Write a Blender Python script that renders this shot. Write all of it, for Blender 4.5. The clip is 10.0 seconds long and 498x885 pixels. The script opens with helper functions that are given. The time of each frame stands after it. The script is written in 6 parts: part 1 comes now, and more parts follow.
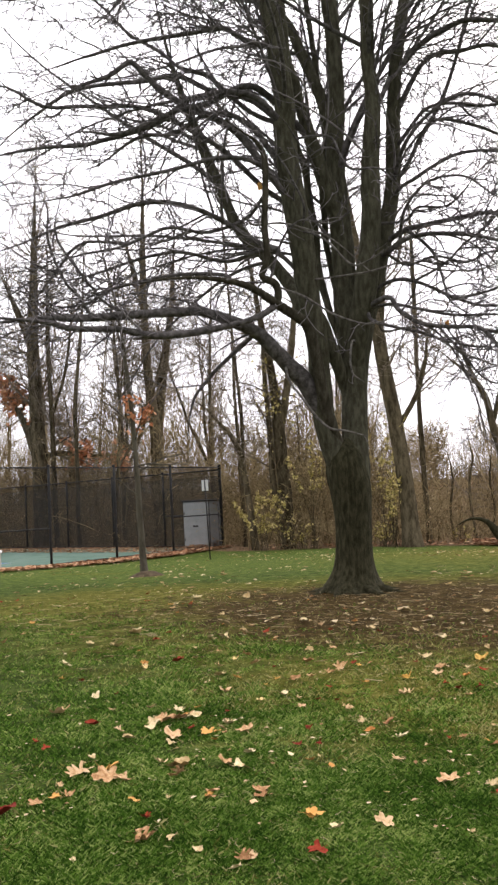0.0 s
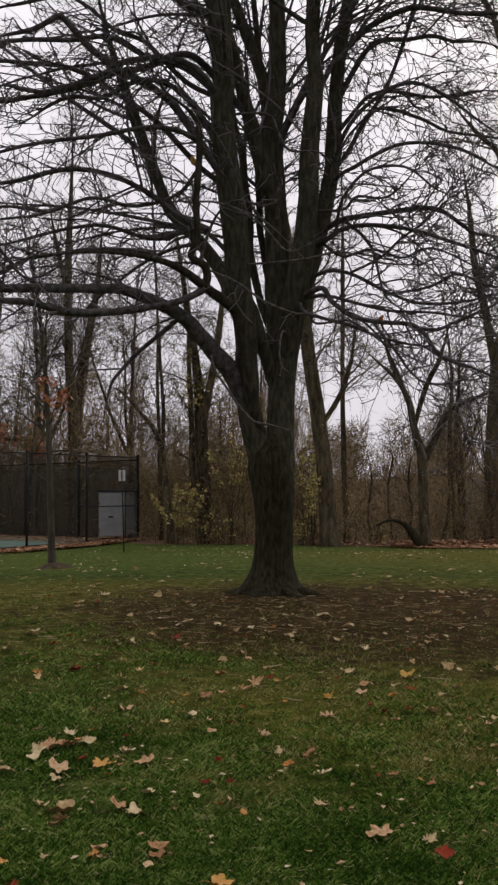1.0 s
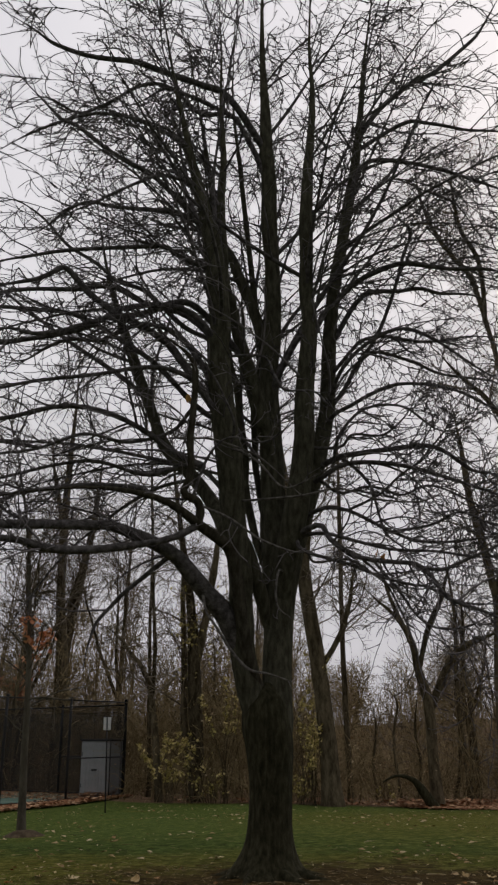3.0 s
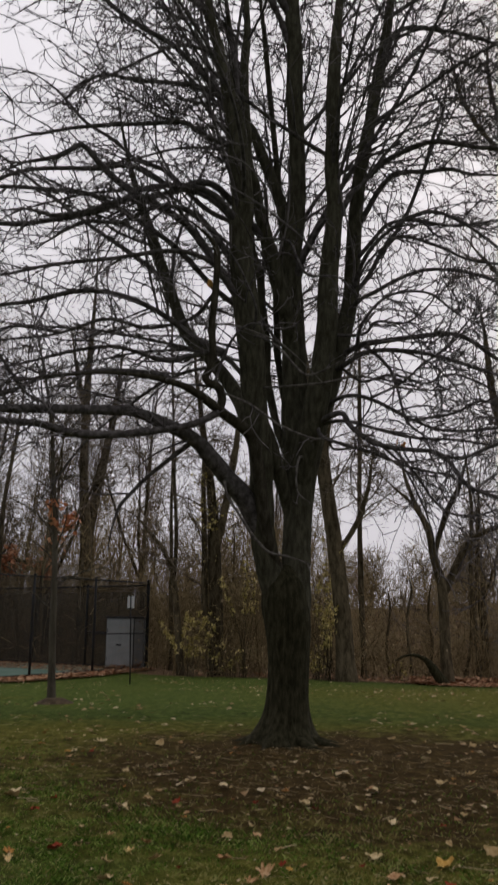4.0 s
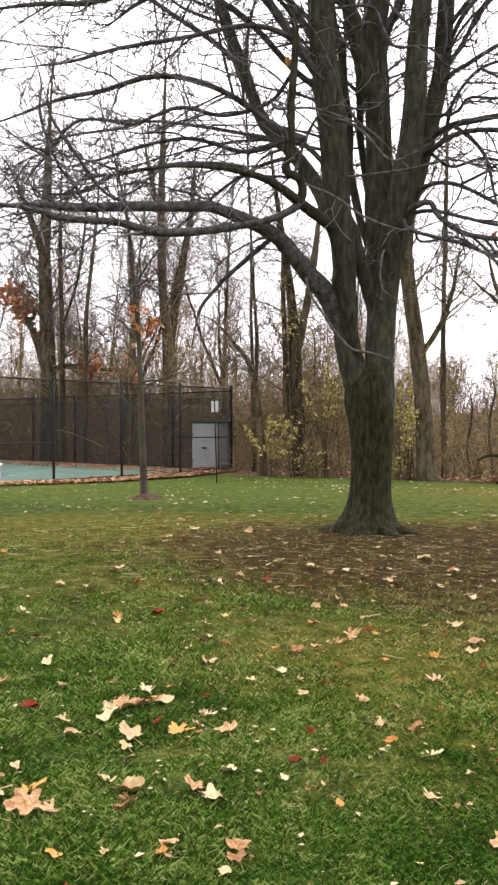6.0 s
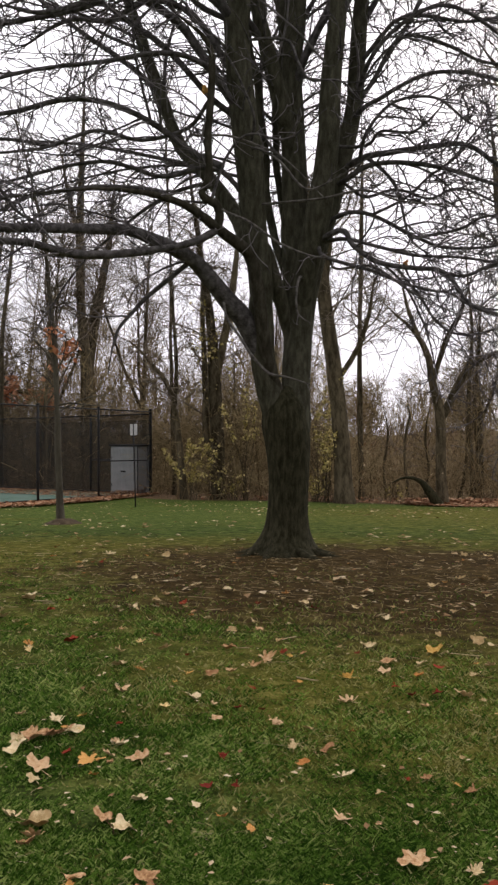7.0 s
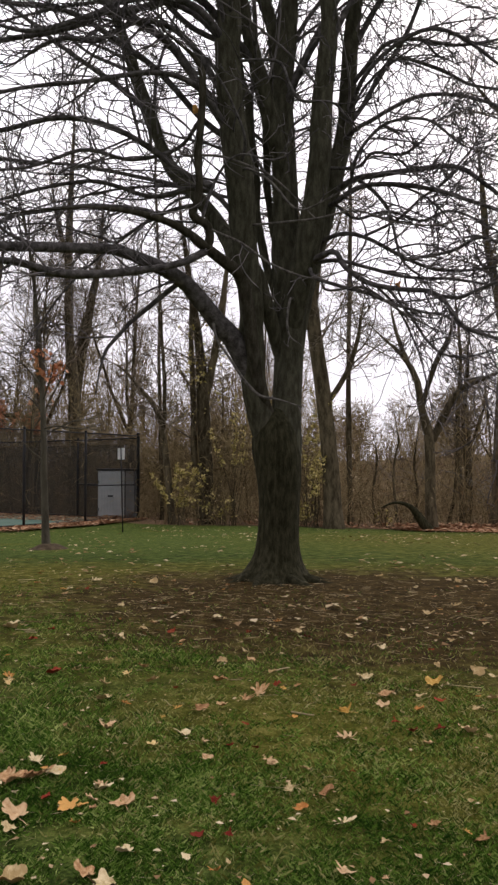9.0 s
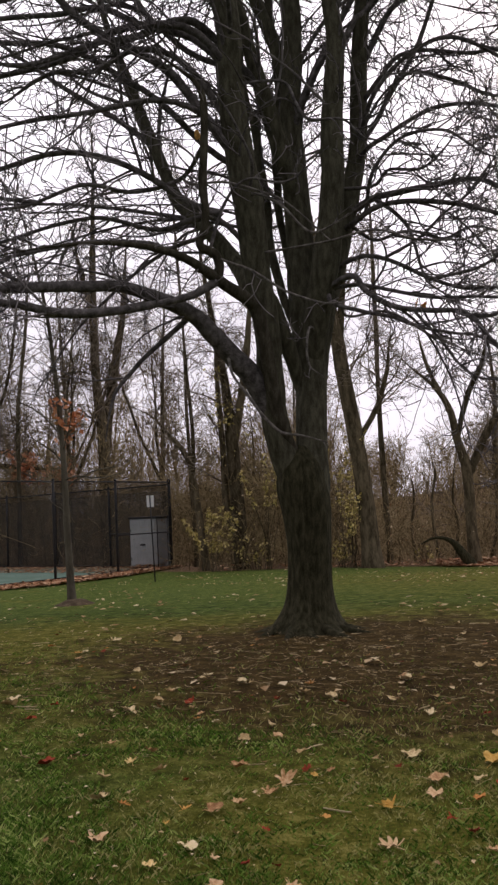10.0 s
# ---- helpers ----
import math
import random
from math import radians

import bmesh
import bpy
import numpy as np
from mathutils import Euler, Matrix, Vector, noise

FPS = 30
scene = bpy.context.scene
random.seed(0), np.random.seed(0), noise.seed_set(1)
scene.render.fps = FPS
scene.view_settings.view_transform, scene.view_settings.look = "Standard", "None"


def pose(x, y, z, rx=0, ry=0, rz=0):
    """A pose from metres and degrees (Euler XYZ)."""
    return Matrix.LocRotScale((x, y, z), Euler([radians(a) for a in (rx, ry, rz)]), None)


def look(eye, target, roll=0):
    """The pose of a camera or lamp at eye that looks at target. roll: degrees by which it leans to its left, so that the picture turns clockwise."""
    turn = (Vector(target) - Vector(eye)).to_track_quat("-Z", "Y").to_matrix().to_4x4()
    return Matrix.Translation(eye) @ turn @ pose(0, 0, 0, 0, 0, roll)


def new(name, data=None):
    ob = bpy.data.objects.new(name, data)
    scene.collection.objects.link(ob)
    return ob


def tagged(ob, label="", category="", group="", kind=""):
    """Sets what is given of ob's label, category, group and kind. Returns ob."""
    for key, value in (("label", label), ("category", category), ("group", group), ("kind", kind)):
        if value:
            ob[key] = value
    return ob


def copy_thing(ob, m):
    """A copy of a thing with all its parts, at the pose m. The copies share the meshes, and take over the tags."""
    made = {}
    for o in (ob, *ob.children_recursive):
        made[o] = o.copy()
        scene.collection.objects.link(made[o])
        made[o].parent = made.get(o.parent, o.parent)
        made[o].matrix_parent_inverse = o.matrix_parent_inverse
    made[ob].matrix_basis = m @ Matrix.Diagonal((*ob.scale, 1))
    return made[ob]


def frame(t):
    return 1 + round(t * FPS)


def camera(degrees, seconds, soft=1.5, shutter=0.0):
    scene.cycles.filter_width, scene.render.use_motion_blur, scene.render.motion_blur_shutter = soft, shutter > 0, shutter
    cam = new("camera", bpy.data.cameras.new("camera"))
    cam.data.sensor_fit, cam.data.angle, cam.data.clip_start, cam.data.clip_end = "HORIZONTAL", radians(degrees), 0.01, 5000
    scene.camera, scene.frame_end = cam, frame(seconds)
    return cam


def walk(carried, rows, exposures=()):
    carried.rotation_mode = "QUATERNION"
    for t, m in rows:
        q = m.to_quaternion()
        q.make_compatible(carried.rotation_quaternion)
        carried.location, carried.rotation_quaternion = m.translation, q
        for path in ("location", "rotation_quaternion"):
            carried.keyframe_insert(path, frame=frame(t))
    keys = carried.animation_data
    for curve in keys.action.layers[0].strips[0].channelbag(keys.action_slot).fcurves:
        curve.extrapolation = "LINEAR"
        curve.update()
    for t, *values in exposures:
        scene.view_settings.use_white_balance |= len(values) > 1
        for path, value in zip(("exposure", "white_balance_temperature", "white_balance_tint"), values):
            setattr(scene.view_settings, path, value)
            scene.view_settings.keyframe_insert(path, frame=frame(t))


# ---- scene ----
cam = camera(33.3, 10.0, soft=2.5, shutter=0.12)
PATH = [
    (0, (0.357, 0.22, 1.296), (0.251, 2.212, 1.439), -3.0),
    (0.5, (0.371, 0.506, 1.295), (0.26, 2.502, 1.372), -0.4),
    (1, (0.348, 0.84, 1.316), (0.43, 2.835, 1.438), -0.6),
    (1.5, (0.411, 1.147, 1.339), (0.51, 3.132, 1.564), -1.9),
    (2, (0.445, 1.32, 1.389), (0.464, 3.287, 1.755), -1.3),
    (2.5, (0.414, 1.384, 1.445), (0.494, 3.299, 2.018), -0.4),
    (2.7, (0.407, 1.397, 1.459), (0.5, 3.277, 2.133), -0.3),
    (3.8, (0.396, 1.423, 1.467), (0.448, 3.342, 2.03), -0.2),
    (4, (0.384, 1.428, 1.442), (0.428, 3.384, 1.858), 0.5),
    (4.5, (0.373, 1.48, 1.368), (0.392, 3.478, 1.454), 0.0),
    (5, (0.357, 1.479, 1.322), (0.28, 3.475, 1.227), -0.4),
    (5.2, (0.344, 1.478, 1.311), (0.212, 3.469, 1.186), -0.4),
    (6.3, (0.351, 1.443, 1.324), (0.207, 3.438, 1.318), 0.0),
    (6.5, (0.361, 1.444, 1.323), (0.27, 3.442, 1.328), 0.0),
    (7, (0.382, 1.442, 1.324), (0.429, 3.442, 1.339), -0.1),
    (7.5, (0.401, 1.443, 1.324), (0.574, 3.435, 1.347), -0.0),
    (8, (0.392, 1.454, 1.323), (0.573, 3.446, 1.352), 0.4),
    (8.5, (0.35, 1.489, 1.312), (0.479, 3.485, 1.345), 0.6),
    (9, (0.361, 1.648, 1.307), (0.437, 3.645, 1.382), -0.0),
    (9.5, (0.482, 1.962, 1.318), (0.485, 3.96, 1.408), -2.1),
    (10, (0.52, 2.353, 1.332), (0.516, 4.345, 1.508), -2.8),
]
EXPOSURES = [(0.0, 0.88, 6650, 12), (0.5, -0.29, 6650, 14), (1.0, -0.58, 6650, 15), (1.5, -0.82, 6650, 16), (2.0, -0.88, 6650, 16), (2.7, -0.94, 6650, 11), (3.8, -0.94, 6650, 13), (4.1, -0.63, 6650, 14), (4.5, 0.20, 6650, 17), (5.0, 1.35, 6650, 13), (5.2, 1.50, 6650, 13), (6.3, 0.71, 6650, 13), (6.5, 0.39, 6650, 13), (7.0, 0.07, 6650, 14), (7.5, 0.00, 6650, 15), (8.0, 0.05, 6650, 15), (9.0, 0.01, 6650, 15), (9.5, -0.23, 6650, 16), (10.0, -0.16, 6650, 19)]
walk(cam, [(t, look(eye, target, roll)) for t, eye, target, roll in PATH], EXPOSURES)

# ---- world and light: a white overcast sky ----
world = bpy.data.worlds.new("overcast_sky")
scene.world = world
world.use_nodes = True
wn, wl = world.node_tree.nodes, world.node_tree.links
wn.clear()
w_out = wn.new("ShaderNodeOutputWorld")
w_bg = wn.new("ShaderNodeBackground")
w_sky = wn.new("ShaderNodeTexSky")
w_sky.sky_type = "NISHITA"
w_sky.sun_disc = False
w_sky.sun_elevation, w_sky.sun_rotation = radians(38), radians(25)
w_sky.dust_density = 6.0
w_dim = wn.new("ShaderNodeVectorMath")
w_dim.operation = "SCALE"
w_dim.inputs["Scale"].default_value = 0.10
w_noise = wn.new("ShaderNodeTexNoise")
w_noise.inputs["Scale"].default_value = 2.2
w_noise.inputs["Detail"].default_value = 5.0
w_ramp = wn.new("ShaderNodeValToRGB")
w_ramp.color_ramp.elements[0].color = (0.80, 0.80, 0.88, 1)
w_ramp.color_ramp.elements[1].color = (1.0, 0.995, 1.05, 1)
w_ramp.color_ramp.elements[0].position, w_ramp.color_ramp.elements[1].position = 0.3, 0.62
w_mix = wn.new("ShaderNodeMix")
w_mix.data_type = "RGBA"
w_mix.inputs["Factor"].default_value = 0.96
wl.new(w_sky.outputs[0], w_dim.inputs[0])
wl.new(w_noise.outputs["Fac"], w_ramp.inputs[0])
wl.new(w_dim.outputs[0], w_mix.inputs[6])
wl.new(w_ramp.outputs[0], w_mix.inputs[7])
# the veiled sun stands ahead, so the cloud is brighter on that side
w_co = wn.new("ShaderNodeTexCoord")
w_dot = wn.new("ShaderNodeVectorMath")
w_dot.operation = "DOT_PRODUCT"
w_dot.inputs[1].default_value = (0.25, 0.85, 0.46)
wl.new(w_co.outputs["Generated"], w_dot.inputs[0])
wl.new(w_co.outputs["Generated"], w_noise.inputs["Vector"])
w_sep = wn.new("ShaderNodeSeparateXYZ")
wl.new(w_co.outputs["Generated"], w_sep.inputs[0])
w_high = wn.new("ShaderNodeMath")
w_high.operation = "MULTIPLY_ADD"
w_high.inputs[1].default_value, w_high.inputs[2].default_value = 0.45, 0.78
wl.new(w_sep.outputs[2], w_high.inputs[0])
w_gain = wn.new("ShaderNodeMath")
w_gain.operation = "MULTIPLY_ADD"
w_gain.inputs[1].default_value = 0.48
wl.new(w_dot.outputs["Value"], w_gain.inputs[0])
wl.new(w_high.outputs[0], w_gain.inputs[2])
w_lit = wn.new("ShaderNodeVectorMath")
w_lit.operation = "SCALE"
wl.new(w_mix.outputs[2], w_lit.inputs[0])
wl.new(w_gain.outputs[0], w_lit.inputs["Scale"])
wl.new(w_lit.outputs[0], w_bg.inputs["Color"])
w_bg.inputs["Strength"].default_value = 1.0
wl.new(w_bg.outputs[0], w_out.inputs[0])

sun = new("sun", bpy.data.lights.new("sun", "SUN"))
sun.data.energy, sun.data.angle, sun.data.color = 0.6, radians(30), (1.0, 0.97, 0.93)
sun.matrix_basis = look((0, 0, 30), (-10, -21, 0))

# ---- materials ----


def material(name, colours, scale=4.0, detail=6.0, rough=0.9, bump=0.3, stretch=(1, 1, 1), fine=40.0, spread=0.0, island=False, metal=0.0, spec=0.06, low=0.3, high=0.7):
    """Two scales of noise over a colour ramp, with relief; spread: how far each object (or island) differs."""
    m = bpy.data.materials.new(name)
    m.use_nodes = True
    n, l = m.node_tree.nodes, m.node_tree.links
    b = n["Principled BSDF"]
    b.inputs["Roughness"].default_value, b.inputs["Metallic"].default_value = rough, metal
    b.inputs["Specular IOR Level"].default_value = spec
    tc = n.new("ShaderNodeTexCoord")
    mp = n.new("ShaderNodeMapping")
    mp.inputs["Scale"].default_value = stretch
    l.new(tc.outputs["Object"], mp.inputs["Vector"])
    big, small = n.new("ShaderNodeTexNoise"), n.new("ShaderNodeTexNoise")
    big.inputs["Scale"].default_value, big.inputs["Detail"].default_value = scale, detail
    small.inputs["Scale"].default_value, small.inputs["Detail"].default_value = fine, 3.0
    for node in (big, small):
        l.new(mp.outputs["Vector"], node.inputs["Vector"])
    add = n.new("ShaderNodeMath")
    add.operation = "MULTIPLY_ADD"
    l.new(small.outputs["Fac"], add.inputs[0])
    add.inputs[1].default_value = 0.45
    l.new(big.outputs["Fac"], add.inputs[2])
    shift = n.new("ShaderNodeMath")
    shift.operation = "SUBTRACT"
    l.new(add.outputs[0], shift.inputs[0])
    shift.inputs[1].default_value = 0.225
    fac = shift
    if spread:
        if island:
            src = n.new("ShaderNodeNewGeometry").outputs["Random Per Island"]
        else:
            src = n.new("ShaderNodeObjectInfo").outputs["Random"]
        more = n.new("ShaderNodeMath")
        more.operation = "MULTIPLY_ADD"
        l.new(src, more.inputs[0])
        more.inputs[1].default_value = spread
        l.new(shift.outputs[0], more.inputs[2])
        less = n.new("ShaderNodeMath")
        less.operation = "SUBTRACT"
        l.new(more.outputs[0], less.inputs[0])
        less.inputs[1].default_value = spread / 2
        fac = less
    ramp = n.new("ShaderNodeValToRGB")
    while len(ramp.color_ramp.elements) < len(colours):
        ramp.color_ramp.elements.new(0.5)
    for i, c in enumerate(colours):
        ramp.color_ramp.elements[i].position = low + (high - low) * i / max(1, len(colours) - 1)
        ramp.color_ramp.elements[i].color = (*c, 1)
    l.new(fac.outputs[0], ramp.inputs[0])
    l.new(ramp.outputs[0], b.inputs["Base Color"])
    if bump:
        bp = n.new("ShaderNodeBump")
        bp.inputs["Strength"].default_value = bump
        bp.inputs["Distance"].default_value = 0.02
        l.new(add.outputs[0], bp.inputs["Height"])
        l.new(bp.outputs[0], b.inputs["Normal"])
    return m


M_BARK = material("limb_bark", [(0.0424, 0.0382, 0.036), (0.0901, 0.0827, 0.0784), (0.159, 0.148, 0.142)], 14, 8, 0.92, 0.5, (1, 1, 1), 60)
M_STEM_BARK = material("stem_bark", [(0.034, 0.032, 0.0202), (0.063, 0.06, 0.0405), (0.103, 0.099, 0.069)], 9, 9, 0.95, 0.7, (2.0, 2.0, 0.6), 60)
# trunk, roots and bent stem: darker than the stem bark
M_TRUNK_BARK = material("dark_trunk_bark", [(0.016, 0.0148, 0.00721), (0.0349, 0.0323, 0.0176), (0.0621, 0.058, 0.0333)], 10, 9, 0.95, 0.8, (2.2, 2.2, 0.6), 70)
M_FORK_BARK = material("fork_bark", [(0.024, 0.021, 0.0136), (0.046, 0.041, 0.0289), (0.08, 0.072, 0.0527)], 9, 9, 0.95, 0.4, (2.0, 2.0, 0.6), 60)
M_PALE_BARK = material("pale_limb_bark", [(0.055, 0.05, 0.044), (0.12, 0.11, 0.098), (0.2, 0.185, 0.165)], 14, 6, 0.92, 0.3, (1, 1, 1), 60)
M_TWIG = material("twig_bark", [(0.066, 0.06, 0.06), (0.21, 0.19, 0.19)], 6, 3, 0.9, 0.0, fine=20, spread=0.5, island=True)
M_WOOD_BARK = material("woods_bark", [(0.0306, 0.024, 0.01376), (0.0816, 0.066, 0.04042), (0.1479, 0.121, 0.0774)], 3, 7, 0.95, 0.8, (2, 2, 0.6), 14, spread=0.2)
M_WOOD_TWIG = material("woods_twigs", [(0.08874, 0.071, 0.05192), (0.255, 0.21, 0.1566)], 1, 3, 0.9, 0.0, fine=9, spread=0.5, island=True)
M_YOUNG_BARK = material("young_bark", [(0.055, 0.047, 0.034), (0.13, 0.115, 0.086)], 4, 5, 0.9, 0.4, (2, 2, 0.5), 20)
M_BRUSH = material("brush", [(0.103, 0.076, 0.03784), (0.2112, 0.158, 0.08272), (0.3193, 0.25, 0.1338)], 0.6, 4, 0.95, 0.0, fine=8, spread=0.7, island=True)
M_GREY_BRUSH = material("grey_brush", [(0.09, 0.083, 0.072), (0.2, 0.186, 0.162), (0.3, 0.28, 0.245)], 0.8, 4, 0.95, 0.0, fine=8, spread=0.7, island=True)
M_POST = material("black_coated_steel", [(0.012, 0.012, 0.012), (0.026, 0.025, 0.024)], 8, 3, 0.6, 0.05, spec=0.2)
M_SHED = material("grey_painted_steel", [(0.32, 0.33, 0.325), (0.4, 0.405, 0.4)], 2.5, 5, 0.55, 0.05)
M_SHED_TRIM = material("dark_steel_trim", [(0.03, 0.03, 0.03), (0.06, 0.06, 0.06)], 8, 3, 0.6, 0.05)
M_SIGN = material("white_sign_back", [(0.6, 0.6, 0.6), (0.75, 0.75, 0.74)], 6, 3, 0.4, 0.0)
M_COURT = material("green_court", [(0.11, 0.185, 0.14), (0.15, 0.23, 0.18), (0.18, 0.26, 0.21)], 0.8, 6, 0.85, 0.1)
M_COURT_BLUE = material("blue_court", [(0.05, 0.13, 0.28), (0.07, 0.17, 0.33)], 0.8, 6, 0.85, 0.1)
M_LINE = material("court_line", [(0.65, 0.66, 0.65), (0.75, 0.75, 0.74)], 6, 3, 0.7, 0.0)
M_MULCH = material("mulch", [(0.042, 0.03, 0.018), (0.11, 0.082, 0.052)], 9, 6, 0.95, 0.8, fine=60)
M_POLE = material("pole_wood", [(0.09, 0.065, 0.05), (0.18, 0.14, 0.11)], 3, 6, 0.9, 0.5, (4, 4, 0.4), 20)
M_YELLOW = material("yellow_plastic", [(0.62, 0.55, 0.04), (0.7, 0.63, 0.06)], 4, 3, 0.5, 0.0)
M_CONCRETE = material("tan_concrete", [(0.3, 0.28, 0.23), (0.42, 0.39, 0.33)], 6, 6, 0.9, 0.3)
M_WHITE = material("white_rim", [(0.7, 0.7, 0.68), (0.8, 0.8, 0.78)], 5, 3, 0.5, 0.0)
M_STRAW = material("straw", [(0.08, 0.052, 0.022), (0.22, 0.16, 0.075), (0.5, 0.4, 0.24)], 8, 4, 0.9, 0.0, spread=0.9, island=True)
LEAF = {
    "pale": material("pale_leaf", [(0.38, 0.265, 0.12), (0.56, 0.43, 0.225), (0.7, 0.57, 0.34)], 7, 5, 0.75, 0.4, spread=0.5),
    "tan": material("tan_leaf", [(0.3, 0.155, 0.07), (0.5, 0.3, 0.145), (0.63, 0.44, 0.25)], 7, 5, 0.75, 0.4, spread=0.5),
    "gold": material("gold_leaf", [(0.46, 0.26, 0.06), (0.6, 0.4, 0.12), (0.72, 0.54, 0.26)], 10, 4, 0.75, 0.2, spread=0.6),
    "orange": material("orange_leaf", [(0.42, 0.17, 0.05), (0.6, 0.33, 0.1)], 10, 4, 0.75, 0.2, spread=0.6),
    "red": material("red_leaf", [(0.15, 0.02, 0.012), (0.27, 0.045, 0.02)], 10, 4, 0.7, 0.2, spread=0.6),
}
M_LITTER = material("leaf_litter", [(0.21, 0.095, 0.048), (0.4, 0.205, 0.105), (0.56, 0.38, 0.23)], 3, 3, 0.85, 0.0, spread=1.0, island=True, low=0.2, high=0.85)
M_LITTER_PALE = material("pale_litter", [(0.22, 0.13, 0.06), (0.42, 0.3, 0.165), (0.58, 0.47, 0.3)], 3, 3, 0.85, 0.0, spread=1.0, island=True, low=0.2, high=0.85)
M_OAK_LEAVES = material("hanging_orange_leaves", [(0.42, 0.16, 0.075), (0.7, 0.36, 0.2)], 3, 3, 0.8, 0.0, spread=0.9, island=True)
M_GOLD_LEAVES = material("hanging_gold_leaves", [(0.3, 0.24, 0.07), (0.5, 0.44, 0.15), (0.62, 0.5, 0.22)], 2, 3, 0.8, 0.0, spread=0.9, island=True)
M_GRASS = material("grass_blades", [(0.0242, 0.0626, 0.00704), (0.0818, 0.171, 0.0203), (0.177, 0.292, 0.0454), (0.465, 0.529, 0.172)], 1.6, 4, 0.8, 0.0, fine=9, spread=0.9, island=True, low=0.25, high=1.0)
M_DRY = material("dry_grass", [(0.12, 0.125, 0.026), (0.26, 0.25, 0.07), (0.46, 0.42, 0.18)], 2, 3, 0.85, 0.0, spread=0.8, island=True)


def see_through(name, colour, cover):
    """A fine wire or woven screen: so much of it is thread, the rest open."""
    m = bpy.data.materials.new(name)
    m.use_nodes = True
    n, l = m.node_tree.nodes, m.node_tree.links
    b = n["Principled BSDF"]
    b.inputs["Base Color"].default_value, b.inputs["Roughness"].default_value = (*colour, 1), 0.9
    b.inputs["Specular IOR Level"].default_value = 0.05
    clear, mix = n.new("ShaderNodeBsdfTransparent"), n.new("ShaderNodeMixShader")
    mix.inputs[0].default_value = cover
    l.new(clear.outputs[0], mix.inputs[1])
    l.new(b.outputs[0], mix.inputs[2])
    l.new(mix.outputs[0], n["Material Output"].inputs["Surface"])
    return m


M_WIRE = see_through("black_chain_link", (0.012, 0.012, 0.012), 0.3)
M_SCREEN = see_through("dark_windscreen", (0.165, 0.153, 0.135), 0.29)

# ---- mesh helpers ----


def unit(v):
    return v / np.maximum(np.linalg.norm(v, axis=-1, keepdims=True), 1e-9)


def mesh_from(name, verts, faces, mat, smooth=True):
    """A mesh from arrays; faces all have the same number of corners."""
    me = bpy.data.meshes.new(name)
    verts, faces = np.asarray(verts, dtype=np.float32), np.asarray(faces, dtype=np.int32)
    k = faces.shape[1]
    me.vertices.add(len(verts))
    me.vertices.foreach_set("co", verts.ravel())
    me.loops.add(faces.size)
    me.loops.foreach_set("vertex_index", faces.ravel())
    me.polygons.add(len(faces))
    me.polygons.foreach_set("loop_start", np.arange(0, faces.size, k, dtype=np.int32))
    me.polygons.foreach_set("use_smooth", np.full(len(faces), smooth))
    me.update(calc_edges=True)
    me.materials.append(mat)
    return me


def tubes(P, R, s):
    """Tapered tubes along n lines of k points each: vertices and quads."""
    n, k, _ = P.shape
    T = unit(np.gradient(P, axis=1))
    mean = unit(P[:, -1] - P[:, 0])
    ref = np.where(np.abs(mean[:, 2:3]) < 0.8, np.array([[0.0, 0.0, 1.0]]), np.array([[0.83, 0.55, 0.0]]))[:, None, :]
    A = unit(np.cross(T, np.broadcast_to(ref, T.shape)))
    B = np.cross(T, A)
    ang = np.arange(s) * 2 * np.pi / s
    ring = A[:, :, None, :] * np.cos(ang)[None, None, :, None] + B[:, :, None, :] * np.sin(ang)[None, None, :, None]
    V = P[:, :, None, :] + ring * R[:, :, None, None]
    base = (np.arange(n) * k * s)[:, None, None] + (np.arange(k - 1) * s)[None, :, None]
    j = np.arange(s)[None, None, :]
    a, b = base + j, base + (j + 1) % s
    Fq = np.stack([a, b, b + s, a + s], axis=-1)
    return V.reshape(-1, 3), Fq.reshape(-1, 4)


def join_tubes(sets):
    V, Fq, off = [], [], 0
    for v, f in sets:
        V.append(v), Fq.append(f + off)
        off += len(v)
    return np.concatenate(V), np.concatenate(Fq)


def smooth_line(points, k):
    """k points on a soft curve through the control points (x, y, z, radius)."""
    p = np.asarray(points, dtype=float)
    p = np.concatenate([[2 * p[0] - p[1]], p, [2 * p[-1] - p[-2]]])
    seg = np.linspace(0, len(points) - 1 - 1e-6, k)
    i = seg.astype(int)
    t = (seg - i)[:, None]
    a, b, c, d = p[i], p[i + 1], p[i + 2], p[i + 3]
    return 0.5 * (2 * b + (c - a) * t + (2 * a - 5 * b + 4 * c - d) * t * t + (3 * b - a - 3 * c + d) * t ** 3)


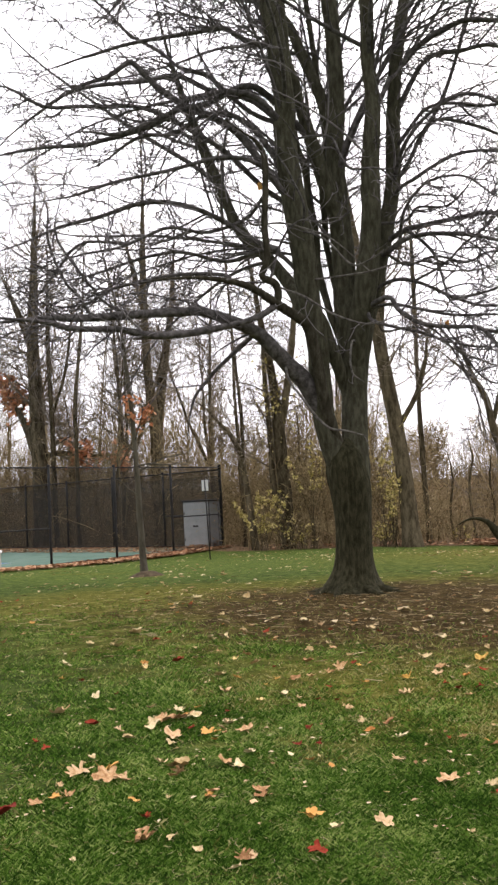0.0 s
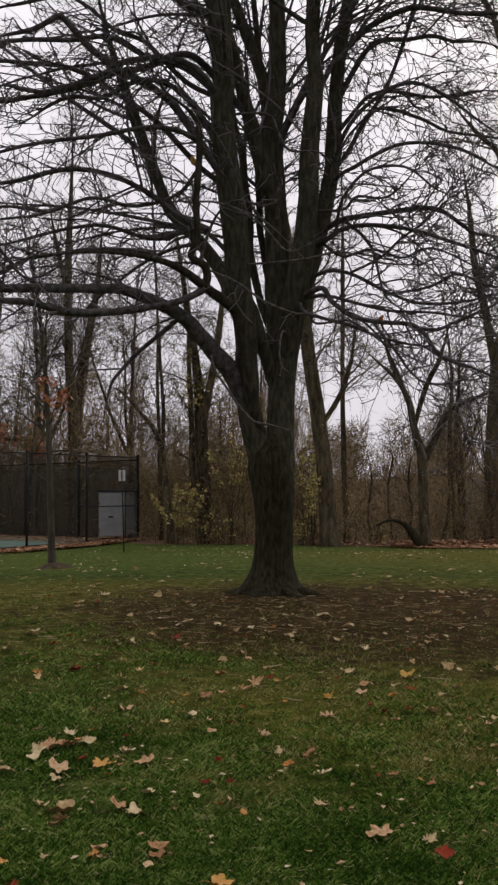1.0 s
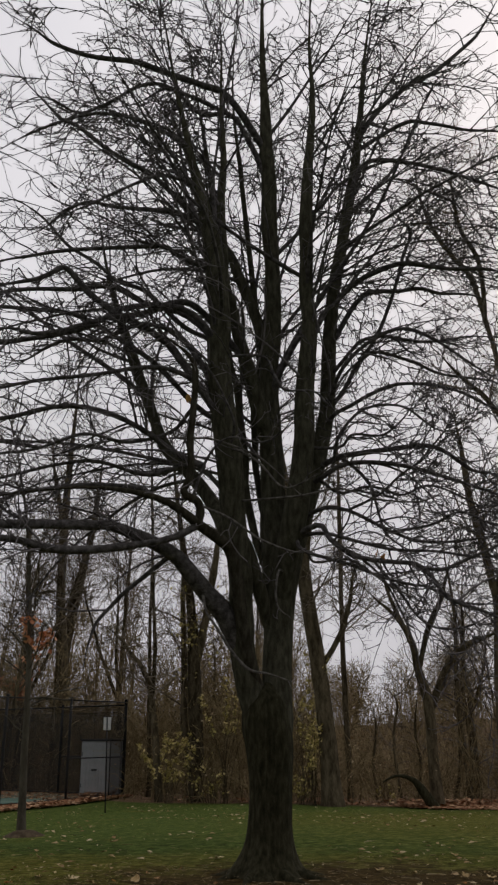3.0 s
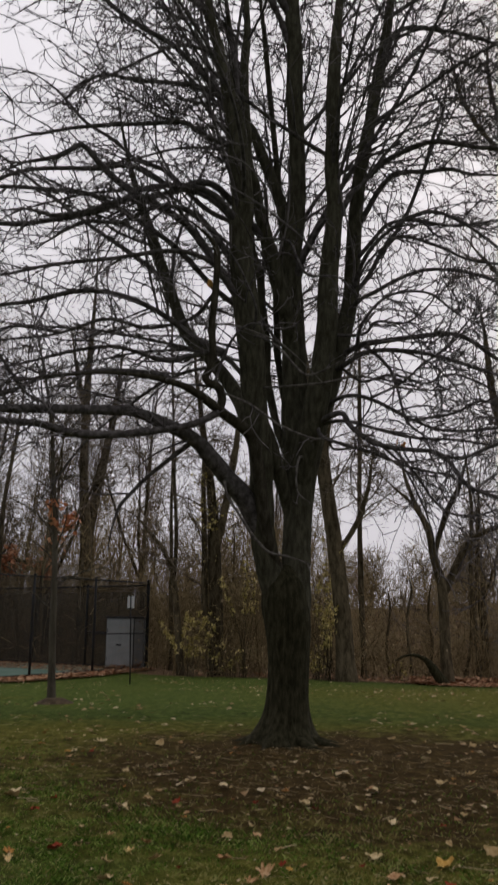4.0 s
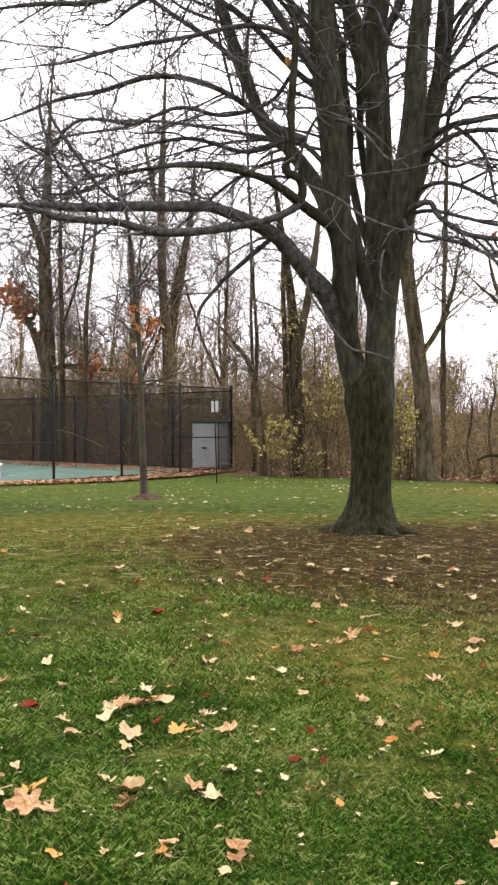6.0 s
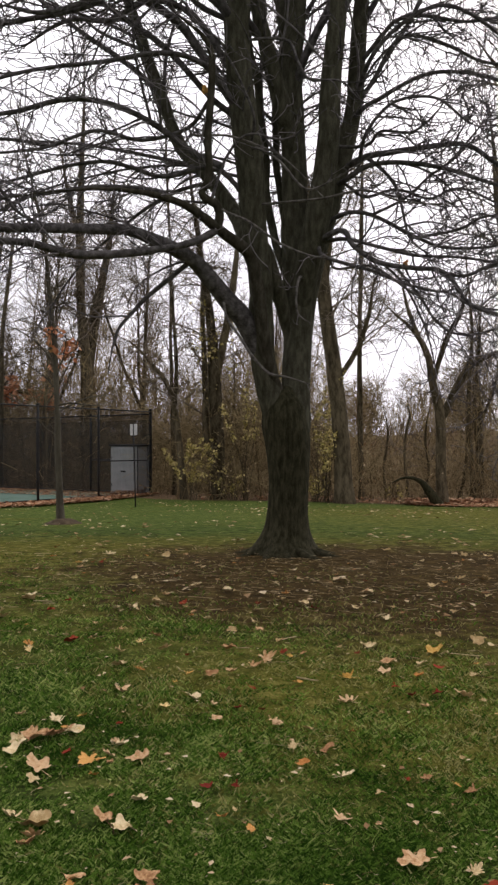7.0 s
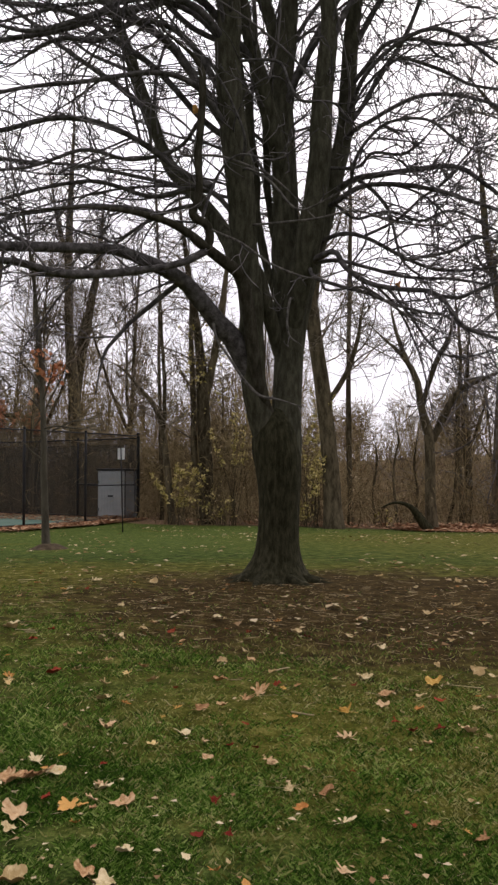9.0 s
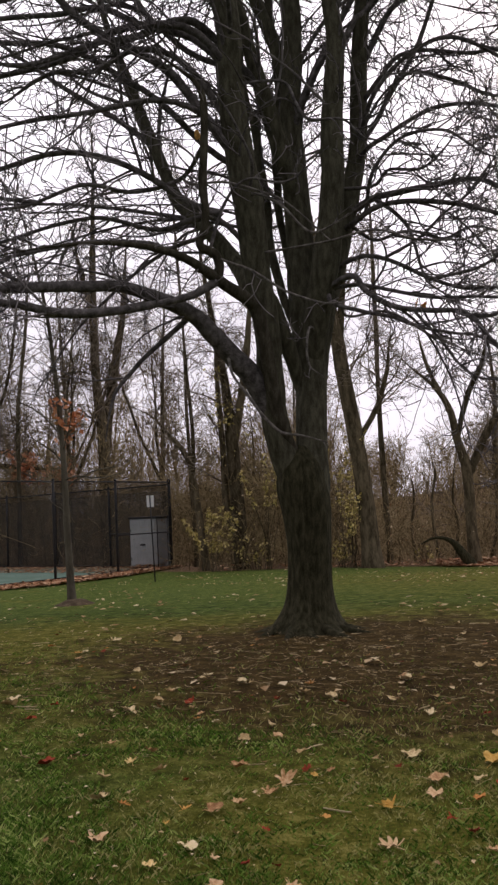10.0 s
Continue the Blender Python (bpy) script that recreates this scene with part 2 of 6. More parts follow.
def sprout(rng, P, R, per_metre, length, angle, k, lift, wander, thin=0.55, start=0.12, tip=0.25, least=0.004, top=0.0, flat=0.0):
    """Side branches along lines P with radii R. Returns their lines and radii."""
    n, kp, _ = P.shape
    lens = np.linalg.norm(np.diff(P, axis=1), axis=2).sum(1)
    count = rng.poisson(lens * per_metre)
    who = np.repeat(np.arange(n), count)
    m = len(who)
    u = start + (1 - start) * rng.random(m)
    f = u * (kp - 1)
    i = np.minimum(f.astype(int), kp - 2)
    t = (f - i)[:, None]
    pos = P[who, i] * (1 - t) + P[who, i + 1] * t
    rad = R[who, i] * (1 - t[:, 0]) + R[who, i + 1] * t[:, 0]
    tan = unit(P[who, i + 1] - P[who, i])
    side = rng.normal(size=(m, 3))
    side[:, 2] = side[:, 2] * (1 - flat) + top
    side = unit(side - (side * tan).sum(1, keepdims=True) * tan)
    a = np.radians(rng.normal(angle, 13, m))[:, None]
    d = unit(tan * np.cos(a) + side * np.sin(a))
    L = length * (0.45 + 0.9 * rng.random(m)) * (1.15 - 0.6 * u)
    step = (L / (k - 1))[:, None]
    line = [pos]
    turn = rng.normal(size=(m, 3)) * wander
    for q in range(k - 1):
        line.append(line[-1] + d * step)
        turn = 0.6 * turn + rng.normal(size=(m, 3)) * wander
        d = unit(d + turn + np.array([0, 0, lift]))
    out = np.stack(line, axis=1)
    r0 = np.maximum(np.minimum(rad * thin, 0.011 * L + 0.004), least)
    taper = np.linspace(1, tip, k)[None, :]
    return out, np.maximum(r0[:, None] * taper, least * 0.7)


def grow(rng, P, R, per_metre, length, angle, k, axis, sag=0.0, rise=0.0, bend=0.3, thin=0.6, start=0.12, tip=0.35, least=0.004, outward=0.5, flat=0.35, shrink=0.55):
    """Side shoots in a soft arc: they leave their bough at an acute angle, sag, and lift their tips."""
    n, kp, _ = P.shape
    lens = np.linalg.norm(np.diff(P, axis=1), axis=2).sum(1)
    count = rng.poisson(lens * per_metre)
    who = np.repeat(np.arange(n), count)
    m = len(who)
    u = start + (1 - start) * rng.random(m)
    f = u * (kp - 1)
    i = np.minimum(f.astype(int), kp - 2)
    t = (f - i)[:, None]
    pos = P[who, i] * (1 - t) + P[who, i + 1] * t
    rad = R[who, i] * (1 - t[:, 0]) + R[who, i + 1] * t[:, 0]
    tan = unit(P[who, i + 1] - P[who, i])
    out = pos - np.array([axis[0], axis[1], 0.0])
    out[:, 2] = 0
    side = unit(rng.normal(size=(m, 3))) + unit(out) * outward
    side[:, 2] *= 1 - flat
    side = unit(side - (side * tan).sum(1, keepdims=True) * tan)
    a = np.radians(rng.normal(angle, 11, m))[:, None]
    d = unit(tan * np.cos(a) + side * np.sin(a))
    L = length * (0.4 + 1.0 * rng.random(m)) * (1.0 - shrink * u)
    step = (L / (k - 1))[:, None]
    turn = rng.normal(size=(m, 3)) * bend / (k - 1)
    line = [pos]
    for q in range(k - 1):
        w = q / max(1, k - 2)
        line.append(line[-1] + d * step)
        turn = 0.75 * turn + rng.normal(size=(m, 3)) * 0.55 * bend / (k - 1) ** 0.5 * 0.6
        d = unit(d + turn + np.array([0, 0, (-sag * (1 - w) + rise * w) / (k - 1)]))
    r0 = np.maximum(np.minimum(rad * thin, 0.0095 * L + 0.004), least)
    return np.stack(line, axis=1), np.maximum(r0[:, None] * np.linspace(1, tip, k)[None, :], least * 0.75)


def part(name, me, parent, label="", kind=""):
    ob = new(name, me)
    ob.parent = parent
    if label or kind:
        tagged(ob, label=label, kind=kind)
    return ob


def thing(name, label, category, group="", at=(0, 0, 0)):
    ob = new(name)
    ob.empty_display_size = 0.2
    ob.location = at
    return tagged(ob, label=label, category=category, group=group)


def box_mesh(name, size, mat, bevel=0.01, centre=(0, 0, 0)):
    bm = bmesh.new()
    bmesh.ops.create_cube(bm, size=1.0)
    bmesh.ops.scale(bm, vec=size, verts=bm.verts)
    if bevel:
        bmesh.ops.bevel(bm, geom=bm.edges[:], offset=bevel, segments=2, affect="EDGES")
    bmesh.ops.translate(bm, vec=centre, verts=bm.verts)
    me = bpy.data.meshes.new(name)
    bm.to_mesh(me)
    bm.free()
    me.materials.append(mat)
    return me


def rod_mesh(name, a, b, r, mat, s=10, r_end=None):
    """A capped rod from a to b."""
    r_end = r if r_end is None else r_end
    V, Fq = tubes(np.linspace(np.array(a, float), np.array(b, float), 4)[None], np.array([[r, r * 0.67 + r_end * 0.33, r * 0.33 + r_end * 0.67, r_end]]), s)
    bm = bmesh.new()
    vs = [bm.verts.new(v) for v in V]
    for q in Fq:
        bm.faces.new([vs[i] for i in q])
    bm.faces.new(vs[:s][::-1])
    bm.faces.new(vs[-s:])
    bmesh.ops.recalc_face_normals(bm, faces=bm.faces)
    for f in bm.faces:
        f.smooth = len(f.verts) == 4
    me = bpy.data.meshes.new(name)
    bm.to_mesh(me)
    bm.free()
    me.materials.append(mat)
    return me


# ---- the ground ----
CORNER = np.array([-3.07, 38.0])
ALONG = np.array([0.595, 0.803])
AWAY = np.array([-0.803, 0.595])
COURT_Z = -0.66


def court_coords(x, y):
    dx, dy = x - CORNER[0], y - CORNER[1]
    return -(dx * ALONG[0] + dy * ALONG[1]), dx * AWAY[0] + dy * AWAY[1]


def ease(e0, e1, v):
    t = np.clip((v - e0) / (e1 - e0), 0, 1)
    return t * t * (3 - 2 * t)


def woods_edge(x):
    return 33.4 + 0.028 * (np.clip(x, -14, 24) - 6.5) ** 2


def ground_z(x, y):
    x, y = np.asarray(x, float), np.asarray(y, float)
    p = np.interp(y, [-50, 0, 8, 12.3, 16, 19, 24, 29.5, 34, 38, 60, 75, 110, 160, 400], [-0.1, 0, 0, -0.03, -0.07, -0.14, -0.38, -0.62, -0.72, -0.8, -1.6, -0.7, 2.2, 3.4, 3.6])
    p = p - 0.14 * np.tanh((x - 0.7) / 4) * np.exp(-((y - 6) / 9) ** 2)
    p = p - 0.14 * ease(2, 8, x) * ease(18, 33, y)
    p = p + ease(70, 105, y) * 1.0 * (np.sin(x * 0.21 + 1) + np.sin(x * 0.083 + y * 0.05))
    p = p - 0.11 * np.exp(-((x + 3.5) / 2.5) ** 2 - ((y - 18.5) / 3) ** 2)
    a, b = court_coords(x, y)
    inside = ease(-2.2, -0.5, a) * (1 - ease(37.5, 39.5, a)) * ease(-2.2, -0.4, b) * (1 - ease(19, 21, b))
    return p * (1 - inside) + (COURT_Z - 0.05) * inside


def ground_material():
    m = bpy.data.materials.new("lawn_and_soil")
    m.use_nodes = True
    n, l = m.node_tree.nodes, m.node_tree.links
    b = n["Principled BSDF"]
    b.inputs["Roughness"].default_value, b.inputs["Specular IOR Level"].default_value = 0.98, 0.03
    geo = n.new("ShaderNodeNewGeometry")
    pos = geo.outputs["Position"]

    def noise_at(scale, detail=5.0, rough=0.55):
        t = n.new("ShaderNodeTexNoise")
        t.inputs["Scale"].default_value, t.inputs["Detail"].default_value, t.inputs["Roughness"].default_value = scale, detail, rough
        l.new(pos, t.inputs["Vector"])
        return t.outputs["Fac"]

    def math_node(op, *args):
        t = n.new("ShaderNodeMath")
        t.operation = op
        for i, v in enumerate(args):
            if isinstance(v, (int, float)):
                t.inputs[i].default_value = v
            else:
                l.new(v, t.inputs[i])
        return t.outputs[0]

    def between(v, e0, e1):
        t = n.new("ShaderNodeMapRange")
        t.interpolation_type = "SMOOTHSTEP"
        t.inputs["From Min"].default_value, t.inputs["From Max"].default_value = e0, e1
        l.new(v, t.inputs["Value"])
        return t.outputs["Result"]

    def ramp(v, stops):
        t = n.new("ShaderNodeValToRGB")
        while len(t.color_ramp.elements) < len(stops):
            t.color_ramp.elements.new(0.5)
        for i, (q, c) in enumerate(stops):
            t.color_ramp.elements[i].position = q
            t.color_ramp.elements[i].color = (*c, 1)
        l.new(v, t.inputs[0])
        return t.outputs[0]

    def blend(f, c0, c1):
        t = n.new("ShaderNodeMix")
        t.data_type = "RGBA"
        l.new(f, t.inputs["Factor"])
        l.new(c0, t.inputs[6])
        l.new(c1, t.inputs[7])
        return t.outputs[2]

    xyz = n.new("ShaderNodeSeparateXYZ")
    l.new(pos, xyz.inputs[0])
    x, y = xyz.outputs[0], xyz.outputs[1]
    fine, mid, wide = noise_at(45, 4, 0.7), noise_at(7, 5), noise_at(0.55, 4)
    grain = math_node("ADD", math_node("MULTIPLY", fine, 0.55), math_node("MULTIPLY", mid, 0.45))
    green = ramp(grain, [(0.38, (0.009, 0.015, 0.003)), (0.5, (0.037, 0.059, 0.011)), (0.64, (0.125, 0.16, 0.038))])
    worn = ramp(grain, [(0.36, (0.026, 0.03, 0.004)), (0.5, (0.084, 0.084, 0.013)), (0.64, (0.21, 0.185, 0.052))])
    soil = ramp(grain, [(0.36, (0.012, 0.0075, 0.0025)), (0.5, (0.046, 0.030, 0.0095)), (0.68, (0.14, 0.096, 0.036))])
    ex = math_node("DIVIDE", math_node("SUBTRACT", x, 2.1), 4.0)
    ey = math_node("DIVIDE", math_node("SUBTRACT", y, 10.3), 3.6)
    far = math_node("SQRT", math_node("ADD", math_node("MULTIPLY", ex, ex), math_node("MULTIPLY", ey, ey)))
    far = math_node("ADD", far, math_node("MULTIPLY", math_node("SUBTRACT", noise_at(1.4, 6, 0.6), 0.5), 0.9))
    far = math_node("ADD", far, math_node("MULTIPLY", math_node("SUBTRACT", mid, 0.5), 0.5))
    bare = math_node("SUBTRACT", 1.0, between(far, 0.62, 1.12))
    ring = math_node("MULTIPLY", math_node("SUBTRACT", 1.0, between(far, 1.0, 1.55)), 0.75)
    rough_edge = math_node("MULTIPLY", math_node("SUBTRACT", noise_at(1.8, 6, 0.6), 0.5), 0.8)

    def field(cx, cy, rx, ry, e0, e1):
        u = math_node("DIVIDE", math_node("SUBTRACT", x, cx), rx)
        v = math_node("DIVIDE", math_node("SUBTRACT", y, cy), ry)
        d = math_node("SQRT", math_node("ADD", math_node("MULTIPLY", u, u), math_node("MULTIPLY", v, v)))
        return math_node("SUBTRACT", 1.0, between(math_node("ADD", d, rough_edge), e0, e1))

    dry = math_node("MAXIMUM", math_node("MAXIMUM", field(1.5, 6.0, 2.1, 1.7, 0.45, 1.25), field(-1.6, 11.6, 3.4, 3.0, 0.5, 1.2)), math_node("MULTIPLY", field(9.0, 22.0, 8.0, 9.5, 0.4, 1.3), 0.9))
    wear = math_node("MAXIMUM", math_node("MAXIMUM", between(wide, 0.57, 0.76), ring), dry)
    # the far lawn's lighter look at a grazing view is put into its colour
    far_sheen = ramp(grain, [(0.36, (0.014, 0.029, 0.006)), (0.5, (0.057, 0.083, 0.016)), (0.64, (0.155, 0.18, 0.046))])
    lawn = blend(wear, blend(field(2.0, 27.0, 24.0, 12.0, 0.7, 1.1), green, far_sheen), worn)
    col = blend(bare, lawn, soil)
    litter = ramp(grain, [(0.3, (0.05, 0.032, 0.02)), (0.5, (0.13, 0.085, 0.05)), (0.7, (0.24, 0.15, 0.085))])
    off = math_node("SUBTRACT", x, 6.5)
    edge = math_node("ADD", math_node("MULTIPLY", math_node("MULTIPLY", off, off), 0.028), 33.4)
    past = math_node("ADD", math_node("SUBTRACT", y, edge), math_node("MULTIPLY", math_node("SUBTRACT", noise_at(0.9), 0.5), 2.0))
    wooded = between(past, -0.3, 0.5)
    col = blend(wooded, col, litter)
    l.new(col, b.inputs["Base Color"])
    bp = n.new("ShaderNodeBump")
    bp.inputs["Strength"].default_value, bp.inputs["Distance"].default_value = 0.9, 0.03
    l.new(grain, bp.inputs["Height"])
    l.new(bp.outputs[0], b.inputs["Normal"])
    return m


def stretch_axis(inner0, inner1, step, outer, grow=1.35):
    a = list(np.arange(inner0, inner1 + 1e-6, step))
    lo, hi, s = a[0], a[-1], step
    while hi < outer:
        s *= grow
        lo, hi = lo - s, hi + s
        a = [lo] + a + [hi]
    return np.array(a)


gx, gy = stretch_axis(-16, 20, 0.25, 1800), stretch_axis(0, 44, 0.25, 1800)
GX, GY = np.meshgrid(gx, gy)
ripple = np.array([noise.noise((px * 0.8, py * 0.8, 0.0)) for px, py in zip(GX.ravel(), GY.ravel())]).reshape(GX.shape)
a_, b_ = court_coords(GX, GY)
on_court = ease(-2.2, -0.5, a_) * ease(-2.2, -0.4, b_)
GZ = ground_z(GX, GY) + ripple * 0.02 * (1 - on_court)
gverts = np.stack([GX, GY, GZ], -1).reshape(-1, 3)
nx, ny = len(gx), len(gy)
q0 = (np.arange(ny - 1) * nx)[:, None] + np.arange(nx - 1)[None, :]
gfaces = np.stack([q0, q0 + 1, q0 + nx + 1, q0 + nx], -1).reshape(-1, 4)
ground = new("ground", mesh_from("ground", gverts, gfaces, ground_material()))
tagged(ground, label="autumn lawn with bare brown soil under the tree", category="ground", kind="structure")

# ---- the tennis court ----


def on_plan(a, b, z=0.0):
    """A place a metres back along the near fence from the corner and b metres away behind it."""
    p = CORNER - a * ALONG + b * AWAY
    return Vector((p[0], p[1], z))


COURT_TURN = math.degrees(math.atan2(ALONG[1], ALONG[0]))


def court_slab(name, a0, a1, b0, b1, top, thick, mat, label):
    me = box_mesh(name, (a1 - a0, b1 - b0, thick), mat, 0.0)
    ob = new(name, me)
    c = on_plan((a0 + a1) / 2, (b0 + b1) / 2, top - thick / 2)
    ob.matrix_basis = pose(c.x, c.y, c.z, 0, 0, COURT_TURN)
    return tagged(ob, label=label, category="tennis court", kind="structure")


court_slab("court", 0.15, 37.0, 0.15, 18.3, COURT_Z, 0.1, M_COURT, "green painted tennis court surface strewn with leaves")
court_slab("court_play_area", 8.4, 31.0, 4.0, 14.6, COURT_Z + 0.004, 0.02, M_COURT_BLUE, "blue painted playing area of the tennis court")
for b_line in (4.0, 14.55):
    court_slab("court_line", 8.4, 31.0, b_line, b_line + 0.06, COURT_Z + 0.009, 0.02, M_LINE, "white painted court line")

FENCE_TOP, FENCE_FOOT = 2.95, -0.72


def fence_run(label, start, way, count, gap, top, screen, rails, foot=FENCE_FOOT):
    """A run of chain-link fence: posts, top, middle and bottom rails, wire panels."""
    run = thing("chain_link_fence", label, "fence", "fences round the court")
    for i in range(count + 1):
        p = start + way * (gap * i)
        r = 0.065 if i in (0, count) else 0.048
        post = part("post", rod_mesh("post", (p[0], p[1], foot), (p[0], p[1], top + 0.05), r, M_POST), run)
        bm = bmesh.new()
        bmesh.ops.create_uvsphere(bm, u_segments=10, v_segments=6, radius=r * 1.25)
        bmesh.ops.translate(bm, vec=(p[0], p[1], top + 0.06), verts=bm.verts)
        me = bpy.data.meshes.new("cap")
        bm.to_mesh(me)
        bm.free()
        me.materials.append(M_POST)
        part("cap", me, post)
        if i == count:
            break
        q = start + way * (gap * (i + 1))
        for z in [top, foot + 0.12] + ([rails[i]] if rails[i] else []):
            part("rail", rod_mesh("rail", (p[0], p[1], z), (q[0], q[1], z), 0.026, M_POST, 8), run)
        V = [(p[0], p[1], foot + 0.1), (q[0], q[1], foot + 0.1), (q[0], q[1], top), (p[0], p[1], top)]
        part("wire_panel", mesh_from("wire_panel", V, [(0, 1, 2, 3)], M_WIRE, False), run)
        if screen:
            off = way[::-1] * np.array([1, -1]) * 0.035
            V = [(a + off[0], b + off[1], c) for a, b, c in V]
            V = [(V[0][0], V[0][1], foot + 0.15), (V[1][0], V[1][1], foot + 0.15), (V[2][0], V[2][1], top - 0.25), (V[3][0], V[3][1], top - 0.25)]
            part("windscreen", mesh_from("windscreen", V, [(0, 1, 2, 3)], M_SCREEN, False), run, "dark woven windscreen")
    return run


fence_run("black chain-link fence along the near side of the court", CORNER, -ALONG, 12, 3.15, FENCE_TOP, False, [0.83, 0, 0, 0.72, 0, 0, 0, 0, 0, 0, 0, 0])
near_fence = [o for o in scene.objects if o.name.startswith("chain_link_fence")][0]
for a0, z0, a1, z1 in ((0.05, 1.5, 2.54, 1.5), (0.83, FENCE_FOOT, 0.83, 1.5)):
    p, q = on_plan(a0, 0.0, z0), on_plan(a1, 0.0, z1)
    part("gate_bar", rod_mesh("gate_bar", p, q, 0.024, M_POST, 8), near_fence)
fence_run("black chain-link fence with dark windscreen at the court's end", CORNER, AWAY, 5, 3.7, FENCE_TOP - 0.1, True, [0.83, 0, 0, 0, 0])
fence_run("black chain-link fence with dark windscreen along the far side", CORNER + AWAY * 18.5, -ALONG, 12, 3.15, FENCE_TOP - 0.2, True, [0] * 12)


def make_shed():
    shed = thing("storage_shed", "small grey steel storage cabinet in the fence corner", "shed")
    shed.matrix_basis = pose(-3.64, 37.62, COURT_Z, 0, 0, math.degrees(math.atan2(AWAY[1], AWAY[0])))
    # local x runs along the far fence, local y back towards the near fence's corner
    w, d, h = 1.55, 0.85, 2.1
    part("body", box_mesh("body", (w, d, h), M_SHED, 0.012, (w / 2, -d / 2, h / 2)), shed)
    part("roof", box_mesh("roof", (w + 0.1, d + 0.1, 0.06), M_SHED_TRIM, 0.012, (w / 2, -d / 2, h + 0.03)), shed, "dark flat steel roof edge")
    part("base", box_mesh("base", (w + 0.12, d + 0.12, 0.1), M_CONCRETE, 0.01, (w / 2, -d / 2, 0.03)), shed)
    door = part("door", box_mesh("door", (w - 0.14, 0.03, h - 0.2), M_SHED, 0.008, (w / 2, 0.012, h / 2 + 0.02)), shed)
    for i in range(8):
        part("rib", box_mesh("rib", (0.03, 0.012, h - 0.3), M_SHED, 0.004, (0.16 + i * (w - 0.32) / 7, 0.032, h / 2 + 0.02)), door)
    part("handle", box_mesh("handle", (0.3, 0.04, 0.07), M_SHED_TRIM, 0.012, (0.75, 0.055, 1.0)), door, "dark recessed handle")
    part("hinge", box_mesh("hinge", (0.03, 0.03, 0.14), M_SHED_TRIM, 0.005, (w - 0.09, 0.035, 1.6)), door)
    part("hinge", box_mesh("hinge", (0.03, 0.03, 0.14), M_SHED_TRIM, 0.005, (w - 0.09, 0.035, 0.4)), door)
    return shed


make_shed()


def make_sign():
    x, y = -2.72, 29.05
    z = float(ground_z(x, y))
    sign = thing("sign_post", "leaning dark steel post with a small white sign", "sign", at=(x, y, z))
    lean = (-0.075, 0.0, 2.76)
    part("post", rod_mesh("post", (0, 0, -0.1), lean, 0.022, M_POST, 8), sign)
    plate = part("plate", box_mesh("plate", (0.225, 0.006, 0.37), M_SIGN, 0.002, (-0.07, 0.03, 2.56)), sign, "white metal sign seen from behind")
    for dz in (2.44, 2.68):
        part("bolt", rod_mesh("bolt", (-0.07, 0.025, dz), (-0.07, -0.026, dz), 0.01, M_POST, 6), plate)
    return sign


make_sign()


def make_bin():
    x, y = -9.8, 27.2
    z = float(ground_z(x, y))
    can = thing("litter_bin", "tan concrete litter bin with white rim and black hood", "litter bin", at=(x, y, z))

    def turned(name, profile, mat, label=""):
        k = 28
        V = [(r * math.cos(2 * math.pi * i / k), r * math.sin(2 * math.pi * i / k), h) for r, h in profile for i in range(k)]
        Fq = [(j * k + i, j * k + (i + 1) % k, (j + 1) * k + (i + 1) % k, (j + 1) * k + i) for j in range(len(profile) - 1) for i in range(k)]
        part(name, mesh_from(name, V, Fq, mat), can, label)

    turned("body", [(0.0, -0.02), (0.36, -0.02), (0.37, 0.02), (0.37, 0.7), (0.34, 0.72), (0.3, 0.72)], M_CONCRETE)
    turned("rim", [(0.3, 0.71), (0.41, 0.71), (0.42, 0.75), (0.41, 0.79), (0.3, 0.79)], M_WHITE, "white rim")
    turned("hood", [(0.33, 0.78), (0.345, 0.8), (0.345, 1.38), (0.31, 1.45), (0.15, 1.5), (0.0, 1.51)], M_POST, "black hood")
    return can


make_bin()

# ---- the great tree ----
BOUGHS = []


def limb(name, points):
    BOUGHS.append((name, points))


limb("trunk", [(1.10, 12.30, -0.18, 0.339), (1.11, 12.30, 0.04, 0.301), (1.13, 12.30, 0.35, 0.262), (1.15, 12.30, 0.94, 0.259), (1.14, 12.30, 1.40, 0.292), (1.10, 12.30, 1.66, 0.295), (1.10, 12.31, 1.92, 0.250), (1.13, 12.34, 2.12, 0.12)])
limb("stem", [(1.09, 12.34, 1.20, 0.150), (1.00, 12.30, 1.64, 0.160), (0.91, 12.24, 1.96, 0.165), (0.85, 12.18, 2.32, 0.161), (0.80, 12.13, 2.68, 0.157), (0.78, 12.08, 3.03, 0.157), (0.78, 12.04, 3.38, 0.154), (0.74, 12.00, 3.73, 0.158), (0.70, 11.96, 4.12, 0.162), (0.63, 11.90, 4.88, 0.180), (0.53, 11.85, 5.87, 0.166), (0.47, 11.80, 6.60, 0.158), (0.50, 11.80, 6.88, 0.155), (0.42, 11.80, 7.76, 0.147), (0.29, 11.75, 8.65, 0.129), (0.08, 11.70, 9.57, 0.085), (-0.12, 11.60, 10.47, 0.075), (-0.32, 11.50, 11.51, 0.057), (-0.60, 11.40, 13.03, 0.029)])
limb("stem", [(1.21, 12.45, 2.72, 0.083), (1.12, 12.40, 3.12, 0.094), (1.02, 12.30, 3.43, 0.094), (0.91, 12.20, 3.72, 0.094), (0.81, 12.10, 3.97, 0.082), (0.73, 12.00, 4.24, 0.059)])
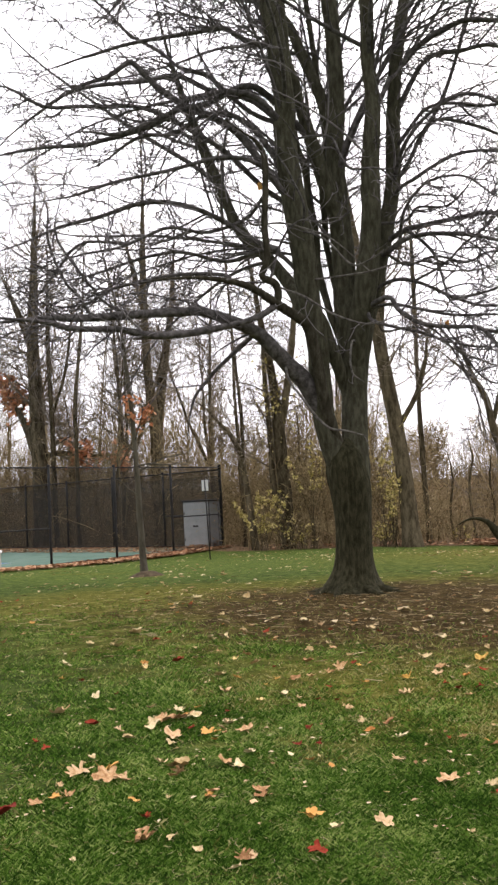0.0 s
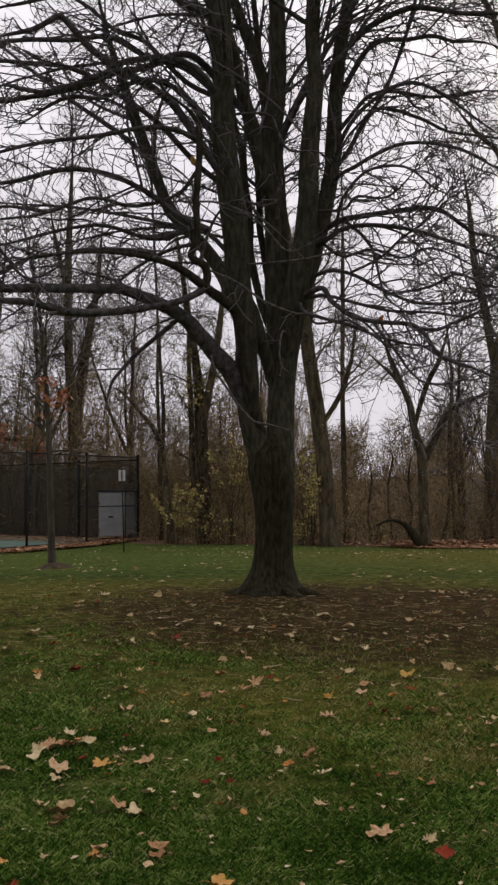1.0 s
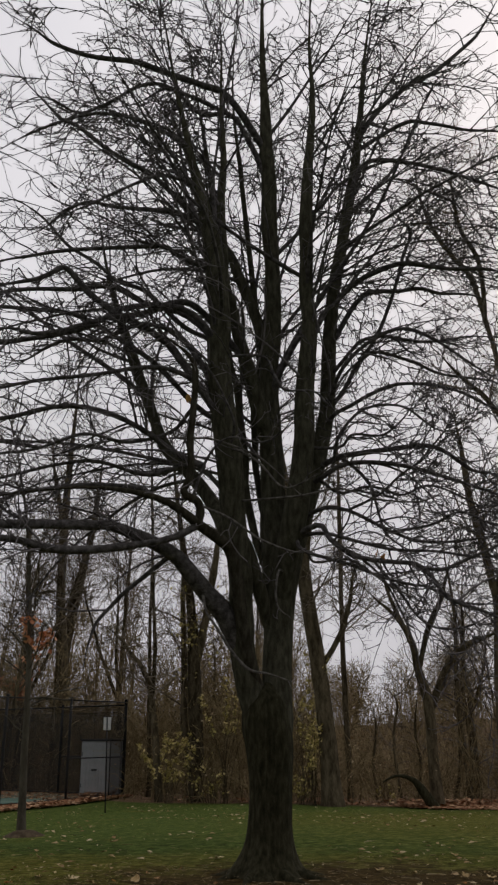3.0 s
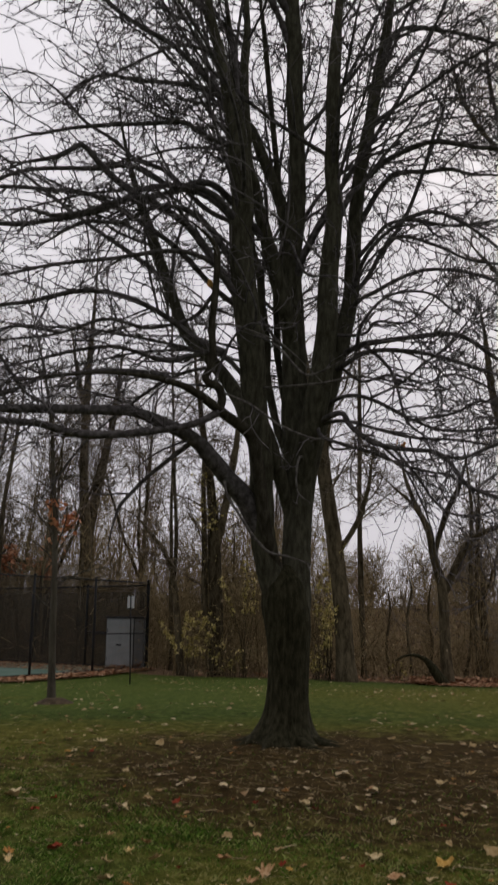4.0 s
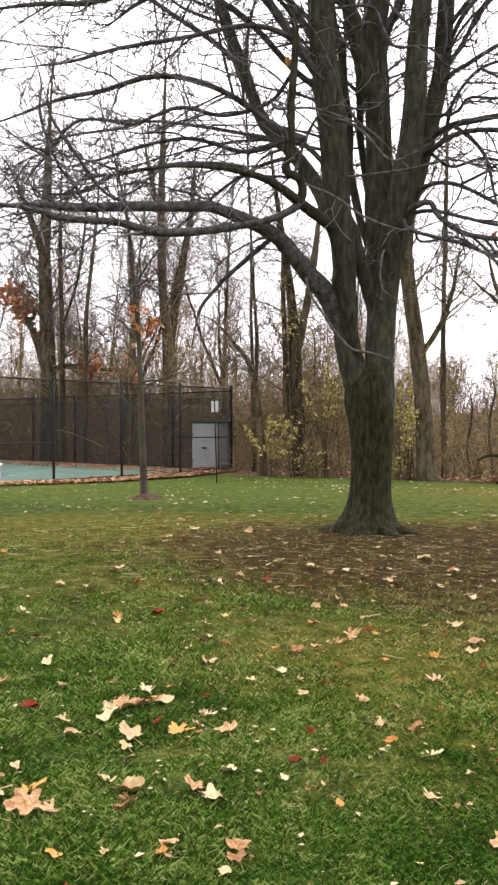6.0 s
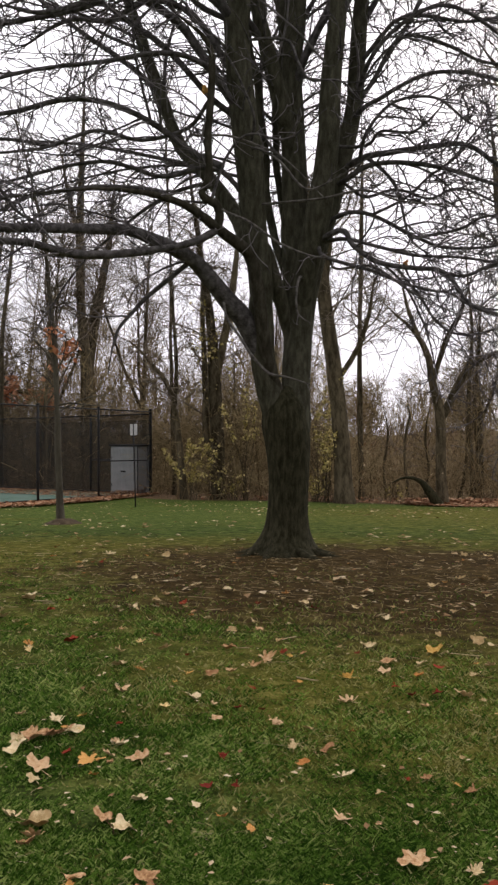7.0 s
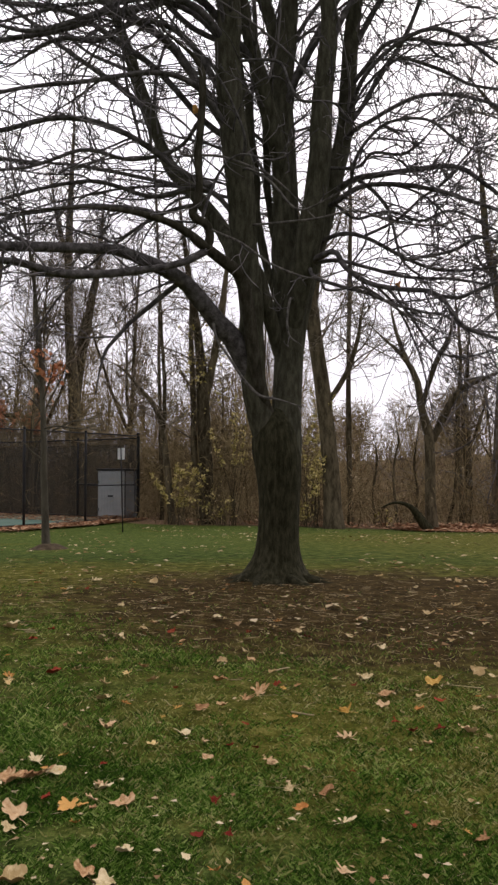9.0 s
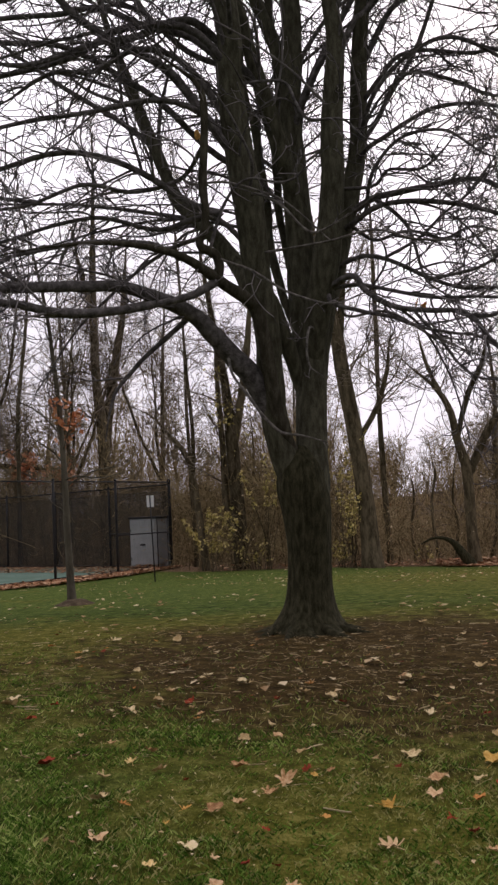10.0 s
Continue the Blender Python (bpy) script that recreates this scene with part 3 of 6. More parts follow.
limb("stem", [(1.18, 12.30, 1.34, 0.206), (1.22, 12.35, 1.61, 0.235), (1.28, 12.40, 2.18, 0.195), (1.30, 12.50, 3.07, 0.200), (1.30, 12.55, 3.85, 0.215), (1.27, 12.60, 4.67, 0.178), (1.25, 12.65, 5.53, 0.164), (1.24, 12.70, 6.43, 0.140), (1.30, 12.70, 7.36, 0.124), (1.32, 12.70, 8.32, 0.117), (1.26, 12.70, 9.33, 0.130), (1.26, 12.70, 10.38, 0.122), (1.25, 12.70, 11.49, 0.104), (1.22, 12.70, 12.64, 0.086), (1.22, 12.70, 14.48, 0.055), (1.21, 12.70, 16.47, 0.035)])
limb("stem", [(1.33, 12.50, 2.92, 0.101), (1.37, 12.42, 3.44, 0.161), (1.54, 12.20, 4.32, 0.170), (1.66, 12.15, 5.19, 0.148), (1.70, 12.10, 6.17, 0.133), (1.78, 12.10, 7.05, 0.109), (1.78, 12.10, 7.97, 0.102), (1.79, 12.10, 8.92, 0.104), (1.88, 12.10, 9.93, 0.077), (1.96, 12.10, 10.98, 0.069), (1.96, 12.10, 12.07, 0.061), (2.06, 12.10, 14.44, 0.032)])
limb("stem", [(1.33, 12.50, 2.70, 0.101), (1.40, 12.52, 3.30, 0.150), (1.62, 12.60, 4.18, 0.155), (1.86, 12.70, 5.04, 0.145), (2.04, 12.70, 5.73, 0.120), (2.12, 12.70, 6.44, 0.112), (2.19, 12.75, 7.40, 0.106), (2.34, 12.80, 8.40, 0.099), (2.56, 12.80, 9.43, 0.091), (2.74, 12.80, 10.50, 0.083), (2.89, 12.80, 11.62, 0.074), (3.03, 12.80, 12.80, 0.065), (3.38, 12.80, 15.08, 0.034)])
limb("stem", [(1.28, 12.62, 4.43, 0.088), (1.23, 12.58, 5.16, 0.117), (1.10, 12.42, 5.79, 0.117), (0.91, 12.35, 6.45, 0.109), (0.75, 12.30, 7.14, 0.083), (0.59, 12.30, 7.88, 0.075), (0.53, 12.30, 8.84, 0.067), (0.54, 12.30, 10.05, 0.059), (0.51, 12.30, 11.55, 0.051), (0.45, 12.30, 13.39, 0.032)])
limb("stem", [(1.23, 12.90, 6.89, 0.096), (1.04, 12.95, 7.78, 0.088), (0.74, 13.00, 8.60, 0.080), (0.51, 13.00, 9.05, 0.071), (0.28, 13.05, 9.76, 0.062), (-0.10, 13.10, 10.89, 0.053), (-0.51, 13.10, 12.02, 0.032)])
limb("stem", [(0.78, 12.00, 3.14, 0.081), (0.72, 12.30, 3.76, 0.118), (0.44, 12.90, 4.63, 0.104), (0.06, 13.20, 5.19, 0.100), (-0.30, 13.50, 5.69, 0.096), (-0.55, 13.70, 6.37, 0.088), (-0.86, 13.90, 7.24, 0.093), (-1.18, 14.00, 8.21, 0.074), (-1.47, 14.10, 9.34, 0.055), (-1.75, 14.20, 10.78, 0.034)])
limb("stem", [(1.22, 12.45, 3.30, 0.05), (1.10, 12.60, 3.80, 0.055), (0.97, 12.70, 4.24, 0.055), (0.88, 12.80, 4.96, 0.061), (0.86, 12.90, 5.70, 0.058), (0.78, 12.95, 6.42, 0.055), (0.65, 13.00, 7.15, 0.053), (0.35, 13.10, 10.21, 0.055), (0.12, 13.20, 11.81, 0.048), (-0.12, 13.30, 13.69, 0.035)])
limb("stem", [(1.26, 12.55, 3.60, 0.045), (1.18, 12.70, 4.10, 0.045), (1.11, 12.80, 4.58, 0.044), (1.03, 12.90, 5.24, 0.049), (1.02, 13.00, 6.06, 0.051), (1.10, 13.00, 6.86, 0.048), (1.08, 13.10, 7.70, 0.045), (0.86, 13.10, 10.22, 0.045), (0.71, 13.20, 12.08, 0.038), (0.73, 13.30, 13.99, 0.029)])
limb("fork", [(1.16, 12.36, 1.71, 0.052), (1.07, 12.26, 1.99, 0.070), (0.96, 12.13, 2.21, 0.080), (0.87, 12.02, 2.45, 0.083), (0.80, 11.93, 2.83, 0.083), (0.75, 11.84, 3.28, 0.079), (0.66, 11.75, 3.67, 0.079), (0.53, 11.62, 3.79, 0.075), (0.36, 11.56, 3.90, 0.067), (0.24, 11.50, 3.98, 0.064), (-0.09, 11.30, 4.18, 0.047), (-0.46, 11.10, 4.27, 0.041), (-0.94, 10.90, 4.28, 0.036), (-1.52, 10.70, 4.19, 0.031), (-2.18, 10.50, 4.02, 0.018)])
limb("fork", [(0.22, 11.50, 3.97, 0.056), (0.27, 11.46, 4.11, 0.056), (0.23, 11.42, 4.25, 0.053), (0.10, 11.38, 4.31, 0.049), (0.07, 11.35, 4.38, 0.046), (0.14, 11.31, 4.50, 0.046), (0.17, 11.27, 4.72, 0.046), (0.16, 11.23, 5.04, 0.046), (0.19, 11.19, 5.43, 0.043), (0.20, 11.15, 5.74, 0.043), (0.18, 11.12, 5.99, 0.040), (0.07, 11.08, 6.15, 0.037), (-0.11, 11.04, 6.28, 0.033), (-0.30, 11.00, 6.42, 0.029)])
limb("limb", [(0.24, 11.50, 3.97, 0.050), (0.06, 11.32, 3.79, 0.044), (-0.34, 11.13, 3.65, 0.039), (-0.90, 11.00, 3.54, 0.050), (-1.36, 10.80, 3.45, 0.050), (-1.83, 10.60, 3.56, 0.043), (-2.27, 10.40, 3.65, 0.039), (-2.60, 10.30, 3.66, 0.036), (-3.24, 10.10, 3.71, 0.029), (-4.09, 9.90, 3.78, 0.017)])
limb("heavy_limb", [(0.78, 12.15, 2.57, 0.139), (0.67, 12.10, 2.82, 0.139), (0.53, 12.00, 3.04, 0.127), (0.36, 11.92, 3.22, 0.116), (0.18, 11.80, 3.41, 0.108), (-0.00, 11.70, 3.59, 0.100), (-0.17, 11.55, 3.69, 0.088), (-0.34, 11.45, 3.76, 0.084), (-0.78, 11.30, 3.91, 0.066), (-1.08, 11.10, 3.89, 0.062), (-1.71, 10.80, 3.83, 0.057), (-2.30, 10.50, 3.74, 0.053), (-2.62, 10.40, 3.73, 0.049), (-3.29, 10.20, 3.65, 0.040), (-4.27, 10.00, 3.58, 0.020)])
limb("limb", [(-0.19, 11.70, 3.58, 0.034), (-0.44, 11.66, 3.29, 0.030), (-0.71, 11.62, 3.00, 0.025), (-0.98, 11.58, 2.70, 0.021), (-1.04, 11.54, 2.48, 0.017), (-1.06, 11.50, 2.17, 0.013)])
limb("limb", [(0.22, 11.80, 7.82, 0.043), (0.00, 11.67, 7.81, 0.039), (-0.36, 11.54, 7.96, 0.035), (-0.97, 11.41, 7.86, 0.031), (-1.50, 11.29, 7.73, 0.027), (-1.98, 11.16, 7.56, 0.023), (-2.38, 11.03, 7.44, 0.019), (-2.91, 10.90, 7.25, 0.015)])
limb("limb", [(0.25, 11.80, 8.43, 0.040), (-0.07, 11.91, 8.65, 0.038), (-0.52, 12.03, 8.86, 0.035), (-1.02, 12.14, 9.04, 0.032), (-1.47, 12.26, 9.18, 0.029), (-1.90, 12.37, 9.03, 0.025), (-2.25, 12.49, 8.84, 0.021), (-2.86, 12.60, 8.70, 0.018)])
limb("limb", [(0.16, 11.75, 8.65, 0.045), (-0.07, 11.68, 8.94, 0.042), (-0.45, 11.61, 9.27, 0.038), (-0.81, 11.54, 9.45, 0.035), (-1.25, 11.47, 9.68, 0.032), (-1.65, 11.41, 9.97, 0.028), (-1.93, 11.34, 10.13, 0.025), (-2.31, 11.27, 10.43, 0.021), (-2.75, 11.20, 10.96, 0.018)])
limb("limb", [(0.14, 11.70, 9.16, 0.033), (-0.14, 11.48, 9.10, 0.029), (-0.49, 11.26, 8.90, 0.026), (-0.81, 11.04, 8.59, 0.022), (-1.29, 10.82, 8.10, 0.018), (-1.66, 10.60, 7.59, 0.015)])
limb("limb", [(1.16, 12.50, 10.55, 0.060), (0.60, 12.39, 11.35, 0.057), (0.19, 12.28, 11.52, 0.053), (-0.56, 12.16, 11.70, 0.048), (-1.09, 12.05, 11.77, 0.043), (-1.59, 11.94, 11.81, 0.038), (-2.10, 11.82, 11.91, 0.034), (-2.41, 11.71, 11.99, 0.029), (-2.98, 11.60, 12.38, 0.025)])
limb("limb", [(0.42, 12.30, 10.86, 0.037), (0.20, 12.37, 11.03, 0.035), (-0.33, 12.44, 11.53, 0.033), (-0.90, 12.51, 11.69, 0.031), (-1.45, 12.59, 11.39, 0.028), (-1.83, 12.66, 11.26, 0.025), (-2.42, 12.73, 11.65, 0.023), (-2.97, 12.80, 11.35, 0.020)])
limb("limb", [(0.04, 11.70, 9.91, 0.034), (-0.54, 11.88, 10.36, 0.032), (-1.18, 12.06, 10.65, 0.029), (-1.73, 12.24, 10.73, 0.026), (-2.46, 12.42, 10.58, 0.023), (-3.02, 12.60, 10.38, 0.019)])
limb("limb", [(0.78, 12.20, 6.56, 0.054), (0.20, 12.00, 7.26, 0.050), (-0.15, 11.80, 7.28, 0.045), (-0.52, 11.60, 7.03, 0.040), (-0.91, 11.40, 6.82, 0.035), (-1.39, 11.20, 6.54, 0.030), (-1.85, 11.00, 6.35, 0.026), (-2.22, 10.80, 6.29, 0.021), (-2.62, 10.60, 6.05, 0.017)])
limb("limb", [(0.54, 11.90, 5.58, 0.058), (-0.09, 11.78, 6.43, 0.055), (-0.37, 11.66, 6.75, 0.051), (-0.86, 11.53, 7.01, 0.047), (-1.30, 11.41, 7.31, 0.044), (-1.61, 11.29, 7.39, 0.039), (-1.84, 11.17, 7.33, 0.035), (-2.14, 11.04, 7.19, 0.030), (-2.32, 10.92, 7.05, 0.026), (-2.76, 10.80, 6.78, 0.022)])
limb("limb", [(0.52, 11.90, 5.99, 0.044), (0.14, 11.80, 6.54, 0.041), (-0.17, 11.70, 6.74, 0.037), (-0.63, 11.60, 6.76, 0.033), (-1.06, 11.50, 6.58, 0.029), (-1.49, 11.40, 6.47, 0.026), (-1.96, 11.30, 6.09, 0.022), (-2.28, 11.20, 5.96, 0.018)])
limb("limb", [(0.47, 11.80, 6.54, 0.037), (-0.03, 12.00, 7.07, 0.035), (-0.63, 12.20, 7.63, 0.032), (-1.16, 12.40, 8.02, 0.029), (-1.82, 12.60, 8.62, 0.026), (-2.44, 12.80, 9.36, 0.023), (-3.07, 13.00, 9.92, 0.019)])
limb("limb", [(2.26, 12.80, 7.77, 0.051), (2.60, 12.63, 8.06, 0.046), (3.19, 12.47, 8.29, 0.042), (3.59, 12.30, 8.26, 0.038), (4.09, 12.13, 8.11, 0.033), (4.63, 11.97, 7.90, 0.028), (5.18, 11.80, 7.53, 0.023)])
limb("limb", [(2.05, 12.60, 7.15, 0.042), (2.72, 12.76, 7.95, 0.039), (3.39, 12.92, 8.19, 0.034), (3.96, 13.08, 8.27, 0.030), (4.54, 13.24, 8.32, 0.024), (5.31, 13.40, 8.24, 0.019)])
limb("limb", [(2.66, 12.80, 9.72, 0.044), (2.88, 12.64, 10.29, 0.040), (3.43, 12.48, 10.28, 0.034), (4.13, 12.32, 9.94, 0.029), (4.87, 12.16, 9.57, 0.023), (5.46, 12.00, 9.13, 0.018)])
limb("limb", [(2.86, 12.80, 10.97, 0.046), (3.51, 12.88, 11.92, 0.044), (4.06, 12.96, 12.41, 0.041), (4.65, 13.04, 13.00, 0.037), (5.28, 13.12, 13.78, 0.033), (5.85, 13.20, 14.68, 0.029)])
limb("limb", [(2.89, 12.80, 10.80, 0.038), (3.51, 12.56, 11.14, 0.034), (3.92, 12.32, 10.99, 0.030), (4.42, 12.08, 10.66, 0.024), (4.85, 11.84, 10.33, 0.019), (5.32, 11.60, 9.94, 0.014)])
limb("limb", [(2.00, 12.40, 5.97, 0.034), (2.24, 12.27, 6.40, 0.031), (2.61, 12.13, 6.77, 0.028), (3.10, 12.00, 6.94, 0.026), (3.58, 11.87, 6.71, 0.022), (4.10, 11.73, 6.21, 0.018), (4.42, 11.60, 5.84, 0.015)])
limb("limb", [(1.82, 12.60, 4.81, 0.042), (1.95, 12.43, 4.87, 0.038), (2.23, 12.25, 5.01, 0.035), (2.64, 12.07, 5.00, 0.031), (3.12, 11.90, 4.88, 0.028), (3.59, 11.72, 4.62, 0.024), (3.89, 11.55, 4.44, 0.021), (4.35, 11.38, 4.22, 0.018), (4.83, 11.20, 4.01, 0.014)])
limb("limb", [(1.75, 12.60, 5.04, 0.046), (2.19, 12.50, 5.21, 0.042), (2.56, 12.40, 5.22, 0.039), (3.15, 12.30, 5.22, 0.035), (3.50, 12.20, 5.22, 0.032), (3.78, 12.10, 5.04, 0.029), (3.97, 12.00, 4.87, 0.025), (4.31, 11.90, 4.77, 0.022), (4.80, 11.80, 4.72, 0.018)])
limb("limb", [(1.66, 12.50, 4.28, 0.033), (1.80, 12.44, 4.34, 0.030), (2.17, 12.38, 4.40, 0.028), (2.54, 12.31, 4.29, 0.026), (2.83, 12.25, 4.09, 0.023), (3.19, 12.19, 3.90, 0.022), (3.71, 12.12, 3.86, 0.019), (4.14, 12.06, 3.93, 0.017), (4.73, 12.00, 4.01, 0.015)])
limb("limb", [(1.45, 12.10, 3.86, 0.044), (1.84, 11.88, 4.11, 0.038), (2.00, 11.72, 3.87, 0.034), (2.32, 11.56, 3.56, 0.032), (2.64, 11.40, 3.39, 0.030), (2.95, 11.24, 3.30, 0.027), (3.18, 11.08, 3.07, 0.025), (3.47, 10.92, 2.91, 0.022), (3.88, 10.76, 2.70, 0.020), (4.29, 10.60, 2.64, 0.018)])
limb("limb", [(1.41, 12.30, 3.96, 0.029), (1.83, 12.12, 4.00, 0.026), (2.25, 11.93, 3.86, 0.023), (2.72, 11.75, 3.71, 0.021), (3.25, 11.57, 3.65, 0.018), (3.76, 11.38, 3.55, 0.016), (4.19, 11.20, 3.58, 0.014)])
limb("limb", [(1.51, 12.20, 3.90, 0.029), (1.60, 12.03, 3.76, 0.026), (1.94, 11.85, 3.58, 0.023), (2.27, 11.68, 3.44, 0.022), (2.52, 11.50, 3.27, 0.019), (2.76, 11.32, 3.17, 0.017), (2.99, 11.15, 3.11, 0.014), (3.35, 10.97, 2.79, 0.012), (3.56, 10.80, 2.37, 0.010)])
limb("pale_limb", [(0.99, 11.40, 4.42, 0.015), (1.45, 11.27, 4.29, 0.014), (1.90, 11.13, 4.33, 0.013), (2.28, 11.00, 4.16, 0.011), (2.79, 10.87, 4.10, 0.010), (3.15, 10.73, 4.14, 0.010), (3.43, 10.60, 3.98, 0.008)])
limb("limb", [(2.14, 12.40, 5.10, 0.027), (2.38, 12.24, 4.90, 0.024), (2.53, 12.08, 4.52, 0.020), (2.65, 11.92, 4.15, 0.017), (2.79, 11.76, 3.83, 0.014), (3.04, 11.60, 3.58, 0.011)])
limb("limb", [(2.22, 12.20, 4.33, 0.021), (2.65, 12.12, 4.54, 0.018), (2.93, 12.04, 4.78, 0.017), (3.21, 11.96, 4.98, 0.015), (3.49, 11.88, 5.36, 0.014), (3.61, 11.80, 5.66, 0.012)])
limb("limb", [(2.13, 12.70, 5.95, 0.037), (2.40, 12.70, 6.40, 0.033), (2.67, 12.70, 6.82, 0.033), (3.01, 12.70, 7.62, 0.029), (3.29, 12.70, 8.36, 0.030), (3.41, 12.70, 8.96, 0.025), (3.35, 12.70, 9.37, 0.020), (3.03, 12.70, 10.10, 0.015)])
limb("pale_limb", [(-0.07, 11.53, 4.38, 0.015), (-0.11, 11.60, 4.38, 0.015), (0.31, 11.40, 4.18, 0.015), (0.70, 11.20, 3.98, 0.014), (1.08, 11.00, 3.73, 0.014), (1.46, 10.90, 3.54, 0.010), (1.82, 10.80, 3.61, 0.010), (2.17, 10.70, 3.48, 0.007)])
limb("pale_limb", [(0.29, 11.90, 3.23, 0.020), (0.39, 11.75, 2.94, 0.017), (0.57, 11.65, 2.69, 0.017), (0.73, 11.58, 2.46, 0.017), (0.90, 11.52, 2.31, 0.017), (1.13, 11.46, 2.24, 0.015), (1.39, 11.40, 2.13, 0.011)])
limb("pale_limb", [(1.40, 12.38, 3.60, 0.016), (1.29, 11.90, 3.49, 0.016), (1.25, 11.70, 3.21, 0.015), (1.30, 11.65, 2.99, 0.011), (1.37, 11.60, 2.81, 0.008)])
limb("pale_limb", [(1.86, 12.20, 3.66, 0.016), (1.72, 12.00, 3.65, 0.016), (2.11, 11.80, 3.68, 0.015), (2.46, 11.50, 3.43, 0.015), (2.85, 11.20, 3.07, 0.011), (3.18, 11.00, 2.78, 0.008)])
limb("pale_limb", [(0.60, 11.80, 4.99, 0.019), (0.72, 11.60, 5.02, 0.019), (0.97, 11.30, 4.77, 0.015), (1.28, 11.10, 4.37, 0.014), (1.58, 10.90, 4.43, 0.010), (1.93, 10.70, 4.64, 0.007)])
limb("limb", [(-2.13, 10.78, 3.82, 0.023), (-2.16, 11.00, 3.82, 0.023), (-2.39, 11.00, 4.15, 0.023), (-2.68, 11.00, 4.44, 0.018), (-2.82, 11.00, 4.91, 0.018), (-2.78, 11.00, 5.33, 0.014), (-2.98, 11.00, 5.98, 0.014)])
limb("limb", [(0.24, 11.55, 5.51, 0.025), (-0.11, 11.80, 5.33, 0.025), (-0.67, 11.60, 5.14, 0.024), (-1.19, 11.40, 5.12, 0.024), (-1.83, 11.20, 4.87, 0.019), (-2.45, 11.00, 4.72, 0.018), (-2.95, 10.90, 4.50, 0.014)])
limb("limb", [(-0.43, 11.39, 4.35, 0.029), (-0.52, 11.60, 4.45, 0.029), (-1.24, 11.40, 4.45, 0.024), (-1.92, 11.20, 4.25, 0.023), (-2.30, 11.00, 4.01, 0.018), (-2.75, 10.90, 4.04, 0.014), (-3.17, 10.80, 4.15, 0.009)])
limb("limb", [(-1.77, 11.22, 4.89, 0.023), (-1.87, 11.20, 5.20, 0.023), (-2.34, 11.10, 4.89, 0.019), (-2.71, 11.00, 4.53, 0.018), (-2.94, 10.90, 4.11, 0.014)])
limb("limb", [(-1.62, 10.95, 3.80, 0.023), (-1.65, 11.00, 3.73, 0.023), (-2.00, 10.80, 3.94, 0.018), (-2.29, 10.70, 4.42, 0.018), (-2.46, 10.60, 4.90, 0.013), (-2.39, 10.60, 5.34, 0.009)])
limb("pale_limb", [(-0.11, 11.80, 5.33, 0.015), (-0.00, 11.60, 5.16, 0.015), (0.39, 11.50, 5.12, 0.015), (0.87, 11.40, 4.89, 0.014), (1.19, 11.30, 4.66, 0.011), (1.54, 11.20, 4.30, 0.011)])
limb("limb", [(0.59, 11.80, 5.08, 0.019), (0.84, 11.80, 5.13, 0.019), (0.68, 11.60, 5.39, 0.019), (0.50, 11.50, 5.77, 0.014), (0.35, 11.40, 6.00, 0.014), (0.27, 11.40, 6.39, 0.009)])
limb("limb", [(0.15, 11.59, 4.44, 0.019), (0.10, 11.70, 4.58, 0.019), (0.39, 11.50, 4.84, 0.019), (0.68, 11.40, 5.12, 0.014), (1.00, 11.30, 5.03, 0.014), (1.27, 11.20, 5.12, 0.014), (1.57, 11.10, 5.30, 0.009)])
limb("limb", [(0.62, 11.70, 6.38, 0.019), (1.08, 11.80, 6.44, 0.019), (1.22, 11.70, 6.12, 0.019), (1.35, 11.60, 5.88, 0.019), (1.72, 11.50, 5.83, 0.014), (1.98, 11.40, 5.55, 0.014), (2.27, 11.30, 5.46, 0.009)])
limb("limb", [(1.77, 12.10, 6.87, 0.041), (1.95, 12.00, 7.18, 0.036), (2.18, 12.10, 7.44, 0.027), (2.55, 12.20, 8.04, 0.023), (3.04, 12.30, 8.79, 0.019), (3.53, 12.30, 9.71, 0.014)])
limb("limb", [(1.78, 12.10, 8.83, 0.038), (2.02, 12.00, 9.05, 0.028), (2.31, 11.90, 9.38, 0.023), (2.90, 11.80, 9.66, 0.019), (3.73, 11.70, 9.76, 0.014)])
limb("limb", [(1.38, 12.60, 6.21, 0.058), (1.49, 12.40, 6.66, 0.040), (1.73, 12.20, 7.10, 0.034)])
limb("limb", [(1.25, 12.70, 9.74, 0.050), (0.91, 12.60, 10.62, 0.044), (0.64, 12.50, 11.07, 0.038), (0.09, 12.40, 11.41, 0.032), (-0.54, 12.30, 11.63, 0.025), (-1.29, 12.30, 12.39, 0.019)])
limb("limb", [(2.02, 12.40, 5.74, 0.034), (2.23, 12.23, 5.94, 0.030), (2.64, 12.07, 6.03, 0.027), (3.20, 11.90, 6.05, 0.024), (3.81, 11.73, 5.89, 0.022), (4.27, 11.57, 5.59, 0.018), (4.78, 11.40, 5.26, 0.015)])
limb("limb", [(2.21, 12.60, 6.48, 0.032), (2.57, 12.44, 6.84, 0.029), (2.84, 12.28, 6.95, 0.026), (3.41, 12.12, 6.83, 0.022), (3.96, 11.96, 6.85, 0.019), (4.51, 11.80, 6.64, 0.016)])
limb("limb", [(2.40, 12.60, 6.64, 0.029), (2.78, 12.72, 6.91, 0.027), (3.45, 12.84, 6.84, 0.025), (3.97, 12.96, 6.71, 0.022), (4.76, 13.08, 6.63, 0.020), (5.49, 13.20, 6.38, 0.018)])
limb("limb", [(1.96, 12.20, 5.10, 0.026), (2.11, 11.96, 5.31, 0.023), (2.43, 11.72, 5.59, 0.020), (2.94, 11.48, 5.58, 0.018), (3.30, 11.24, 5.22, 0.014), (3.64, 11.00, 5.00, 0.011)])
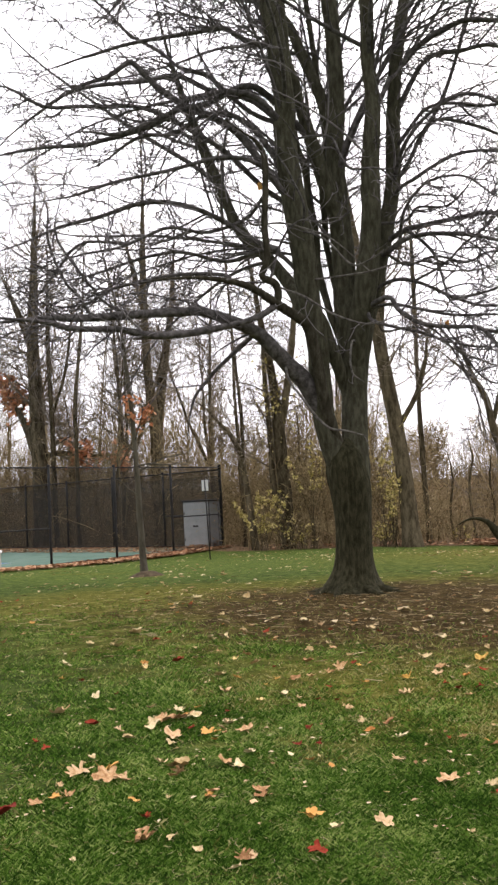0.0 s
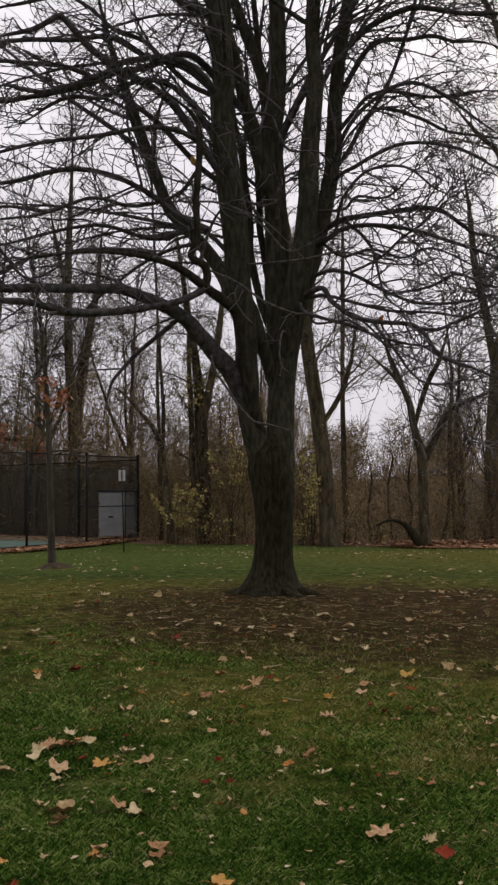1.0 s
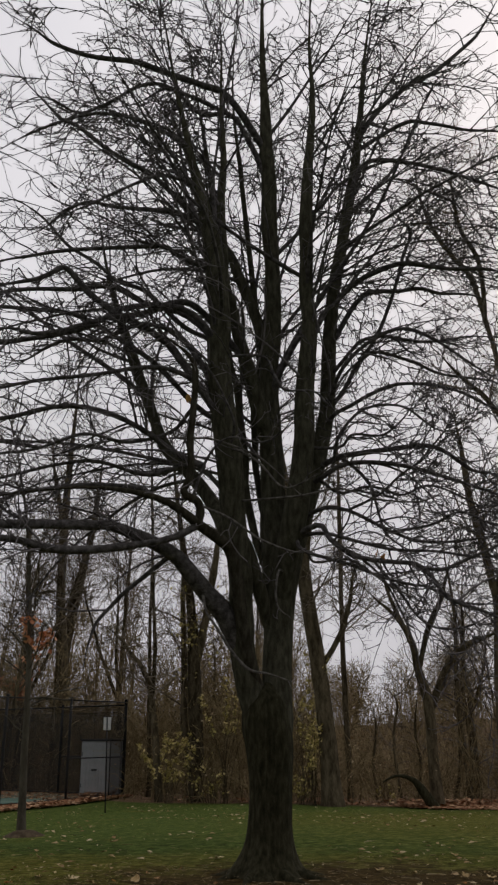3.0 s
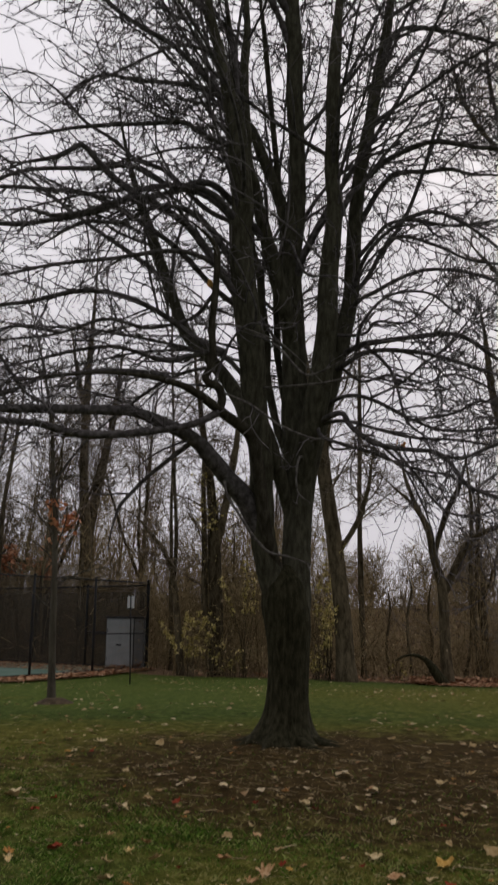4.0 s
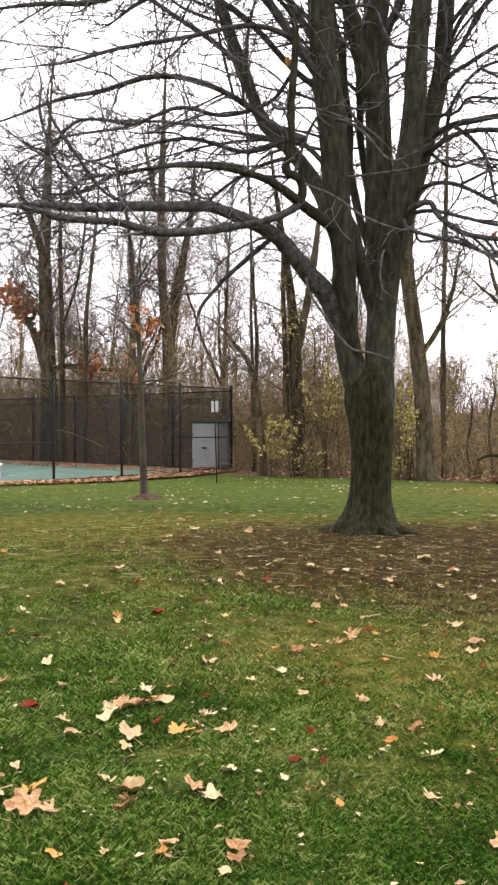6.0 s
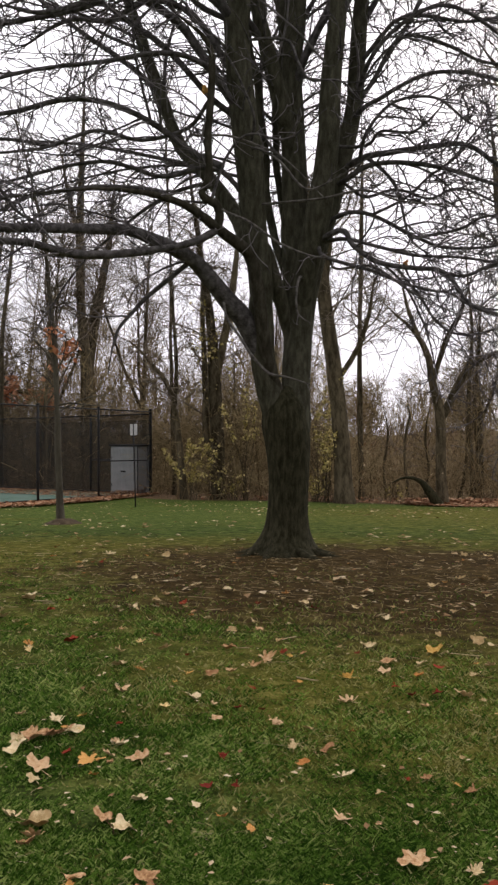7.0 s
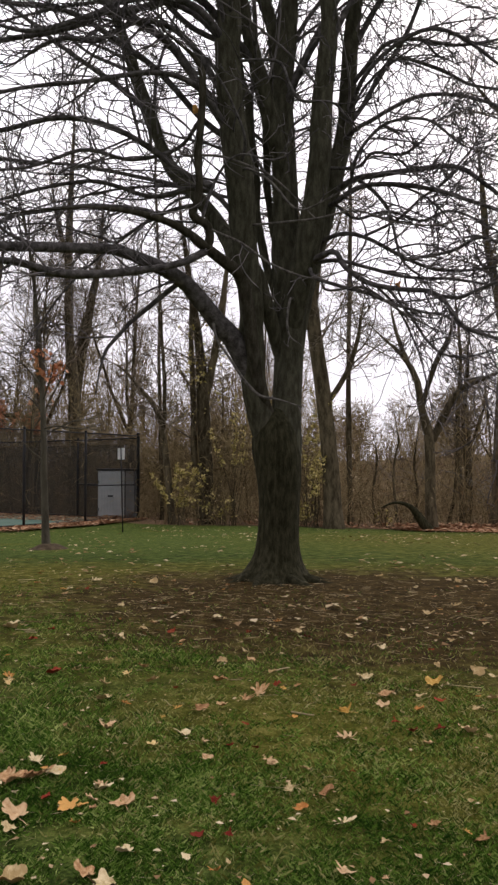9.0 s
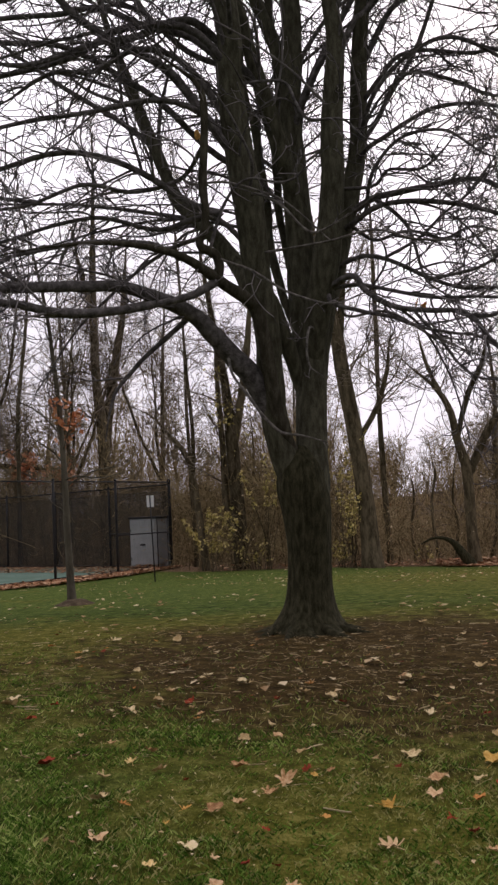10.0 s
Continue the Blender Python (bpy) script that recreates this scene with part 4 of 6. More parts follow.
limb("limb", [(1.86, 12.30, 5.17, 0.024), (2.21, 12.16, 5.24, 0.022), (2.41, 12.02, 5.38, 0.019), (2.75, 11.88, 5.37, 0.017), (3.01, 11.74, 5.62, 0.014), (3.12, 11.60, 5.92, 0.012)])
limb("limb", [(1.80, 12.40, 4.86, 0.024), (2.19, 12.47, 4.74, 0.022), (2.58, 12.53, 4.81, 0.020), (3.07, 12.60, 4.69, 0.018), (3.56, 12.67, 4.88, 0.017), (4.22, 12.73, 4.64, 0.015), (4.81, 12.80, 4.35, 0.013)])
limb("limb", [(2.77, 12.00, 4.01, 0.023), (3.15, 11.75, 4.05, 0.020), (3.52, 11.50, 4.13, 0.017), (3.86, 11.25, 3.90, 0.014), (4.20, 11.00, 3.98, 0.011)])
limb("limb", [(2.99, 11.40, 3.33, 0.024), (3.30, 11.25, 3.37, 0.022), (3.67, 11.10, 3.55, 0.019), (3.96, 10.95, 3.72, 0.016), (4.37, 10.80, 3.76, 0.014)])
limb("limb", [(2.45, 11.50, 3.51, 0.019), (2.77, 11.38, 3.08, 0.017), (3.02, 11.25, 2.69, 0.014), (3.40, 11.12, 2.68, 0.013), (3.83, 11.00, 2.86, 0.010)])
limb("limb", [(0.55, 11.80, 6.42, 0.048), (0.09, 11.66, 7.04, 0.044), (-0.90, 11.51, 6.88, 0.040), (-1.27, 11.37, 6.55, 0.035), (-2.07, 11.23, 6.31, 0.031), (-2.71, 11.09, 6.28, 0.027), (-3.42, 10.94, 6.12, 0.023), (-4.25, 10.80, 5.90, 0.020)])
limb("limb", [(0.22, 11.90, 4.73, 0.046), (0.07, 11.77, 4.93, 0.042), (-0.39, 11.64, 5.29, 0.038), (-1.06, 11.51, 5.53, 0.034), (-1.80, 11.39, 5.46, 0.031), (-2.38, 11.26, 5.28, 0.027), (-3.18, 11.13, 4.99, 0.023), (-3.88, 11.00, 4.71, 0.019)])
limb("limb", [(0.51, 12.60, 5.52, 0.045), (0.22, 12.51, 6.00, 0.042), (-0.60, 12.43, 6.74, 0.039), (-1.49, 12.34, 7.23, 0.036), (-2.22, 12.26, 7.32, 0.033), (-2.95, 12.17, 7.37, 0.029), (-3.84, 12.09, 7.69, 0.026), (-4.63, 12.00, 7.75, 0.023)])
limb("limb", [(0.47, 11.80, 6.66, 0.044), (-0.31, 11.93, 7.11, 0.041), (-1.04, 12.07, 7.61, 0.038), (-1.64, 12.20, 7.67, 0.035), (-2.66, 12.33, 7.65, 0.031), (-3.46, 12.47, 7.28, 0.027), (-4.19, 12.60, 6.76, 0.023)])
limb("limb", [(0.58, 11.80, 5.47, 0.039), (0.01, 11.57, 5.94, 0.035), (-0.58, 11.33, 5.98, 0.030), (-1.23, 11.10, 5.82, 0.026), (-1.92, 10.87, 5.63, 0.022), (-2.51, 10.63, 5.34, 0.018), (-3.08, 10.40, 5.20, 0.014)])
limb("limb", [(0.60, 11.80, 4.53, 0.034), (0.22, 11.89, 4.84, 0.032), (-0.25, 11.97, 4.76, 0.029), (-0.81, 12.06, 4.92, 0.027), (-1.39, 12.14, 4.92, 0.024), (-2.14, 12.23, 4.88, 0.022), (-2.90, 12.31, 4.76, 0.019), (-3.68, 12.40, 4.76, 0.017)])


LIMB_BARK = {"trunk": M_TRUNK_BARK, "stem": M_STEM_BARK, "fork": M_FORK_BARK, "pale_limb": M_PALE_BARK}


def make_great_tree():
    rng = np.random.default_rng(13)
    base_z = float(ground_z(1.1, 12.3))
    tree = thing("tree", "large bare maple tree with many upright stems on bare soil", "tree", at=(1.1, 12.3, base_z))
    origin = np.array([1.1, 12.3, base_z])
    lines, front = [], []
    grown = []
    for name, points in BOUGHS:
        slim = name in ("limb", "pale_limb")
        k = 32 if slim else 48
        if slim:
            # each limb leaves the nearest bough, without a hook at its root
            wood = np.concatenate(grown)
            near = wood[np.argmin(np.linalg.norm(wood - np.array(points[0][:3]), axis=1))]
            rest = [p for p in points[1:]]
            while len(rest) > 3 and np.dot(np.array(rest[0][:3]) - near, np.array(rest[1][:3]) - np.array(rest[0][:3])) < 0:
                rest = rest[1:]
            points = [(*near, points[0][3])] + rest
        p = smooth_line(points, k)
        P, R = p[:, :3], np.maximum(p[:, 3], 0.008)
        if name == "trunk":
            # the flare of the root collar
            hgt = P[:, 2] - base_z
            R = R + 0.17 * np.exp(-np.maximum(hgt, 0) / 0.19)
        else:
            u = np.linspace(0, 1, k)[:, None]
            way = np.linalg.norm(P[-1] - P[0])
            knots = rng.normal(size=(max(4, int(way * 2.2)), 3)) * (0.05 if slim else 0.015)
            knots[0] = 0
            sway = np.stack([np.interp(u[:, 0] * (len(knots) - 1), np.arange(len(knots)), knots[:, c]) for c in range(3)], -1)
            sway = (np.roll(sway, 1, 0) + 2 * sway + np.roll(sway, -1, 0)) / 4
            sway[0], sway[-1] = 0, sway[-2]
            P = P + sway
            R = np.maximum(R * (1 - 0.75 * ease(0.7, 1.0, u[:, 0])), 0.007)
            (front if name == "pale_limb" else lines).append(smooth_line(np.column_stack([P, R]), 28))
        grown.append(P)
        s = 28 if name == "trunk" else (9 if slim else 16)
        V, Fq = tubes(P[None], R[None], s)
        if name == "trunk":
            c = np.repeat(P, s, axis=0)
            out = V - c
            ang = np.arctan2(out[:, 1], out[:, 0])
            h = V[:, 2] - base_z
            lobes = 1 + 0.1 * np.exp(-np.maximum(h, 0) / 0.25) * np.sin(6 * ang + 0.6) + 0.03 * np.sin(9 * ang + h * 2)
            V = c + out * lobes[:, None]
        else:
            bumps = np.array([noise.noise(Vector(v) * 4.0) for v in V])
            c = np.repeat(P, s, axis=0)
            V = c + (V - c) * (1 + 0.1 * bumps)[:, None]
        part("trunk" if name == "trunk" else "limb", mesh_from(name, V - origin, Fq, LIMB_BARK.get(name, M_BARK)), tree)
    P1 = np.stack([q[:, :3] for q in lines])
    R1 = np.stack([np.maximum(q[:, 3], 0.008) for q in lines])
    # surface roots
    roots = []
    for ang, L in ((200, 0.7), (235, 0.8), (262, 0.6), (290, 0.9), (325, 0.8), (355, 0.7), (170, 0.6), (60, 0.6), (110, 0.7)):
        a = math.radians(ang)
        t = np.linspace(0, 1, 9)
        rx, ry = 1.1 + np.cos(a + 0.3 * t) * (0.2 + L * t), 12.3 + np.sin(a + 0.3 * t) * (0.2 + L * t)
        rz = ground_z(rx, ry) + 0.12 * (1 - t) ** 2.5 - 0.006 - 0.04 * t
        roots.append((np.stack([rx, ry, rz], -1), 0.062 * (1 - t) ** 0.8 + 0.01))
    for P, R in roots:
        V, Fq = tubes(P[None], R[None], 9)
        part("root", mesh_from("root", V - origin, Fq, M_TRUNK_BARK), tree)
    # upright leaders that leave the stems higher up, and arching boughs all round the tree
    axis = (1.2, 12.4)
    stem_rows = np.array([i for i, q in enumerate(lines) if q[-1, 2] > 9.0 and q[0, 2] < 7.5])
    PS, RS = grow(rng, P1[stem_rows], R1[stem_rows], 0.5, 6.0, 22, 28, axis, sag=0.0, rise=0.35, bend=0.22, start=0.38, thin=0.62, least=0.012, outward=0.9, flat=0.4, tip=0.25, shrink=0.6)
    PI, RI = grow(rng, P1[stem_rows], R1[stem_rows], 0.3, 6.0, 24, 28, axis, sag=0.0, rise=0.4, bend=0.25, start=0.36, thin=0.5, least=0.011, outward=-0.1, flat=0.2, tip=0.25, shrink=0.6)
    PS, RS = np.concatenate([PS, PI]), np.concatenate([RS, RI])
    up = np.concatenate([P1[stem_rows], PS])
    up_r = np.concatenate([R1[stem_rows], RS])
    PB, RB = grow(rng, up, up_r, 0.7, 4.0, 44, 28, axis, sag=0.95, rise=0.6, bend=0.36, start=0.25, thin=0.48, least=0.010, outward=1.1, flat=0.5, tip=0.3)
    PL, RL = grow(rng, P1, R1, 0.42, 2.3, 36, 28, axis, sag=0.35, rise=0.5, bend=0.45, start=0.25, thin=0.6, least=0.009, outward=0.6, flat=0.3, tip=0.35)
    PB, RB = np.concatenate([PS, PB, PL]), 0.86 * np.concatenate([RS, RB, RL])
    high = (PB[:, 0, 2] > 4.6) | (np.hypot(PB[:, 0, 0] - 1.3, PB[:, 0, 1] - 12.3) > 1.0)
    PB, RB = PB[high], RB[high]
    P1, R1 = np.concatenate([P1, PB]), np.concatenate([R1, RB])
    is_stem = np.zeros(len(P1), bool)
    is_stem[stem_rows] = True
    # few side branches low on the stems, many along the limbs
    Pa, Ra = grow(rng, P1[is_stem], R1[is_stem], 1.6, 2.0, 42, 12, axis, sag=0.3, rise=0.4, bend=0.7, start=0.3, thin=0.45, least=0.008, outward=0.8)
    Pb, Rb = grow(rng, P1[~is_stem], R1[~is_stem], 2.2, 1.15, 48, 12, axis, sag=0.3, rise=0.6, bend=0.85, start=0.14, thin=0.66, least=0.008, outward=0.7, flat=0.3)
    # the low limbs over the open lawn are a tangle
    low = ~is_stem & (P1[:, -1, 0] > 2.9) & (P1[:, :, 2].mean(1) < 5.7)
    Pc, Rc = grow(rng, P1[low], R1[low], 4.2, 1.2, 58, 12, axis, sag=0.5, rise=0.4, bend=1.2, start=0.25, thin=0.6, least=0.008, outward=0.2, flat=0.0)
    left = ~is_stem & (P1[:, -1, 0] < -1.2) & (P1[:, :, 2].mean(1) < 7.0)
    Pd, Rd = grow(rng, P1[left], R1[left], 1.0, 1.3, 52, 12, axis, sag=0.3, rise=0.5, bend=1.0, start=0.25, thin=0.6, least=0.008, outward=0.4, flat=0.1)
    Pb, Rb = np.concatenate([Pb, Pc, Pd]), np.concatenate([Rb, Rc, Rd])
    # the lower stems are clear of twigs
    clear_a = Pa[:, 0, 2] > 4.4
    apart = np.hypot(Pb[:, 0, 0] - 1.2, Pb[:, 0, 1] - 12.3)
    clear_b = (apart > 1.4) | ((apart > 0.9) & (Pb[:, 0, 2] > 3.6)) | (Pb[:, 0, 2] > 4.6)
    P2, R2 = np.concatenate([Pa[clear_a], Pb[clear_b]]), np.concatenate([Ra[clear_a], Rb[clear_b]])
    # the pale limbs before the stems carry only a few twigs
    PF, RF = grow(rng, np.stack([q[:, :3] for q in front]), np.stack([q[:, 3] for q in front]), 1.3, 0.45, 50, 12, axis, sag=0.2, rise=0.5, bend=0.35, start=0.3, thin=0.6, least=0.006, outward=0.3)
    # the high branches are stout
    R2 = R2 * (1 + 0.35 * ease(7.5, 12.0, P2[:, :1, 2]))
    P2, R2 = np.concatenate([P2, PF]), np.concatenate([R2, RF])
    P3, R3 = grow(rng, P2, R2, 3.8, 0.55, 52, 6, axis, sag=0.1, rise=0.8, bend=0.95, start=0.12, thin=0.72, least=0.0072, outward=0.5, tip=0.5)
    P4, R4 = grow(rng, P3, R3, 3.0, 0.17, 52, 3, axis, rise=0.5, bend=0.5, start=0.15, thin=0.8, least=0.0058, outward=0.4, tip=0.6)
    for i in range(len(PB)):
        V, Fq = tubes(PB[i:i + 1], RB[i:i + 1], 7)
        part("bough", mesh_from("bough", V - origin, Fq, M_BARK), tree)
    V, Fq = tubes(P2, R2, 4)
    part("branchwork", mesh_from("branchwork", V - origin, Fq, M_TWIG), tree, "bare grey-brown branches", "stuff")
    V, Fq = join_tubes([tubes(P3, R3, 3), tubes(P4, R4, 3)])
    part("twigwork", mesh_from("twigwork", V - origin, Fq, M_TWIG), tree, "fine bare twigs", "stuff")
    return tree


great_tree = make_great_tree()


# ---- other trees ----
def tree_lines(rng, height, r, lean, fork, limbs, spread, twig=1.0, clear=0.3, upright=0.5):
    """Trunk lines, limb lines, twig lines of a bare tree that stands at the origin."""
    k = 20
    t = np.linspace(0, 1, k)
    lean = np.array(lean, float)
    sway = np.cumsum(np.cumsum(rng.normal(size=(k, 2)) * 0.012 * height / k * 3, axis=0), axis=0)
    sway = sway * np.clip(0.09 * height / (np.abs(sway).max() + 1e-6), 0, 1)
    P = np.stack([lean[0] * t + sway[:, 0], lean[1] * t + sway[:, 1], t * height], -1)
    R = r * ((1 - t) ** 0.8 * 0.93 + 0.06) + 0.35 * r * np.exp(-t * height / 0.25)
    stems, sr = [P], [R]
    for _ in range(fork):
        u = rng.uniform(0.22, 0.5)
        i = int(u * (k - 1))
        d = rng.normal(size=2)
        d = d / np.linalg.norm(d) * rng.uniform(0.12, 0.3) * height
        s = np.linspace(0, 1, k)
        out = 0.65 * np.sin(s * np.pi / 2) ** 0.9
        Q = P[i] + np.stack([d[0] * out, d[1] * out, s * height * (0.95 - u)], -1)
        Q = Q + np.cumsum(rng.normal(size=Q.shape) * 0.05, axis=0)
        stems.append(Q), sr.append(R[i] * 0.75 * ((1 - s) * 0.93 + 0.05))
    P1, R1 = np.stack(stems), np.stack(sr)
    P2, R2 = sprout(rng, P1, R1, limbs / height, spread, 48, 10, 0.05 * upright, 0.13, start=clear, thin=0.5, least=0.012)
    P3, R3 = sprout(rng, P2, R2, 2.1 * twig, spread * 0.42, 45, 6, 0.05, 0.14, start=0.15, thin=0.6, least=0.004 + 0.00035 * height)
    P4, R4 = sprout(rng, P3, R3, 2.6 * twig, spread * 0.2, 42, 4, 0.06, 0.12, start=0.15, thin=0.7, least=0.003 + 0.0002 * height)
    return (P1, R1), (P2, R2), (P3, R3), (P4, R4)


def make_tree(label, x, y, height, r, lean=(0, 0), fork=0, limbs=22, spread=3.0, seed=1, twig=1.0, clear=0.3, leaves=0, leaf_mat=None, leaf_size=0.1, leaf_low=0.0, leaf_high=1.0, group="trees of the woods", mat=None, upright=0.5):
    rng = np.random.default_rng(seed)
    z = float(ground_z(x, y))
    tree = thing("tree", label, "tree", group, at=(x, y, z))
    l1, l2, l3, l4 = tree_lines(rng, height, r, lean, fork, limbs, spread, twig, clear, upright)
    l1[0][0, 0, 2] -= 0.15
    for i in range(len(l1[0])):
        V, Fq = tubes(l1[0][i:i + 1], l1[1][i:i + 1], 12)
        part("trunk" if i == 0 else "stem", mesh_from("trunk", V, Fq, mat or M_WOOD_BARK), tree)
    V, Fq = join_tubes([tubes(*l2, 5), tubes(*l3, 3), tubes(*l4, 3)])
    part("crown", mesh_from("crown", V, Fq, mat or M_WOOD_TWIG), tree, "bare branches and twigs")
    if leaves:
        pts = np.concatenate([l3[0][:, 2:].reshape(-1, 3), l4[0][:, 1:].reshape(-1, 3)])
        hgt = pts[:, 2] / height
        pts = pts[(hgt > leaf_low) & (hgt < leaf_high) & (np.hypot(pts[:, 0] - 0.12, pts[:, 1]) < 0.5)]
        pts = pts[rng.integers(0, len(pts), leaves)]
        part("leaves", leaf_cloud("leaves", rng, pts, leaf_size, leaf_mat, 0.06), tree, "the last dry leaves", "stuff")
    return tree


def leaf_cloud(name, rng, pts, size, mat, loose):
    """Many small bent leaves at the given places."""
    m = len(pts)
    pts = pts + rng.normal(size=pts.shape) * loose
    a, b = unit(rng.normal(size=(m, 3))), rng.normal(size=(m, 3))
    b = unit(b - (a * b).sum(1, keepdims=True) * a)
    c = np.cross(a, b)
    s = size * (0.6 + 0.8 * rng.random((m, 1)))
    V = np.stack([pts - a * s * 0.5, pts + b * s * 0.36 + c * s * 0.1, pts + a * s * 0.55, pts - b * s * 0.36 + c * s * 0.1], 1)
    i = (np.arange(m) * 4)[:, None]
    Ft = np.concatenate([i + np.array([[0, 1, 2]]), i + np.array([[0, 2, 3]])])
    return mesh_from(name, V.reshape(-1, 3), Ft, mat, False)


# the young tree in its ring of mulch
make_tree("slender young tree with a few orange leaves in a mulch ring", -3.12, 18.95, 8.6, 0.078, (-0.25, 0.2), 0, 40, 1.5, 5, 1.3, 0.2, 120, M_OAK_LEAVES, 0.12, 0.36, 0.5, "young trees", M_YOUNG_BARK)
mx, my = -3.07, 18.85
ring = []
for i in range(9):
    rr = 0.42 * (1 - i / 8) + 0.0001
    ring.append([(mx + rr * math.cos(j * math.tau / 28) * (1 + 0.08 * math.sin(3 * j)), my + rr * math.sin(j * math.tau / 28) * (1 + 0.08 * math.sin(2 * j + 1)), 0.0) for j in range(28)])
mv = np.array(ring).reshape(-1, 3)
mv[:, 2] = ground_z(mv[:, 0], mv[:, 1]) - 0.02 + 0.1 * ease(0, 0.3, 0.42 - np.hypot(mv[:, 0] - mx, mv[:, 1] - my)) + np.repeat(np.arange(9) > 0, 28) * 0.03
mf = [(i * 28 + j, i * 28 + (j + 1) % 28, (i + 1) * 28 + (j + 1) % 28, (i + 1) * 28 + j) for i in range(8) for j in range(28)]
tagged(new("mulch_ring", mesh_from("mulch_ring", mv, mf, M_MULCH)), label="low mound of brown mulch round the young tree", category="mulch")

# trees at the edge of the woods


def bare_tree(label, x, y, lines, seed=1, spread=3.0, upright=0.4, leaves=0, leaf_mat=None, leaf_size=0.1, leaf_low=0.0, leaf_high=1.0, leafy=()):
    """A bare tree from the run of its trunk and main forks: (sideways, up, radius)."""
    rng = np.random.default_rng(seed)
    tree = thing("tree", label, "tree", "trees of the woods", at=(x, y, float(ground_z(x, y))))
    P1, R1 = [], []
    for i, line in enumerate(lines):
        depth = 0.0 if i == 0 else rng.normal() * 0.12
        pts = [(px, depth * (pz - line[0][1]), pz if (i or q) else -0.2, r) for q, (px, pz, r) in enumerate(line)]
        if i:
            near = P1[0][np.argmin(np.abs(P1[0][:, 2] - (line[0][1] - 0.4)))]
            pts = [(near[0], near[1], near[2], line[0][2] * 0.8)] + pts[1:] if len(pts) > 3 else [(near[0], near[1], near[2], line[0][2] * 0.8)] + pts
        p = smooth_line(pts, 24)
        R = np.maximum(p[:, 3] * (1 - 0.85 * ease(0.6, 1.0, np.linspace(0, 1, 24))), 0.012)
        P = p[:, :3].copy()
        P[1:] += np.cumsum(rng.normal(size=(23, 3)) * 0.012, axis=0) * np.array([1, 1, 0])
        if i == 0:
            R = R + 0.3 * R[0] * np.exp(-np.maximum(P[:, 2], 0) / 0.3)
        V, Fq = tubes(P[None], R[None], 12)
        part("trunk" if i == 0 else "limb", mesh_from("trunk", V, Fq, M_WOOD_BARK), tree)
        P1.append(P), R1.append(R)
    P1, R1 = np.stack(P1), np.stack(R1)
    P2, R2 = sprout(rng, P1, R1, 2.6, spread, 46, 10, 0.05 * upright, 0.15, start=0.28, thin=0.5, least=0.012)
    P3, R3 = sprout(rng, P2, R2, 3.4, spread * 0.42, 52, 6, 0.02, 0.3, start=0.15, thin=0.6, least=0.012)
    P4, R4 = sprout(rng, P3, R3, 2.4, spread * 0.22, 46, 4, 0.03, 0.2, start=0.15, thin=0.7, least=0.0105)
    V, Fq = join_tubes([tubes(P2, R2, 5), tubes(P3, R3, 3), tubes(P4, R4, 3)])
    part("crown", mesh_from("crown", V, Fq, M_WOOD_TWIG), tree, "bare branches and twigs")
    if leaves:
        pts = np.concatenate([P3[:, 2:].reshape(-1, 3), P4[:, 1:].reshape(-1, 3)])
        hgt = pts[:, 2] / P1[0, -1, 2]
        keep = (hgt > leaf_low) & (hgt < leaf_high)
        if leafy:
            bough = P1[list(leafy)].reshape(-1, 3)
            keep &= np.array([np.min(np.linalg.norm(bough - q, axis=1)) < 0.9 for q in pts])
        pts = pts[keep]
        pts = pts[rng.integers(0, len(pts), leaves)]
        part("leaves", leaf_cloud("leaves", rng, pts, leaf_size, leaf_mat, 0.06), tree, "the last dry leaves", "stuff")
    return tree


bare_tree("stout bare tree that leans over the lawn's edge", 4.77, 33.0, [
    [(0.00, -0.15, 0.361), (-0.17, 2.61, 0.319), (-0.42, 5.16, 0.298), (-0.71, 7.29, 0.277), (-0.93, 8.99, 0.255), (-1.28, 10.70, 0.213), (-1.60, 12.84, 0.170), (-1.92, 15.62, 0.128), (-2.13, 18.83, 0.085)],
    [(-0.04, 4.56, 0.127), (0.47, 5.90, 0.106), (0.89, 7.28, 0.085), (1.14, 9.19, 0.064)],
    [(-0.84, 8.57, 0.170), (-0.54, 10.27, 0.128), (-0.33, 12.39, 0.106), (-0.08, 14.94, 0.064)],
], seed=21, spread=3.2)
bare_tree('crooked bare tree with a low fork', 8.50, 33.0, [
    [(0.00, -0.18, 0.240), (-0.05, 1.74, 0.196), (-0.02, 3.48, 0.196), (-0.29, 4.57, 0.153), (-0.47, 5.66, 0.131), (-0.92, 6.53, 0.109), (-1.81, 7.38, 0.087), (-2.80, 8.34, 0.043)],
    [(0.03, 3.53, 0.175), (0.54, 4.36, 0.153), (1.09, 5.25, 0.131), (1.76, 5.70, 0.110), (2.66, 6.04, 0.088), (4.02, 6.62, 0.066)],
    [(-0.38, 5.01, 0.109), (0.19, 6.33, 0.109), (0.75, 7.44, 0.088), (1.25, 9.21, 0.066)],
    [(-0.92, 6.53, 0.087), (-1.33, 7.83, 0.065), (-1.60, 9.35, 0.044)],
], seed=31, spread=1.7, upright=0.1)
